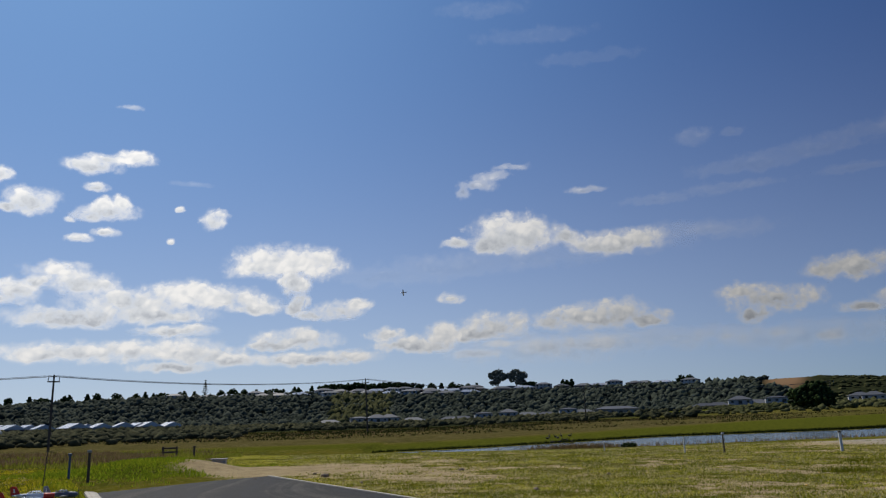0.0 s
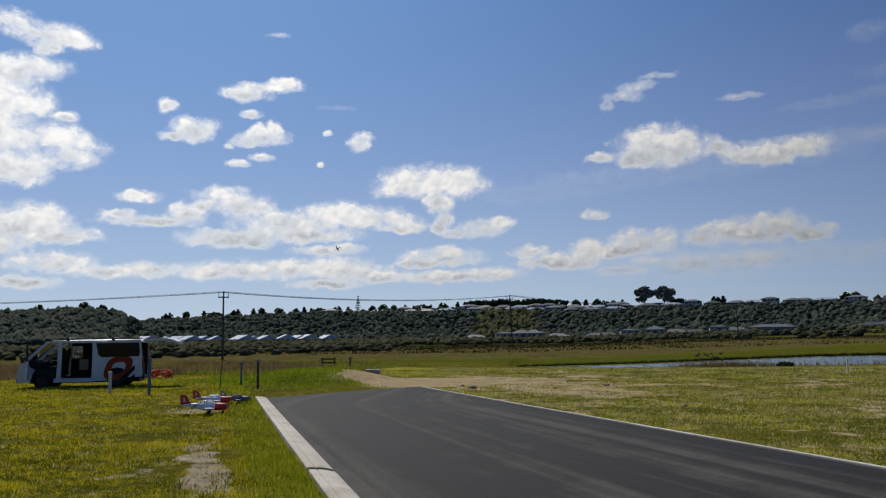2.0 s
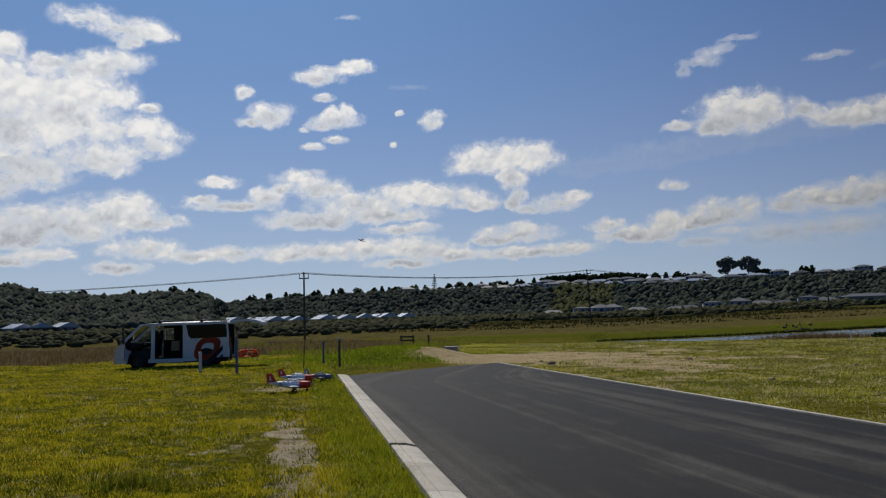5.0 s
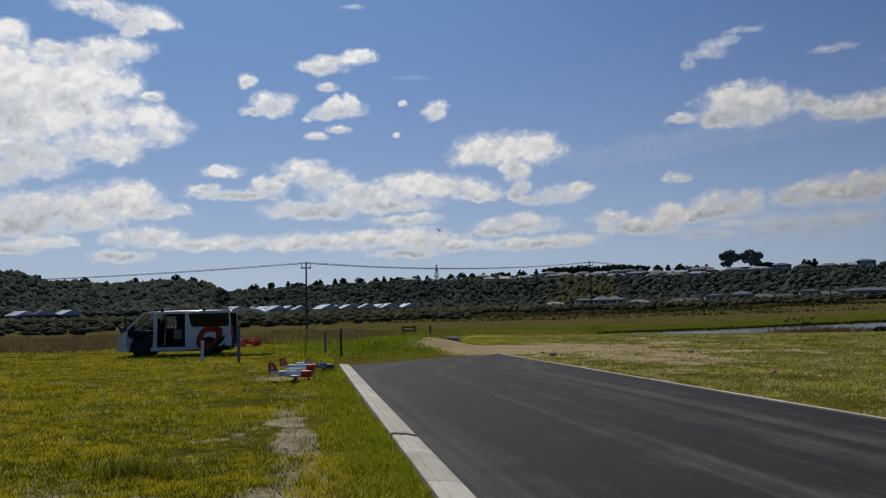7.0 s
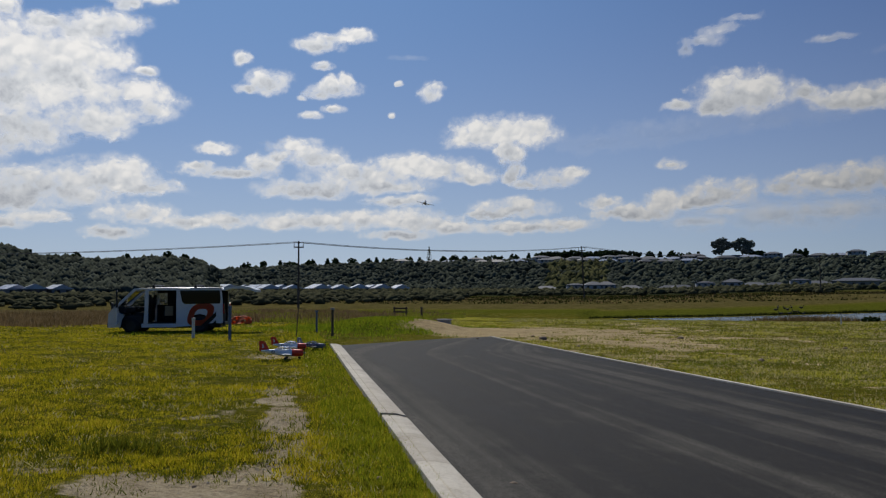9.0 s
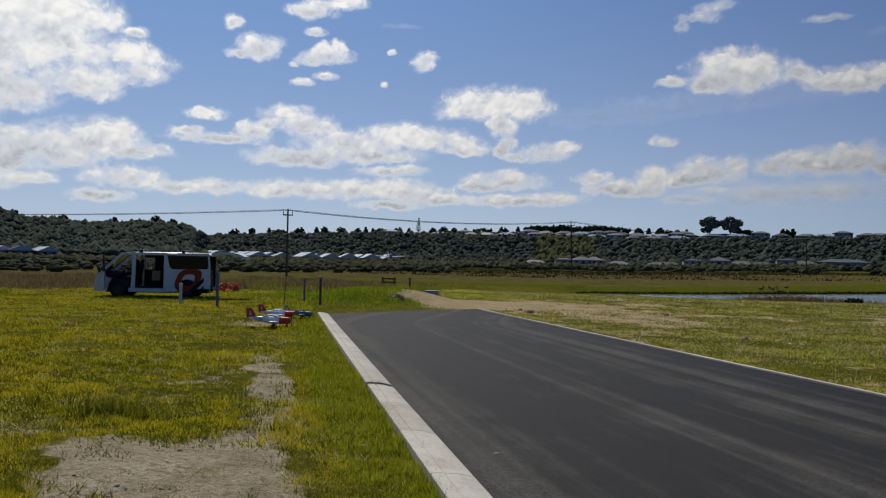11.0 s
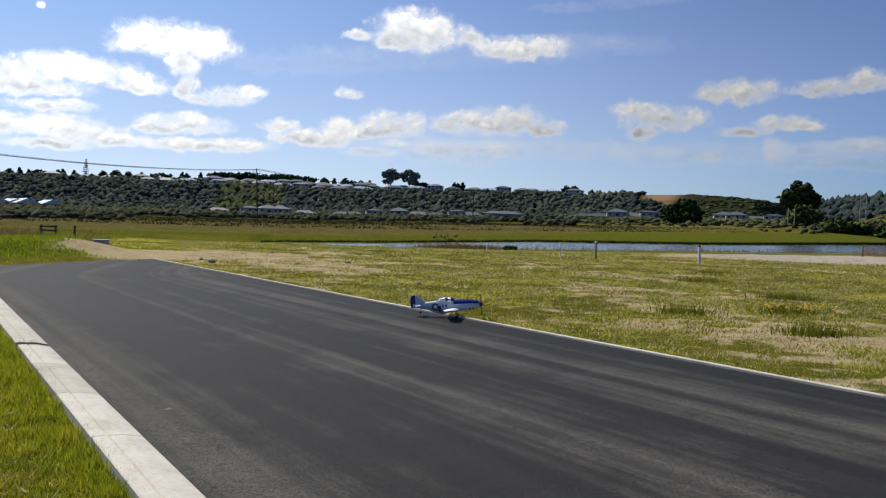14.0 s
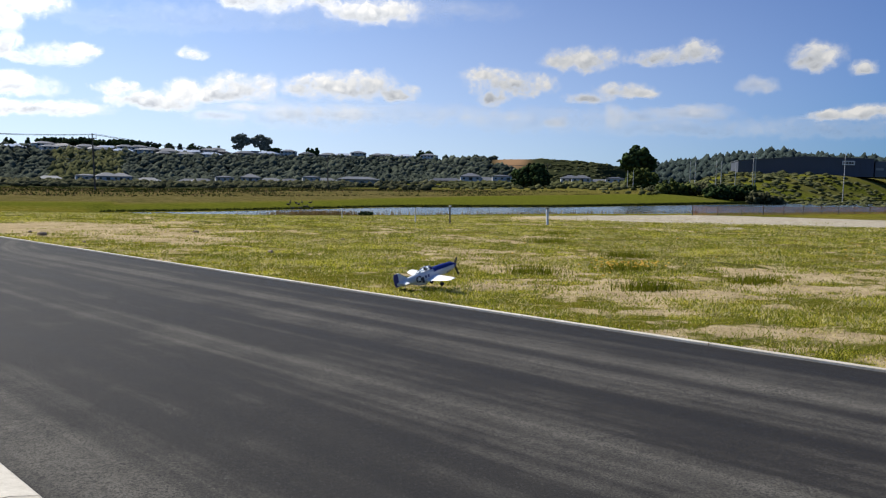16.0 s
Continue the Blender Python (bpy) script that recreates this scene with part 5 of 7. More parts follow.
stake("survey_stake", "thin white stake on the field by the pond", 8.73, 41.03, 0.78, 0.03, M_STAKE_WHITE, 2, 0, square=True)
stake("marker_post", "dark marker post with a white top", 10.6, 40.7, 0.98, 0.045, M_WOOD, 2, 200, M_STAKE_WHITE)
stake("marker_post", "white leaning marker post near the pond", 15.82, 39.59, 0.95, 0.06, M_STAKE_WHITE, 9, 170, M_WOOD, square=True)
stake("survey_stake", "short white stake near the water", 5.44, 47.1, 0.5, 0.03, M_STAKE_WHITE, square=True)
stake("fence_post", "short dark post on the far grass", -22.3, 54.5, 0.8, 0.08, M_WOOD)
hf = thing("timber_barrier", "small dark timber rail barrier on the grass", "barrier", on(-23.9, 54.1, 20, -0.05))
for x in (-0.45, 0.45):
    bm = bmesh.new()
    box(bm, 0.12, 0.12, 0.85, pose(x, 0, 0.42), 0.01)
    part("post", bm, M_WOOD, hf)
for z in (0.45, 0.72):
    bm = bmesh.new()
    box(bm, 1.1, 0.05, 0.12, pose(0, 0.085, z), 0.01)
    part("rail", bm, M_WOOD, hf)

lid = thing("concrete_sump", "grey concrete drain sump on the weedy mound", "drain", on(-13.25, 35.3, 12, -0.04))
bm = bmesh.new()
box(bm, 0.6, 0.45, 0.26, pose(0, 0, 0.1), 0.03)
part("chamber", bm, M_CONC, lid)
bm = bmesh.new()
box(bm, 0.7, 0.52, 0.05, pose(0, 0, 0.25), 0.02)
part("cover", bm, M_CONC, lid, "flat concrete cover")


def stone(x, y, r, seed, mat=M_STONE, label="small earth-brown stone lying on the ground"):
    bm = bmesh.new()
    ball(bm, r, None, 2, (1, 0.8, 0.6))
    for v in bm.verts:
        v.co *= 1 + 0.35 * noise.noise(v.co / r * 1.3 + Vector((seed, 0, 0)))
    ob = part("stone", bm, mat, None, "", True, on(x, y, seed * 40, r * 0.25))
    tagged(ob, label, "stone", "loose stones")


for i, (x, y, r) in enumerate([(-6.61, 27.9, 0.16), (-2.59, 3.92, 0.035), (-2.0, 5.2, 0.03), (-1.75, 6.3, 0.04), (-3.3, 4.9, 0.028), (-2.9, 6.1, 0.03), (-1.1, 6.9, 0.03),
                              (-4.2, 5.3, 0.025), (-3.1, 7.2, 0.04), (-8.9, 27.2, 0.07), (-4.6, 24.2, 0.08), (0.6, 20.5, 0.09), (-1.9, 30.0, 0.12), (3.1, 26.0, 0.08), (-7.4, 29.6, 0.08)]):
    stone(x, y, r, i + 1.0)

# crumpled orange barrier mesh behind the van
om = Nodes("orange_mesh", 0.7)
om.color(om.ramp(om.noise(6, 4), [(0.3, (0.55, 0.09, 0.02)), (0.7, (0.75, 0.2, 0.05))]))
M_ORANGE = om.m
net = thing("orange_barrier_mesh", "crumpled bright orange barrier mesh lying on grass", "barrier mesh", on(-25.3, 35.3, 35))
bm = bmesh.new()
xs = np.linspace(-0.8, 0.8, 16)
rows = [[bm.verts.new((x, y + 0.15 * math.sin(x * 5 + y * 3), 0.05 + 0.42 * max(0, math.sin((y + 0.35) * 4.4)) * (0.55 + 0.45 * math.sin(x * 2.3 + 1)) + 0.1 * noise.noise(Vector((x * 3, y * 5, 2)))))
         for x in xs] for y in np.linspace(-0.4, 0.4, 9)]
for a, b in zip(rows, rows[1:]):
    for i in range(15):
        if (i * 7 + rows.index(a) * 3) % 5:
            bm.faces.new((a[i], a[i + 1], b[i + 1], b[i]))
bmesh.ops.solidify(bm, geom=bm.faces[:], thickness=0.02)
part("mesh_sheet", bm, M_ORANGE, net)

# orange safety fence by the pond
fence = thing("safety_fence", "faded orange mesh safety fence on dark stakes", "fence")
f0, f1 = Vector((38.4, 61.7, 0)), Vector((79, 80.5, 0))
bays = 11
ends = []
for i in range(bays + 1):
    p = f0.lerp(f1, i / bays)
    z = land1(p.x, p.y)
    bm = bmesh.new()
    cone(bm, 0.05, 0.045, 1.05, pose(p.x, p.y, z - 0.1, 2 * math.sin(i * 3), 0, 0), 8)
    part("stake", bm, M_WOOD, fence)
    ends.append(Vector((p.x, p.y, z)))
M_NET = paint("faded_orange_net", (0.62, 0.26, 0.13), 0.8, vary=0.2, scale=3)
for a, b in zip(ends, ends[1:]):
    vs, fs = [], []

    def bar(p, q, w):
        k = len(vs)
        d = Vector((0, 0, w)) if abs((q - p).z) < 0.3 else (b - a).normalized() * w
        vs.extend([p - d, q - d, q + d, p + d])
        fs.append((k, k + 1, k + 2, k + 3))

    for h in np.linspace(0.06, 0.82, 9):
        bar(a + Vector((0, -0.03, h)), b + Vector((0, -0.03, h - 0.02)), 0.013)
    for u in np.linspace(0, 1, 26):
        p = a.lerp(b, u)
        bar(p + Vector((0, -0.03, 0.05)), p + Vector((0, -0.03, 0.82)), 0.03)
    ob = new("mesh_bay", mesh_from("mesh_bay", [v[:] for v in vs], fs, M_NET))
    ob.parent = fence


# ---- power line ----
def power_pole(az, r, el_top, lean=0.0, mat=M_POLE, rad=0.15, label="tall dark timber power pole with a crossarm", arm=0.6):
    p = polar(az, r)
    z = land1(p.x, p.y)
    top = EYE + r * math.tan(radians(el_top))
    ob = thing("power_pole", label, "power pole", pose(p.x, p.y, z - 0.3, 0, lean, -az), "power poles")
    h = top - z + 0.3
    bm = bmesh.new()
    cone(bm, rad, rad * 0.62, h, None, 10)
    part("shaft", bm, mat, ob)
    if arm:
        bm = bmesh.new()
        box(bm, arm * 2, 0.12, 0.14, pose(0, -0.14, h - 0.75), 0.01)
        part("crossarm", bm, mat, ob)
        for x in (-arm * 0.9, 0.0, arm * 0.9):
            bm = bmesh.new()
            cone(bm, 0.05, 0.035, 0.6 if x else 0.3, pose(x, -0.14, h - 0.7), 6)
            part("insulator", bm, M_POLE_PALE, ob)
    return Vector((p.x, p.y, top))


P1 = power_pole(-31.29, 95, 3.62)
P2 = power_pole(-10.29, 132, 3.18, -2.2)
P3 = power_pole(5.44, 187, 2.23, -0.5, label="thin dark power pole on the far bank", arm=0.9)
P0 = polar(-56, 150, EYE + 150 * math.tan(radians(2.35)))
P4 = polar(21.56, 330, EYE + 330 * math.tan(radians(1.95)))
power_pole(21.56, 330, 1.95, arm=1.5, rad=0.13, label="distant power pole behind a round tree")
power_pole(-2.6, 210, 0.68, rad=0.1, arm=0.6, label="slim far power pole among scrub")
for az, top in ((27.31, 1.54), (27.71, 1.55)):
    power_pole(az, 250, top, mat=M_POLE_PALE, rad=0.16, arm=0, label="pale twin pole in front of a tree")
for az, top in ((31.58, 2.39), (31.92, 2.39), (33.31, 2.29), (33.64, 2.29), (34.57, 2.22), (35.69, 2.96), (35.83, 2.96), (41.27, 2.88)):
    power_pole(az, 300, top, 0.6, M_POLE_PALE, 0.17, "pale concrete street pole by the industrial shed", 0)


def wire(a, b, sag, off, r=0.022):
    bm = bmesh.new()
    side = (b - a).cross(Vector((0, 0, 1))).normalized() * off
    pts = [a.lerp(b, u) + side - Vector((0, 0, sag * 4 * u * (1 - u))) for u in np.linspace(0, 1, 15)]
    out, upw = (b - a).cross(Vector((0, 0, 1))).normalized() * r, Vector((0, 0, r))
    loft(bm, [[p + out, p + upw, p - out, p - upw] for p in pts])
    ob = part("overhead_wire", bm, M_WIRE)
    tagged(ob, "thin dark overhead power wire", "power line", "overhead wires")


for off, dz in ((-0.5, -0.1), (0.0, -0.2), (0.5, -0.1)):
    d = Vector((0, 0, dz))
    wire(P0 + d, P1 + d, 0.5, off, 0.02)
    wire(P1 + d, P2 + d, 0.9, off, 0.022)
    wire(P2 + d, P3 + d, 1.2, off, 0.022)
    wire(P3 + d, P4 + d, 1.5, off, 0.03)


# ---- houses ----
M_ROOF_BRIGHT = paint("pale_steel_roof", (0.50, 0.51, 0.53), 0.3, 0.2, vary=0.06, scale=0.3)
M_ROOF_GREY = paint("grey_tile_roof", (0.10, 0.104, 0.112), 0.6, vary=0.15, scale=0.6)
M_ROOF_DARK = paint("dark_roof", (0.06, 0.062, 0.07), 0.6, vary=0.15, scale=0.6)
M_WALL_PALE = paint("pale_plaster", (0.27, 0.265, 0.25), 0.85, vary=0.1, scale=0.5)
M_WALL_BRICK = paint("brown_brick", (0.17, 0.12, 0.095), 0.9, vary=0.15, scale=1.0)
M_WALL_WHITE = paint("white_weatherboard", (0.46, 0.46, 0.45), 0.8, vary=0.08, scale=0.5)


def house(w, d, h, rise, wall_mat, roof_mat, hip=True, storeys=1, label="", seed=0):
    ob = thing("house", label, "house", None, "distant houses")
    bm = bmesh.new()
    box(bm, w, d, h + 1.5, pose(0, 0, h / 2 - 0.75), 0.0)
    part("wall", bm, wall_mat, ob)
    bm = bmesh.new()
    o = 0.5
    k = min(w, d) / 2 * 0.9 if hip else 0.0
    base = [(-w / 2 - o, -d / 2 - o, h), (w / 2 + o, -d / 2 - o, h), (w / 2 + o, d / 2 + o, h), (-w / 2 - o, d / 2 + o, h)]
    ridge = [(-w / 2 - (0 if hip else o) + k, 0, h + rise), (w / 2 + (0 if hip else o) - k, 0, h + rise)] if w >= d or hip else [(0, -d / 2 - o, h + rise), (0, d / 2 + o, h + rise)]
    b = [bm.verts.new(p) for p in base]
    t = [bm.verts.new(p) for p in ridge]
    lo = [bm.verts.new((x, y, z - 0.2)) for x, y, z in base]
    if w >= d or hip:
        faces = [(b[0], b[1], t[1], t[0]), (b[2], b[3], t[0], t[1]), (b[1], b[2], t[1]), (b[3], b[0], t[0])]
    else:
        faces = [(b[0], b[1], t[0]), (b[1], b[2], t[1], t[0]), (b[2], b[3], t[1]), (b[3], b[0], t[0], t[1])]
    for f in faces:
        bm.faces.new(f)
    for i in range(4):
        j = (i + 1) % 4
        bm.faces.new((lo[i], lo[j], b[j], b[i]))
    bm.faces.new(lo[::-1])
    bmesh.ops.recalc_face_normals(bm, faces=bm.faces[:])
    part("roof", bm, roof_mat, ob)
    n = max(2, int(w / 4))
    for s in range(storeys):
        for i in range(n):
            bm = bmesh.new()
            x = -w / 2 + w * (i + 0.5) / n
            tall = (i + s + seed) % 3 == 0
            box(bm, 1.5 if not tall else 2.2, 0.08, 1.1 if not tall else 1.9, pose(x, -d / 2 - 0.02, 1.5 + s * 2.8 - (0.35 if tall else 0)), 0.02)
            part("window", bm, M_PANE, ob)
    bm = bmesh.new()
    box(bm, 1.0, 0.1, 2.0, pose(w / 2 - 1.2, -d / 2 - 0.03, 1.0), 0.02)
    part("door", bm, M_ROOF_DARK, ob)
    return ob


def place_all(builds, spots, seed, sink=0.0):
    """Sets built houses at azimuth, range, turn; the first use moves the original."""
    used = set()
    for i, (az, r, turn) in enumerate(spots):
        k = (i * 7 + seed) % len(builds)
        p = polar(az, r)
        m = pose(p.x, p.y, land1(p.x, p.y) - sink, 0, 0, -az + turn)
        if k in used:
            copy_thing(builds[k], m)
        else:
            builds[k].matrix_basis = m
            used.add(k)


H_BRIGHT = [house(9.5, 13, 2.8, 2.2, M_WALL_PALE, M_ROOF_BRIGHT, False, 1, "low house with a bright sunlit steel roof"),
            house(10.5, 14, 2.9, 2.4, M_WALL_BRICK, M_ROOF_BRIGHT, False, 1, "brick house with a pale gable roof", 1)]
place_all(H_BRIGHT, [(a, r, t + 13) for a, r, t in [(-49.9, 430, 10), (-48.6, 425, -10), (-47.2, 430, 5), (-36.4, 455, 8), (-35.1, 450, -6), (-33.5, 460, 4), (-31.7, 455, -4), (-29.9, 450, 8), (-28.3, 450, 0), (-26.9, 455, -5),
                     (-26.0, 470, 6), (-25.3, 460, 0), (-23.9, 470, 4), (-34.3, 480, 12), (-29.1, 480, -8), (-32.6, 490, 3)]], 0)
M_HOUSE_WALL = paint("shaded_render", (0.24, 0.235, 0.22), 0.85, vary=0.12, scale=0.5)
H_FLAT = [house(17, 11, 2.9, 2.3, M_HOUSE_WALL, M_ROOF_GREY, True, 1, "single-storey house with a grey hip roof"),
          house(13, 11, 5.6, 2.2, M_WALL_WHITE, M_ROOF_GREY, True, 2, "two-storey pale house with a grey hip roof", 1),
          house(15, 10, 2.9, 1.9, M_WALL_BRICK, M_ROOF_DARK, True, 1, "brown brick house with a dark roof", 2),
          house(12, 9, 5.8, 0.9, M_WALL_WHITE, M_ROOF_DARK, True, 2, "white modern two-storey house", 3)]
place_all(H_FLAT, [(-9.6, 520, 8), (-13.05, 540, -5), (-10.9, 530, 4), (-3.4, 540, 10), (-8.74, 525, 0), (-7.0, 545, -8), (-1.9, 550, 6), (-4.3, 560, 2), (-0.1, 545, 0), (1.3, 550, -6), (4.2, 545, 4),
                   (2.7, 560, 8), (15.9, 500, 3), (16.9, 505, -4), (18.2, 500, 5), (14.5, 510, 0), (24.0, 540, 3), (25.3, 545, -3), (26.4, 540, 2), (13.6, 520, 6), (23.2, 550, 4), (5.3, 560, -2)], 1, 0.9)
shed = house(26, 14, 3.2, 1.6, M_WALL_PALE, M_ROOF_GREY, True, 1, "long low hall with a pale grey roof by a paddock")
p = polar(7.6, 485)
shed.matrix_basis = pose(p.x, p.y, land1(p.x, p.y), 0, 0, -4)
far_shed = house(15, 8, 2.6, 0.7, M_WALL_BRICK, M_ROOF_BRIGHT, False, 1, "long low shed with a pale roof before the hill")
p = polar(-44.8, 420)
far_shed.matrix_basis = pose(p.x, p.y, EYE + 420 * math.tan(radians(-0.25)) - 3.0, 0, 0, 44.8)
H_RIDGE = [house(18, 12, 3.0, 2.4, M_WALL_PALE, M_ROOF_GREY, True, 1, "ridge-top house with a grey hip roof"),
           house(15, 12, 3.0, 2.3, M_WALL_BRICK, M_ROOF_DARK, True, 1, "ridge-top house with a dark roof", 1),
           house(16, 12, 5.4, 2.0, M_WALL_WHITE, M_ROOF_GREY, True, 2, "two-storey pale house on the ridge", 2),
           house(20, 11, 2.9, 2.2, M_WALL_WHITE, M_ROOF_BRIGHT, True, 1, "ridge-top house with a light roof", 3)]
spots = []
for row, (a0, a1, r, step) in enumerate(((-23.5, 13.5, 832, 1.25), (-18, 1.5, 806, 1.3), (-13, -2, 783, 1.45))):
    a = a0
    while a < a1:
        spots.append((a + rng.uniform(-0.3, 0.3), r + rng.uniform(-8, 8), rng.uniform(-25, 25)))
        a += step * rng.uniform(0.8, 1.25)
place_all(H_RIDGE, spots, 2)

# industrial shed with a sign board
M_SHED = paint("dark_blue_grey_cladding", (0.055, 0.062, 0.085), 0.6, vary=0.1, scale=0.15)
M_SHED_ROOF = paint("shed_roof", (0.09, 0.095, 0.11), 0.6, vary=0.1, scale=0.15)
c0, c1 = polar(34.7, 505), polar(42.9, 520)
mid, along = (c0 + c1) / 2, (c1 - c0)
zb = land1(mid.x, mid.y) - 0.4
ind = thing("industrial_shed", "large dark blue-grey industrial shed with a shallow roof", "warehouse",
            Matrix.Translation((mid.x, mid.y, zb)) @ Matrix.Rotation(math.atan2(along.y, along.x), 4, "Z"))
Ls = along.length
bm = bmesh.new()
prism(bm, [(-Ls / 2, 0), (Ls / 2, 0), (Ls / 2, 10.4), (0, 11.4), (-Ls / 2, 8.6)], 34, pose(0, 15, 0))
part("wall", bm, M_SHED, ind)
bm = bmesh.new()
prism(bm, [(-Ls / 2 - 0.4, 8.62), (0, 11.42), (Ls / 2 + 0.4, 10.42), (Ls / 2 + 0.4, 10.7), (0, 11.75), (-Ls / 2 - 0.4, 8.95)], 35, pose(0, 15, 0))
part("roof", bm, M_SHED_ROOF, ind)
for i in range(26):
    bm = bmesh.new()
    x = -Ls / 2 + 1.2 + i * (Ls - 2.4) / 25
    box(bm, 0.16, 0.08, 8.2, pose(x, -2.04, 4.2), 0)
    part("cladding_rib", bm, M_SHED, ind)
for x0 in (Ls / 2 + 4,):
    bm = bmesh.new()
    box(bm, 22, 26, 9.2, pose(x0 + 8, 12, 4.6), 0.05)
    part("annex", bm, M_SHED_ROOF, ind, "lower grey annex")
    for i in range(4):
        bm = bmesh.new()
        box(bm, 4.0, 0.1, 1.4, pose(x0 + i * 5 - 0.5, -1.07, 4.6 + (i % 2) * 2.2), 0.02)
        part("window", bm, M_WALL_PALE, ind, "pale strip window")
sp = polar(41.5, 512)
sz = EYE + 512 * math.tan(radians(2.19))
sign = thing("sign_board", "white sign board with dark lettering bars on the shed", "sign", pose(sp.x, sp.y, land1(sp.x, sp.y), 0, 0, -41.5))
hz = sz - land1(sp.x, sp.y)
bm = bmesh.new()
box(bm, 6.6, 0.2, 2.5, pose(0, 0, hz), 0.03)
part("board", bm, M_WALL_WHITE, sign)
for x, w in ((-2.15, 1.1), (-0.8, 1.0), (0.6, 1.1), (2.0, 1.1)):
    bm = bmesh.new()
    box(bm, w, 0.06, 1.05, pose(x, -0.14, hz), 0.01)
    part("lettering_bar", bm, M_BLACK, sign, "dark lettering bar")
bm = bmesh.new()
for x in (-1.8, 1.8):
    box(bm, 0.25, 5.2, 0.25, pose(x, 2.6, hz))
part("bracket", bm, M_BLACK, sign)


# ---- trees ----
LEAFY = clump_shapes(10, 70.0, 1, 0.9)


def crown_mesh(lobes, per, size, seed, mat):
    """A crown: on every lobe many small rough clumps, with gaps."""
    r = np.random.default_rng(seed)
    vs, fs, off = [], [], 0
    for x, y, z, w, h in lobes:
        for i in range(per):
            d = r.normal(0, 1, 3)
            d *= r.random() ** 0.4 / np.linalg.norm(d)
            v, f = LEAFY[r.integers(0, 10)]
            turn = np.array(Euler(r.uniform(0, 6.3, 3)).to_matrix())
            vs.append((v @ turn) * size * r.uniform(0.6, 1.35) * np.array([1, 1, 0.85]) + np.array([x, y, z]) + d * np.array([w, w, h]))
            fs.append(f + off)
            off += len(v)
    return mesh_from("crown", np.concatenate(vs), np.concatenate(fs), mat, True)


def tree(name, label, lobes, per, size, mat, seed, trunk=0.3, m=None, group=""):
    ob = thing(name, label, "tree", m, group)
    top = max(z for _, _, z, _, _ in lobes)
    bm = bmesh.new()
    cone(bm, trunk, trunk * 0.45, top, pose(0, 0, -0.5), 8)
    for x, y, z, w, h in lobes:
        rod(bm, (0, 0, z * 0.45), (x, y, z), trunk * 0.4, 6, trunk * 0.12)
    part("trunk", bm, M_BARK, ob)
    crown = new("crown", crown_mesh(lobes, per, size, seed, mat))
    crown.parent = ob
    return ob


def set_tree(ob, az, r, dz=0.0, turn=0.0):
    p = polar(az, r)
    ob.matrix_basis = pose(p.x, p.y, land1(p.x, p.y) + dz, 0, 0, turn)
    return ob


set_tree(tree("round_tree", "dense round dark green tree standing alone", [(0, 0, 4.2, 4.5, 3.6), (-3.8, 0, 3.2, 3.0, 3.0), (3.6, 0, 3.4, 3.2, 3.2), (0, -2, 2.2, 4.5, 2.2), (1.5, 0, 5.6, 2.6, 2.2)],
              110, 0.75, M_TREE, 3, 0.45), 20.38, 250)
set_tree(tree("tall_pine", "tall dark spreading pine tree", [(0, 0, 13.6, 4.2, 3.4), (-3.4, 0, 11.0, 3.6, 3.0), (3.8, 0, 10.6, 3.8, 3.0), (0.5, 0, 8.5, 5.2, 3.0), (1.0, 0, 5.5, 4.6, 2.6)], 120, 0.95, M_TREE, 5, 0.5), 27.95, 300, -1.5)
set_tree(tree("willow", "bright green bushy willow below a pine", [(0, 0, 4.4, 3.2, 3.0), (-2.6, 0, 3.0, 2.6, 2.6), (3.4, 0, 3.4, 3.0, 2.8), (1, 0, 1.8, 4.6, 1.6)], 90, 0.65, M_WILLOW, 6, 0.3), 28.25, 262, -0.5)
for i, (az, w, h, mt) in enumerate(((30.2, 3.2, 3.0, M_WILLOW), (31.2, 3.4, 2.8, M_WILLOW), (32.4, 3.6, 3.0, M_SCRUB), (33.4, 3.2, 3.2, M_TREE), (34.4, 3.4, 3.2, M_TREE), (35.4, 3.0, 3.9, M_TREE), (36.2, 3.2, 3.0, M_SCRUB), (37.0, 2.4, 2.0, M_SCRUB), (29.4, 2.6, 2.0, M_SCRUB))):
    set_tree(tree("bank_bush", "leafy bush on the far bank", [(0, 0, h * 0.75, w, h * 0.62), (w * 0.7, 0, h * 0.6, w * 0.7, h * 0.5), (-w * 0.6, 0, h * 0.55, w * 0.7, h * 0.45)], 60, 0.6, mt, 20 + i, 0.15, None, "bank bushes"), az, 222 + 3 * (i % 3), -0.3)
# pair of big open trees on the ridge, Norfolk pine, and small ridge trees
set_tree(tree("gum_tree", "large open-crowned gum tree on the ridge", [(0, 0, 17, 6.0, 3.8), (-6, 0, 14, 4.8, 3.6), (6, 0, 13, 4.8, 3.6), (0, 0, 10, 7.5, 3.6), (-3, 0, 6.5, 6, 3.0)], 115, 1.05, M_GUM, 7, 0.6), -0.74, 842, 3.0)
set_tree(tree("gum_tree", "large broad dark tree beside another on the ridge", [(0, 0, 16.5, 6.5, 3.6), (-6.5, 0, 13, 5.2, 3.6), (6.8, 0, 13.5, 5.2, 3.6), (0, 0, 9, 8.5, 3.6), (4, 0, 6.5, 6, 3.0)], 130, 1.05, M_GUM, 8, 0.6), 0.62, 842, 3.0)
np_lobes = [(0, 0, 3 + 1.9 * i, 5.0 * (1 - i / 9.4) + 0.15, 0.35) for i in range(10)]
set_tree(tree("norfolk_pine", "tiered pointed pine on the ridge skyline", np_lobes, 15, 0.62, M_TREE, 9, 0.35), -21.69, 842, 0.0)
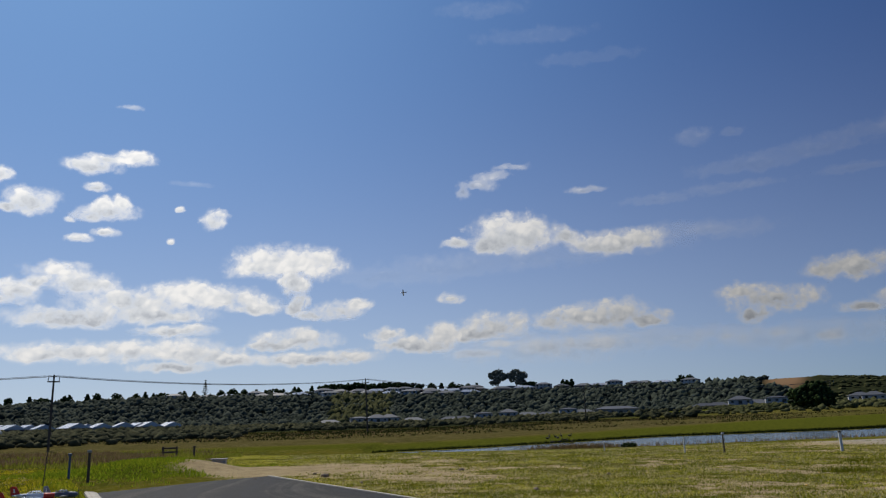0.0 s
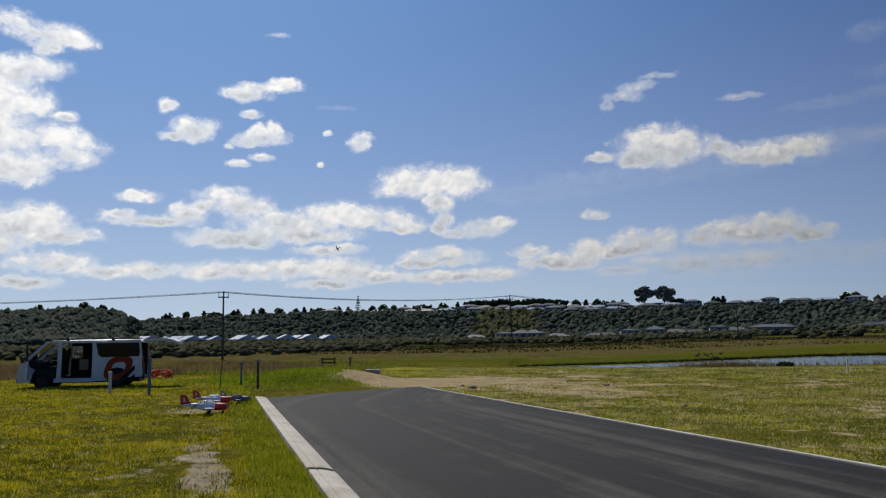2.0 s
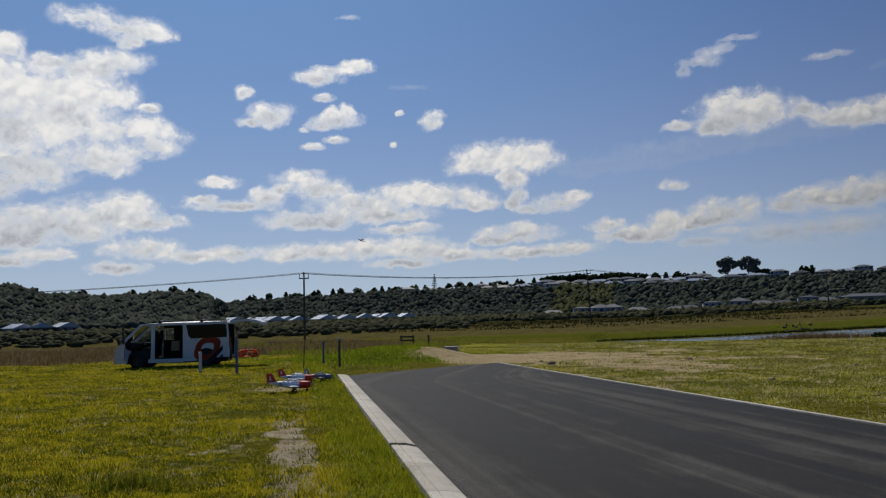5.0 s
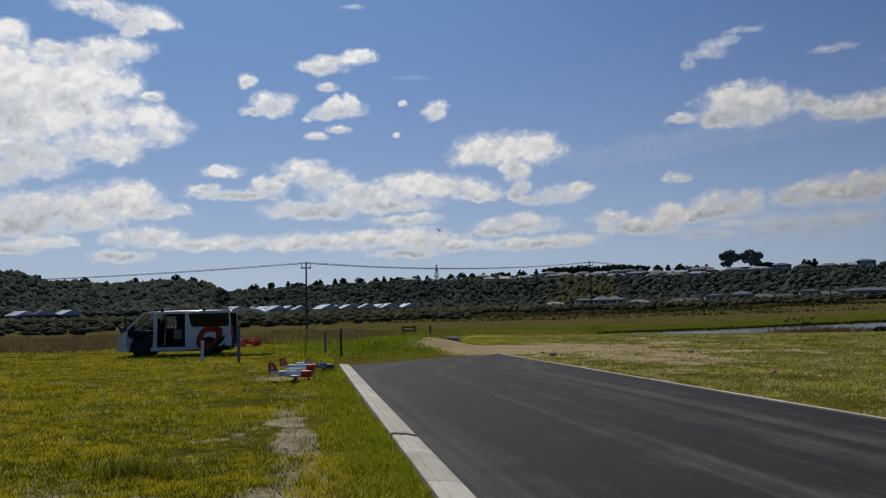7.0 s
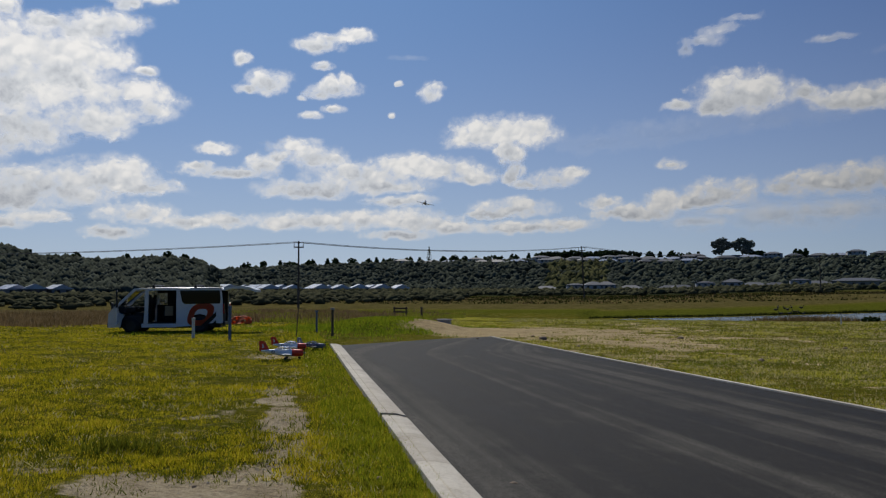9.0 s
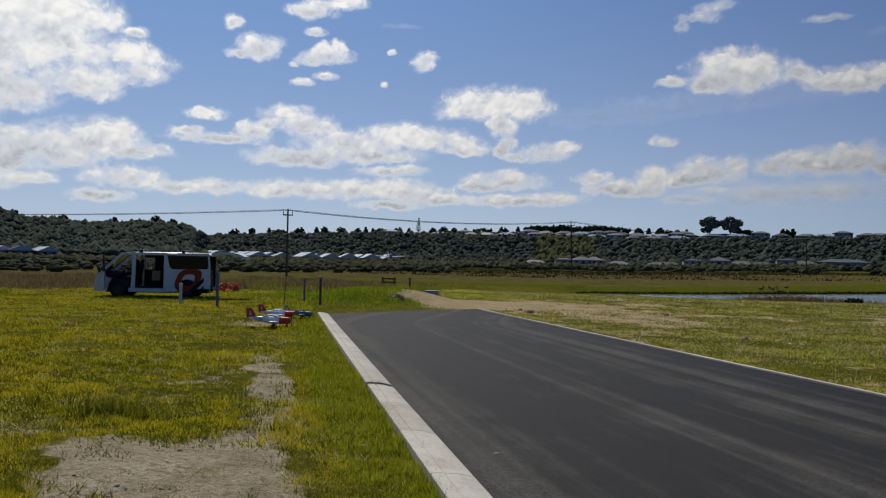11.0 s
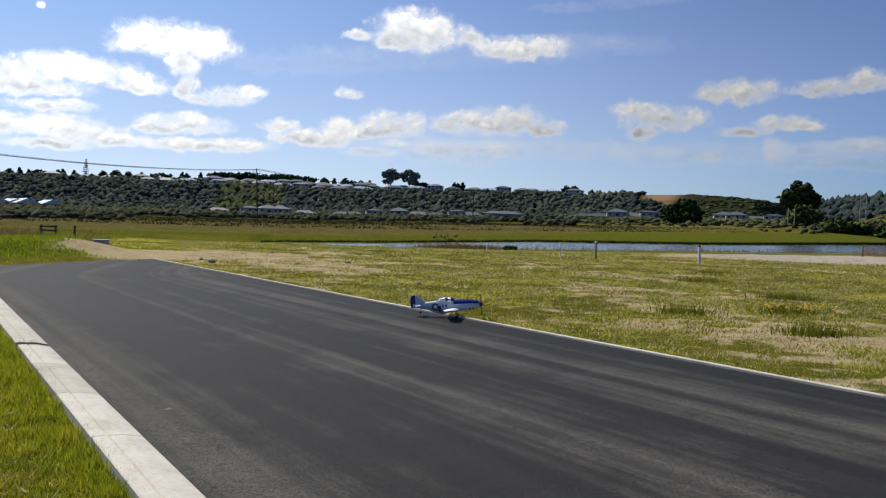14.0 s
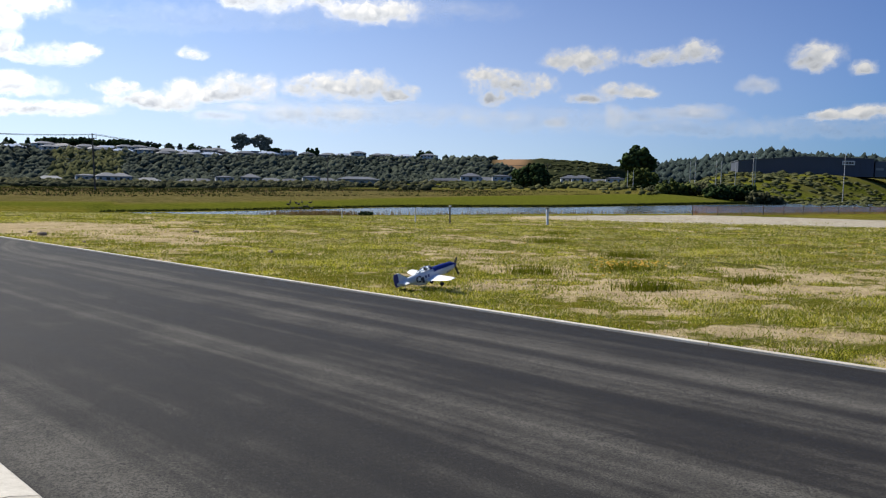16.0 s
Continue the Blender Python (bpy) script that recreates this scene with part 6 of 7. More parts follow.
t_small = [tree("ridge_tree", "small dark rounded tree on the ridge", [(0, 0, 7.0, 4.6, 3.6), (-3.4, 0, 5.0, 3.6, 2.8), (3.6, 0, 4.8, 3.6, 2.8), (0, 0, 3.0, 5.0, 2.0)], 34, 1.25, M_TREE, 11, 0.3, None, "ridge trees"),
           tree("ridge_tree", "broad dark tree on the ridge", [(0, 0, 6.0, 8.0, 3.2), (-7, 0, 5.2, 5.0, 2.8), (7, 0, 5.4, 5.2, 2.8), (0, 0, 3.0, 9.0, 2.0)], 40, 1.35, M_TREE, 12, 0.3, None, "ridge trees"),
           tree("ridge_tree", "pointed dark conifer on the ridge", [(0, 0, 2.6, 4.2, 1.8), (0, 0, 5.2, 3.2, 1.8), (0, 0, 7.8, 2.0, 1.6), (0, 0, 9.8, 0.8, 1.0)], 26, 1.0, M_TREE, 13, 0.25, None, "ridge trees"),
           tree("ridge_tree", "tall loose tree on the skyline", [(0, 0, 8.2, 3.6, 2.8), (-2.4, 0, 5.8, 3.4, 2.4), (2.6, 0, 5.2, 3.6, 2.6), (0, 0, 3.0, 4.0, 2.0)], 32, 1.15, M_TREE, 14, 0.3, None, "ridge trees")]
seen = set()
az_list = [-35.0, -33.8, -32.6, -31.9, -30.4, -29.2, -28.6, -27.4, -26.2, -25.6, -24.5, -23.2, -22.4, -20.6, -19.8, -19.0, -18.2, -16.9, -15.4, -14.3, -13.2, -12.8, -12.3, -11.7, -11.1, -10.5,
           -9.9, -9.3, -8.7, -8.1, -7.5, -6.9, -5.6, -4.9, -4.1, -3.5, -2.9, -2.3, 1.6, 4.1, 4.6, 12.2, 12.8, -40.3, -43.0, -41.7, -46.2, -48.9, -39.2]
for i, az in enumerate(az_list):
    k = 1 if -14 < az < -6.5 else (0, 3, 2, 1, 0, 2, 3)[i % 7]
    r = 846 if az > -36.8 else 624
    p = polar(az, r + rng.uniform(-6, 6))
    m = pose(p.x, p.y, land1(p.x, p.y) + rng.uniform(-1.2, 0.8) + (2.6 if -14 < az < -6.5 else 0.0) - (2.6 if az < -36.8 else 0.0), 0, 0, rng.uniform(0, 360))
    if k in seen:
        copy_thing(t_small[k], m)
    else:
        t_small[k].matrix_basis = m
        seen.add(k)
scatter("shed_scrub", SMALL, hill_places(30.5, 48, 225, 480, 900, 1.3, 0.6, even=320), M_OLIVE, "rough scrub on the slope below the shed", "scrub")
scatter("willow_grove", SMALL, hill_places(-12.9, -8.6, 590, 770, 620, 3.2, 4.2), M_OLIVE, "lighter green willow grove on the hill foot", "trees")
scatter("hedge_row", SMALL, hill_places(-38, -14, 255, 330, 1500, 1.2, 1.0), M_SCRUB, "dark shrub belt before the houses", "shrubs")
isl = tree("dark_shrub", "low dark shrub standing in the pond", [(0, 0, 0.35, 0.75, 0.35), (0.6, 0, 0.25, 0.5, 0.25)], 36, 0.16, M_TREE, 31, 0.05)
isl.matrix_basis = pose(9.67, 66.9, land1(9.67, 66.9) - 0.05)
isl.scale = (0.7, 0.7, 0.6)
M_DUCK = paint("dark_feathers", (0.03, 0.028, 0.026), 0.8, vary=0.3)


def duck(m):
    d = thing("duck", "small dark waterfowl resting on the bank", "bird", m, "waterfowl on the bank")
    bm = bmesh.new()
    loft(bm, [ring_pts(-0.26, 0.2, 0.02, 0.02, 8), ring_pts(-0.12, 0.18, 0.09, 0.09, 8), ring_pts(0.06, 0.17, 0.1, 0.1, 8), ring_pts(0.2, 0.2, 0.04, 0.05, 8)])
    part("body", bm, M_DUCK, d)
    bm = bmesh.new()
    rod(bm, (0.16, 0, 0.2), (0.22, 0, 0.36), 0.03, 6)
    ball(bm, 0.05, pose(0.24, 0, 0.38), 1)
    box(bm, 0.07, 0.03, 0.02, pose(0.31, 0, 0.375))
    part("head", bm, M_DUCK, d)
    bm = bmesh.new()
    rod(bm, (0, 0.03, 0.0), (0, 0.03, 0.12), 0.012, 5)
    part("leg", bm, M_DUCK, d)
    bm = bmesh.new()
    rod(bm, (0, -0.03, 0.0), (0, -0.03, 0.12), 0.012, 5)
    part("leg", bm, M_DUCK, d)
    return d


first = None
for i in range(11):
    az, r = 3.5 + 0.17 * (i - 5) + 0.05 * math.sin(i * 5), 88 + 6 * math.sin(i * 2.3)
    p = polar(az, r)
    m = pose(p.x, p.y, land1(p.x, p.y), 0, 0, i * 77)
    if first is None:
        first = duck(m)
    else:
        copy_thing(first, m)


# ---- grass blades ----
def blade_material(name, stops, glow=0.45):
    k = Nodes(name, 1.0, spec=0.0)
    r = k.n("NewGeometry").outputs["Random Per Island"]
    f = k.math("ADD", k.math("MULTIPLY", r, 0.36), k.math("ADD", k.math("MULTIPLY", k.noise(0.45, 3), 0.36), k.math("MULTIPLY", k.noise(3.2, 4, 0.7), 0.36)))
    c = k.ramp(f, stops)
    k.color(c)
    tr = k.n("BsdfTranslucent", {"Color": c})
    mixer = k.n("MixShader", {0: glow})
    k.t.links.new(k.bsdf.outputs[0], mixer.inputs[1])
    k.t.links.new(tr.outputs[0], mixer.inputs[2])
    k.t.links.new(mixer.outputs[0], k.t.nodes["Material Output"].inputs[0])
    return k.m


def blades(name, x, y, h, w, material, label, category, lean=0.5, seed=1):
    """One triangle a blade, leaning every way."""
    g = np.random.default_rng(seed)
    n = len(x)
    z = land(x, y) - 0.01
    a, b = g.uniform(0, 2 * np.pi, n), g.uniform(0, 2 * np.pi, n)
    l = g.uniform(0.1, 1, n) * lean * h
    base = np.stack([x, y, z], 1)
    side = np.stack([np.cos(a) * w, np.sin(a) * w, np.zeros(n)], 1)
    tip = base + np.stack([np.cos(b) * l, np.sin(b) * l, h], 1)
    v = np.stack([base - side, base + side, tip], 1).reshape(-1, 3)
    f = np.arange(3 * n).reshape(-1, 3)
    return tagged(new(name, mesh_from(name, v, f, material)), label, category, kind="stuff")


def spread(count, az0, az1, r0, r1, seed, power=1.0):
    g = np.random.default_rng(seed)
    az = np.radians(g.uniform(az0, az1, count))
    u = g.uniform(0, 1, count) ** power
    r = r0 * (r1 / r0) ** u
    return r * np.sin(az), r * np.cos(az), r, g


M_LAWN = blade_material("lawn_blades", [(0.26, (0.09, 0.12, 0.009)), (0.40, (0.29, 0.285, 0.010)), (0.54, (0.51, 0.44, 0.018)), (0.72, (0.66, 0.51, 0.05))], 0.5)
M_DARK = blade_material("dark_clumps", [(0.28, (0.045, 0.065, 0.007)), (0.5, (0.15, 0.165, 0.014)), (0.8, (0.30, 0.28, 0.03))], 0.4)
M_VERGE = blade_material("verge_blades", [(0.26, (0.05, 0.085, 0.008)), (0.45, (0.20, 0.245, 0.012)), (0.62, (0.36, 0.37, 0.02)), (0.8, (0.48, 0.43, 0.06))], 0.5)
M_TUFT = blade_material("tuft_blades", [(0.25, (0.10, 0.13, 0.016)), (0.5, (0.22, 0.24, 0.026)), (0.8, (0.38, 0.35, 0.07))])
M_FIELD = blade_material("field_blades", [(0.24, (0.12, 0.145, 0.014)), (0.38, (0.40, 0.40, 0.03)), (0.52, (0.66, 0.595, 0.065)), (0.70, (0.78, 0.67, 0.22))], 0.5)
M_WEED = blade_material("weed_leaves", [(0.3, (0.08, 0.14, 0.010)), (0.55, (0.22, 0.29, 0.018)), (0.8, (0.40, 0.41, 0.03))], 0.5)
M_STRAW = blade_material("dry_grass", [(0.3, (0.10, 0.075, 0.03)), (0.55, (0.23, 0.16, 0.075)), (0.8, (0.36, 0.27, 0.14))], 0.35)

x, y, r, g = spread(560000, -56, 0, 3.0, 46, 11, 1.1)
n, q = road_nq(x, y)
edge = 1.13 + kerb_shift(q)
fine = fbm(x, y, 5.5, 6.0, 3)
keep = (n < edge - 0.02) & (g.uniform(0, 1, len(x)) > 1.6 * (bare(x, y) - 0.18)) & (fine + 0.5 * sm(14, 30, r) + 0.6 * sm(0.3, 0.6, n) > g.uniform(-0.85, 0.15, len(x)))
x, y, r, n, fine, edge = x[keep], y[keep], r[keep], n[keep], fine[keep], edge[keep]
clumpy = fbm(x, y, 1.1, 5.0, 3)
rim = sm(0.30, 0.75, n)
h = (0.016 + 0.02 * g.random(len(x)) + 0.045 * np.clip(clumpy, 0, 1) + 0.035 * np.clip(fine, 0, 1)) * (1 + 0.6 * rim) * (1 + 0.2 * sm(8, 30, r))
wide = 0.0026 + 0.00042 * r
verge = g.uniform(0, 1, len(x)) < rim * 0.9
blades("lawn", x[~verge], y[~verge], h[~verge], wide[~verge], M_LAWN, "yellow-green backlit mown lawn", "grass", 0.8, 3)
blades("verge_grass", x[verge], y[verge], h[verge], wide[verge], M_VERGE, "lush green grass along the kerb", "grass", 0.8, 31)
# sprigs and clods on the worn earth
q, n = g.uniform(3.2, 18, 900), g.uniform(-1.5, 0.5, 900)
cx, cy = n * ROAD_N[0] + q * ROAD_D[0], n * ROAD_N[1] + q * ROAD_D[1]
ok = (bare(cx, cy) > 0.45) & (g.uniform(0, 1, 900) < 0.6)
cx, cy = cx[ok], cy[ok]
k = 18
size = np.repeat(g.uniform(0.3, 1.3, len(cx)) ** 1.5, k)
x, y = np.repeat(cx, k) + g.normal(0, 0.045, len(cx) * k) * size, np.repeat(cy, k) + g.normal(0, 0.035, len(cx) * k) * size
blades("earth_sprigs", x, y, 0.042 * size * g.uniform(0.4, 1.2, len(x)), np.full(len(x), 0.004), M_TUFT, "sparse grass sprigs on worn earth", "grass", 1.3, 32)
q, n = g.uniform(3.2, 16, 1600), g.uniform(-1.5, 0.45, 1600)
cx, cy = n * ROAD_N[0] + q * ROAD_D[0], n * ROAD_N[1] + q * ROAD_D[1]
ok = bare(cx, cy) > 0.5
cz = land(cx, cy)
M_CLOD = paint("earth_clods", (0.34, 0.30, 0.23), 0.95, vary=0.5, scale=3, bump=0.4)
scatter("earth_clods", clump_shapes(6, 15.0, 1, 0.8), [(cx[i], cy[i], cz[i] + 0.003, u, u * 0.6, i) for i in np.where(ok)[0] for u in (0.005 + 0.016 * float(g.random()) ** 3,)], M_CLOD, "small clods and pebbles on worn earth", "clods")
# taller tufts
cx, cy, r, g = spread(900, -54, -4, 3.2, 24, 12)
n, q = road_nq(cx, cy)
ok = (n < 1.05) & (bare(cx, cy) < 0.5)
cx, cy, r = cx[ok], cy[ok], r[ok]
k = 22
x, y = np.repeat(cx, k) + g.normal(0, 0.05, len(cx) * k), np.repeat(cy, k) + g.normal(0, 0.05, len(cx) * k)
size = np.repeat(g.uniform(0.5, 1.5, len(cx)), k)
blades("lawn_tufts", x, y, 0.06 * size * g.uniform(0.5, 1.2, len(x)), 0.004 + 0.0003 * np.repeat(r, k), M_DARK, "coarse darker tufts in the lawn", "grass", 0.9, 4)
q = g.uniform(3.6, 11, 60)
e = 1.11 + kerb_shift(q)
x0, y0 = e * ROAD_N[0] + q * ROAD_D[0], e * ROAD_N[1] + q * ROAD_D[1]
x, y = np.repeat(x0, 30) + g.normal(0, 0.06, 1800), np.repeat(y0, 30) + g.normal(0, 0.06, 1800)
blades("kerb_tufts", x, y, g.uniform(0.05, 0.13, 1800), np.full(1800, 0.0045), M_VERGE, "long grass hanging over the kerb", "grass", 0.8, 5)

x, y, r, g = spread(430000, -20, 56, 7.0, 66, 13, 1.0)
n, q = road_nq(x, y)
near = np.interp(x, NEAR_X, NEAR_Y)
keep = ((n > 8.2) | (q > road_end(n) + 0.6)) & (g.uniform(0, 1, len(x)) > 1.3 * bare(x, y)) & (y < near - 1.5)
x, y, r = x[keep], y[keep], r[keep]
c = fbm(x, y, 0.9, 15.0, 4)
h = (0.014 + 0.02 * g.random(len(x)) + 0.04 * np.clip(c, 0, 1)) * (1 + 0.3 * sm(10, 50, r))
blades("field_grass", x, y, h, 0.003 + 0.00042 * r, M_FIELD, "patchy mown field grass", "grass", 0.8, 6)
cx, cy, r, g = spread(2000, -14, 54, 8.5, 50, 14)
n, q = road_nq(cx, cy)
ok = n > 8.35
cx, cy, r = cx[ok], cy[ok], r[ok]
k = 26
sig = np.repeat(0.07 + 0.004 * r, k)
x, y = np.repeat(cx, k) + g.normal(0, 1, len(cx) * k) * sig * 1.6, np.repeat(cy, k) + g.normal(0, 1, len(cx) * k) * sig
size = np.repeat(g.uniform(0.4, 1.5, len(cx)), k)
blades("field_tufts", x, y, 0.055 * size * g.uniform(0.4, 1.2, len(x)), 0.006 + 0.0004 * np.repeat(r, k), M_TUFT, "ragged green tufts and weeds on sandy ground", "grass", 1.3, 7)
for i, (wx, wy, s) in enumerate(((10.09, 24.92, 0.42), (9.84, 18.82, 0.4), (5.78, 14.95, 0.34), (8.2, 15.6, 0.36), (-5.94, 6.3, 0.2), (12.5, 30, 0.35), (6.9, 12.2, 0.3), (9.6, 13.0, 0.3))):
    kk = 420
    x, y = wx + g.normal(0, s, kk), wy + g.normal(0, s * 0.6, kk)
    blades("weed_clump", x, y, g.uniform(0.06, 0.3, kk) * (0.5 + s), np.full(kk, 0.011), M_DARK, "dark green weed clump on the field", "weeds", 0.8, 40 + i)
# pale dry and deep green clumps that mottle the field
M_PALE = blade_material("bleached_grass", [(0.3, (0.40, 0.34, 0.12)), (0.7, (0.70, 0.6, 0.28))], 0.4)
for name, mat, label, sd in (("bleached_clumps", M_PALE, "bleached straw clumps in the field", 61), ("green_clumps", M_TUFT, "low green clumps in the field", 62)):
    cx, cy, r, g = spread(5200, -16, 54, 9, 62, sd, 0.8)
    n, q = road_nq(cx, cy)
    ok = ((n > 8.4) | (q > road_end(n) + 1.5)) & (cy < np.interp(cx, NEAR_X, NEAR_Y) - 3) & (bare(cx, cy) < 0.75)
    cx, cy, r = cx[ok], cy[ok], r[ok]
    k = 14
    sig = np.repeat(0.05 + 0.0035 * r, k)
    x, y = np.repeat(cx, k) + g.normal(0, 1, len(cx) * k) * sig * 1.8, np.repeat(cy, k) + g.normal(0, 1, len(cx) * k) * sig
    size = np.repeat(g.uniform(0.5, 1.5, len(cx)), k)
    blades(name, x, y, 0.05 * size * g.uniform(0.5, 1.2, len(x)) * (1 + 0.012 * np.repeat(r, k)), 0.006 + 0.0006 * np.repeat(r, k), mat, label, "grass", 1.4, sd)
for name, mat, label, sd in (("bleached_lawn_clumps", M_PALE, "bleached straw clumps in the lawn", 63), ("green_lawn_clumps", M_DARK, "coarse low dark green clumps in the lawn", 64)):
    cx, cy, r, g = spread(900 if mat is M_PALE else 3400, -55, -4, 4, 44, sd, 0.85)
    n, q = road_nq(cx, cy)
    ok = (n < 0.9) & (bare(cx, cy) < 0.8)
    cx, cy, r = cx[ok], cy[ok], r[ok]
    k = 16
    sig = np.repeat(0.04 + 0.0035 * r, k)
    x, y = np.repeat(cx, k) + g.normal(0, 1, len(cx) * k) * sig * 1.8, np.repeat(cy, k) + g.normal(0, 1, len(cx) * k) * sig
    size = np.repeat(g.uniform(0.5, 1.5, len(cx)), k)
    blades(name, x, y, 0.055 * size * g.uniform(0.5, 1.2, len(x)) * (1 + 0.01 * np.repeat(r, k)), 0.004 + 0.0005 * np.repeat(r, k), mat, label, "grass", 1.4, sd)
# yellow flowers
M_FLOWER = paint("yellow_petals", (0.75, 0.42, 0.02), 0.6, vary=0.1)
pl = [(8.2 + g.normal(0, 0.42), 15.6 + g.normal(0, 0.22)) for i in range(70)] + [(g.uniform(6, 22), g.uniform(13, 34)) for i in range(70)]
scatter("yellow_flowers", SMALL, [(a, b, land1(a, b) + g.uniform(0.08, 0.2), 0.028, 0.016, 0) for a, b in pl], M_FLOWER, "small yellow flower heads among weeds", "flowers")
# weedy mound
g = np.random.default_rng(21)
m = 110000
x, y = g.uniform(-26, -6, m), g.uniform(24.5, 41, m)
w = np.exp(-(((x + 15.5 + 0.3 * (y - 33)) / 5.0) ** 2 + ((y - 33) / 4.6) ** 2) ** 2)
n, q = road_nq(x, y)
keep = (w + 0.3 * fbm(x, y, 0.6, 61.0, 3) > g.uniform(0.1, 0.9, m)) & ((q > road_end(n) + 0.5) | (n < 1.0)) & (bare(x, y) < 0.6)
x, y = x[keep], y[keep]
blades("mound_weeds", x, y, g.uniform(0.04, 0.16, len(x)), np.full(len(x), 0.022), M_WEED, "bright green weeds on the mound", "weeds", 0.9, 8)
# dry tall grass beyond the lawn
m = 70000
az, rr = np.radians(g.uniform(-58, -19, m)), g.uniform(43, 72, m)
x, y = rr * np.sin(az), rr * np.cos(az)
patchy = fbm(x, y, 0.25, 33.0, 3)
keep = (x < -19) & (rr > 45 + 2 * np.sin(az * 40)) & (g.uniform(-0.6, 0.5, m) < patchy + 0.35)
x, y, patchy = x[keep], y[keep], patchy[keep]
tall = g.uniform(0.12, 0.45, len(x)) * (0.8 + 0.7 * np.clip(patchy, -0.5, 1))
pick = (np.degrees(np.arctan2(x, y)) < -37) | (patchy > 0.25)
blades("dry_grass", x[pick], y[pick], tall[pick], np.full(pick.sum(), 0.035), M_STRAW, "tall dry brown grass beyond the lawn", "grass", 0.6, 9)
blades("rough_grass", x[~pick], y[~pick], tall[~pick], np.full((~pick).sum(), 0.035), M_TUFT, "rough olive grass beyond the lawn", "grass", 0.6, 10)
# sedge along both shores
M_SEDGE = blade_material("dark_sedge", [(0.3, (0.012, 0.02, 0.006)), (0.8, (0.06, 0.075, 0.02))], 0.2)
x = g.uniform(-12, 330, 38000)
y = np.interp(x, FAR_X, FAR_Y) + 0.3 + np.abs(g.normal(0, 0.5, len(x)))
blades("far_sedge", x, y, g.uniform(0.08, 0.32, len(x)) * (1 + x / 130), 0.04 * (1 + x / 100), M_SEDGE, "dark sedge fringe at the far shore", "sedge", 0.5, 12)
x = np.concatenate([g.normal(5.4, 1.9, 1800), g.uniform(10, 60, 900)])
y = np.interp(x, NEAR_X, NEAR_Y) + g.normal(0.2, 0.4, len(x))
blades("reeds", x, y, g.uniform(0.15, 0.55, len(x)), np.full(len(x), 0.03), M_STRAW, "brown reeds at the near shore", "reeds", 0.5, 13)
m = 60000
az, rr = np.radians(g.uniform(-45, 26, m)), g.uniform(90, 190, m)
x, y = rr * np.sin(az), rr * np.cos(az)
s = (y - np.interp(x, FAR_X, FAR_Y)) * 0.9
keep = (s > 26) & (s < 95) & (fbm(x, y, 0.12, 71.0, 3) > g.uniform(-0.7, 0.4, m))
x, y = x[keep], y[keep]
half = g.random(len(x)) < 0.35
blades("berm_straw", x[half], y[half], g.uniform(0.06, 0.22, half.sum()), np.full(half.sum(), 0.12), M_STRAW, "dry straw tufts on the berm", "grass", 0.9, 14)
blades("berm_grass", x[~half], y[~half], g.uniform(0.08, 0.3, (~half).sum()), np.full((~half).sum(), 0.12), M_SEDGE, "olive rough grass on the berm", "grass", 0.9, 15)


# ---- what moves ----
def heading(az, pitch=0.0, bank=0.0):
    """Turn of a plane whose nose points to an azimuth: pitch up, bank to its right, in degrees."""
    return Matrix.Rotation(radians(90 - az), 4, "Z") @ Matrix.Rotation(radians(-pitch), 4, "Y") @ Matrix.Rotation(radians(bank), 4, "X")


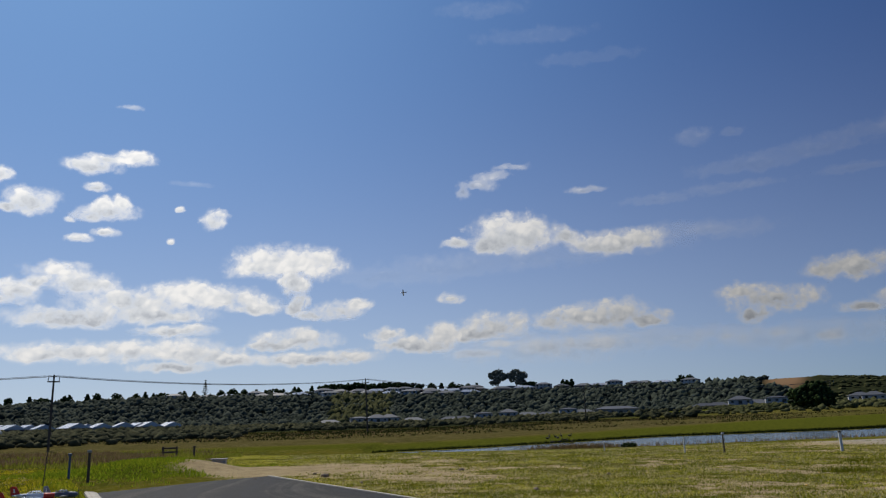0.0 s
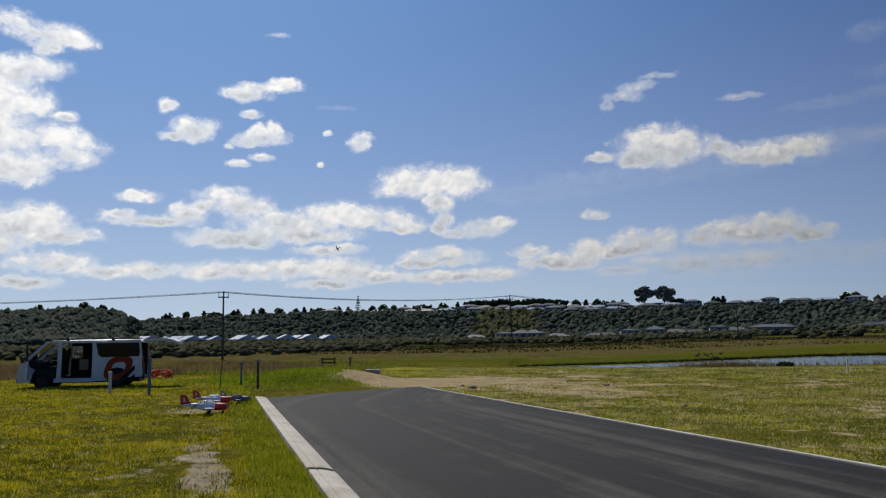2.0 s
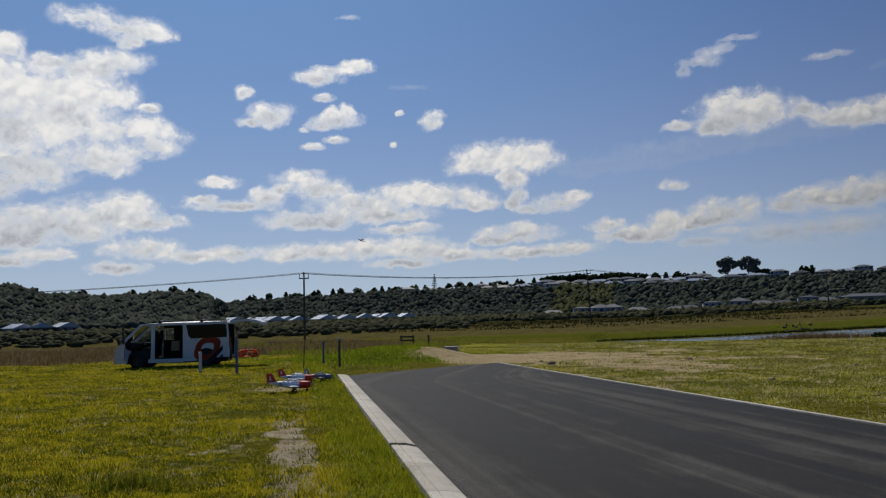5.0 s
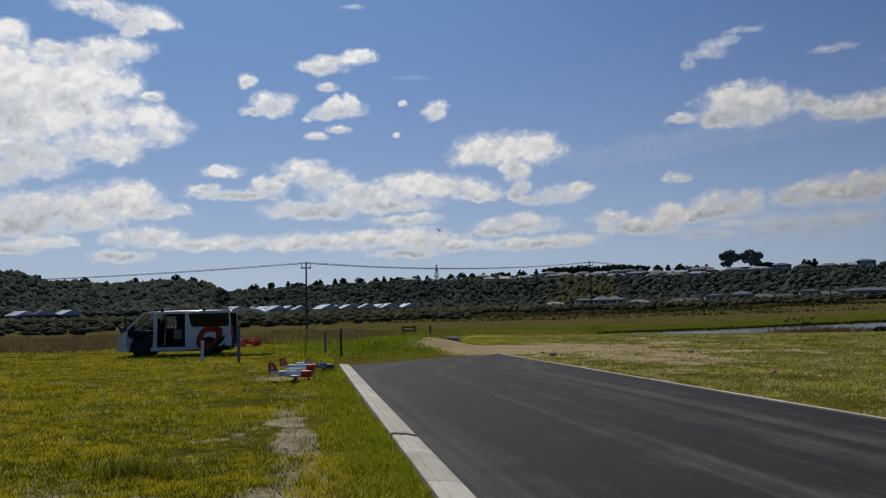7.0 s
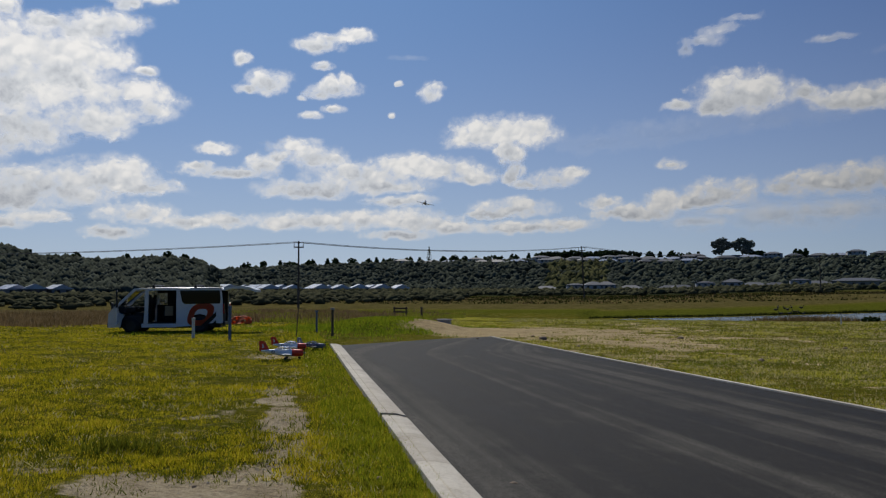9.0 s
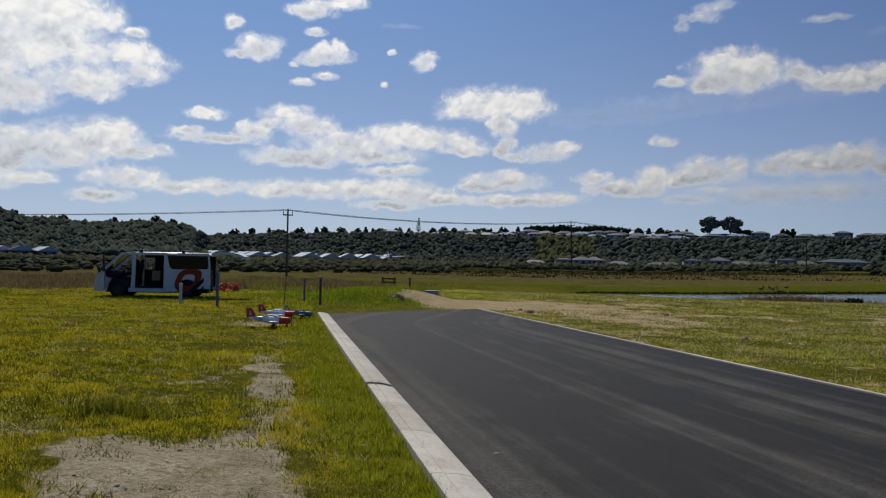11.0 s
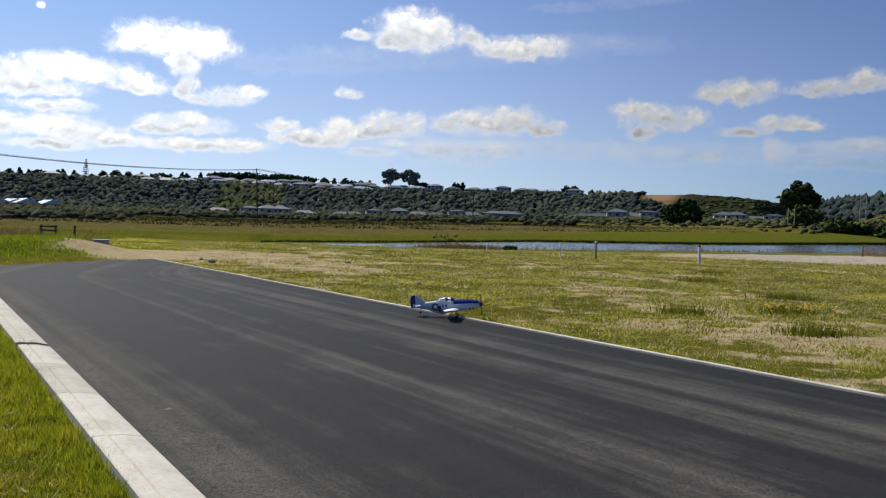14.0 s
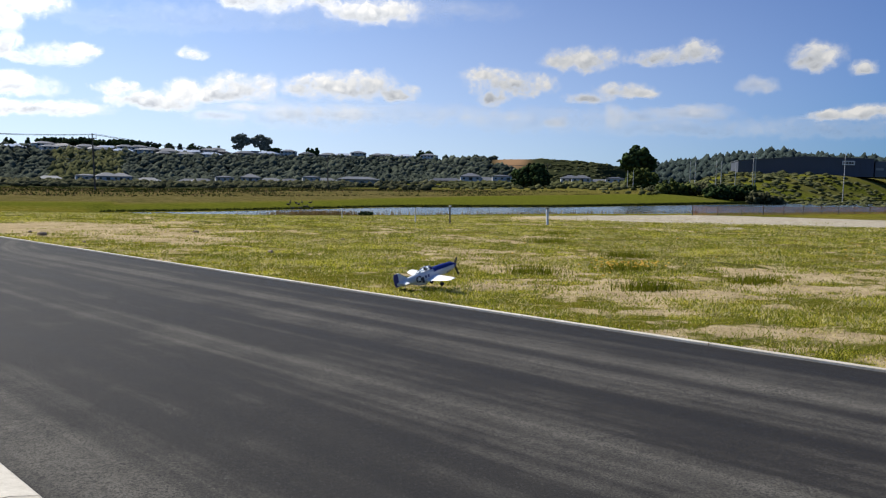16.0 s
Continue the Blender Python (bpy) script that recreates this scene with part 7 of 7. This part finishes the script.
# seconds, azimuth and elevation from the eye, distance, heading, pitch, bank
FLIGHT = [
    (0.0, -7.56, 9.41, 150.00, -90, -3, 70),
    (0.5, -12.06, 9.07, 152.00, -86, -4, 65),
    (1.0, -16.19, 8.43, 156.00, -80, -5, 60),
    (1.5, -19.96, 7.72, 162.00, -77, -8, 60),
    (2.0, -23.18, 6.75, 168.00, -85, -15, 55),
    (2.5, -25.72, 5.70, 170.00, -126, -26, 45),
    (3.0, -27.41, 4.76, 165.00, -187, -15, 30),
    (3.5, -28.25, 4.29, 150.00, -203, -6, 15),
    (4.0, -28.43, 4.52, 132.00, -208, -1, -18),
    (4.2, -28.29, 4.83, 126.00, -226, 5, -18),
    (6.3, -24.25, 6.84, 108.00, -231, 3, -20),
    (6.6, -22.98, 6.56, 104.00, -227, -14, -50),
    (7.0, -21.49, 5.83, 97.00, -215, -14, -20),
    (7.5, -20.35, 5.00, 86.00, -206, -10, 5),
    (8.0, -20.14, 4.80, 76.00, -199, -3, 15),
    (8.5, -20.67, 5.58, 66.00, -195, -0, 8),
    (9.0, -21.97, 6.46, 56.50, -198, -2, -14),
    (9.2, -22.53, 6.43, 53.00, -200, -15, -14),
    (11.3, -23.12, -0.71, 31.00, -217, 4, 4),
    (11.5, -22.46, -1.46, 27.50, -222, 5, 8),
    (11.7, -21.84, -2.46, 24.00, -228, 6, 6),
    (11.9, -21.14, -3.29, 21.00, -234, 6, -2),
    (12.1, -19.85, -3.93, 19.00, -239, 4, 2),
    (12.3, -18.75, -4.40, 17.80, -245, 6, -5),
    (12.5, -17.05, -4.86, 17.00, -253, 8, -15),
    (12.7, -14.61, -5.09, 16.40, -256, 4, -28),
    (12.9, -12.42, -5.14, 15.70, -258, 2, -30),
    (13.0, -11.61, -5.67, 15.27, -261, 0, -5),
    (13.1, -9.89, -5.78, 14.98, -263, -2, 4),
    (13.3, -6.77, -6.11, 14.08, -264, 4, 0),
    (13.5, -3.63, -6.32, 13.58, -263, 10, 0),
    (13.7, -0.87, -6.45, 13.28, -266, 10, 0),
    (13.9, 2.43, -6.45, 13.28, -265, 8, 0),
    (14.2, 6.45, -6.57, 13.39, -262, 1, 0),
    (14.50, 9.85, -6.65, 12.90, -276, 6, 0),
    (14.75, 11.30, -6.52, 12.95, -282, 10, 0),
    (15.00, 12.43, -6.52, 13.00, -288, 15, 0),
    (15.20, 12.90, -6.52, 13.05, -290, 16, 0),
    (15.50, 13.00, -6.44, 13.05, -290, 16, 0),
    (16.00, 13.24, -6.50, 13.05, -290, 16, 0),
]


def motions():
    rows = []
    for t, az, el, d, hd, pt, bk in FLIGHT:
        a, e = radians(az), radians(el)
        p = Vector((d * math.cos(e) * math.sin(a), d * math.cos(e) * math.cos(a), EYE + d * math.sin(e)))
        rows.append((t, Matrix.Translation(p) @ heading(hd, pt, bk)))
    walk(FIGHTER, rows)
    spin, turn = [], 0.0
    for i in range(161):
        t = i * 0.1
        spin.append((t, pose(0.63, 0, 0.012, turn, 0, 0)))
        turn += 80.0 * (1 - sm(13.6, 14.9, t))
    walk(FIGHTER_PROP, spin)


motions()
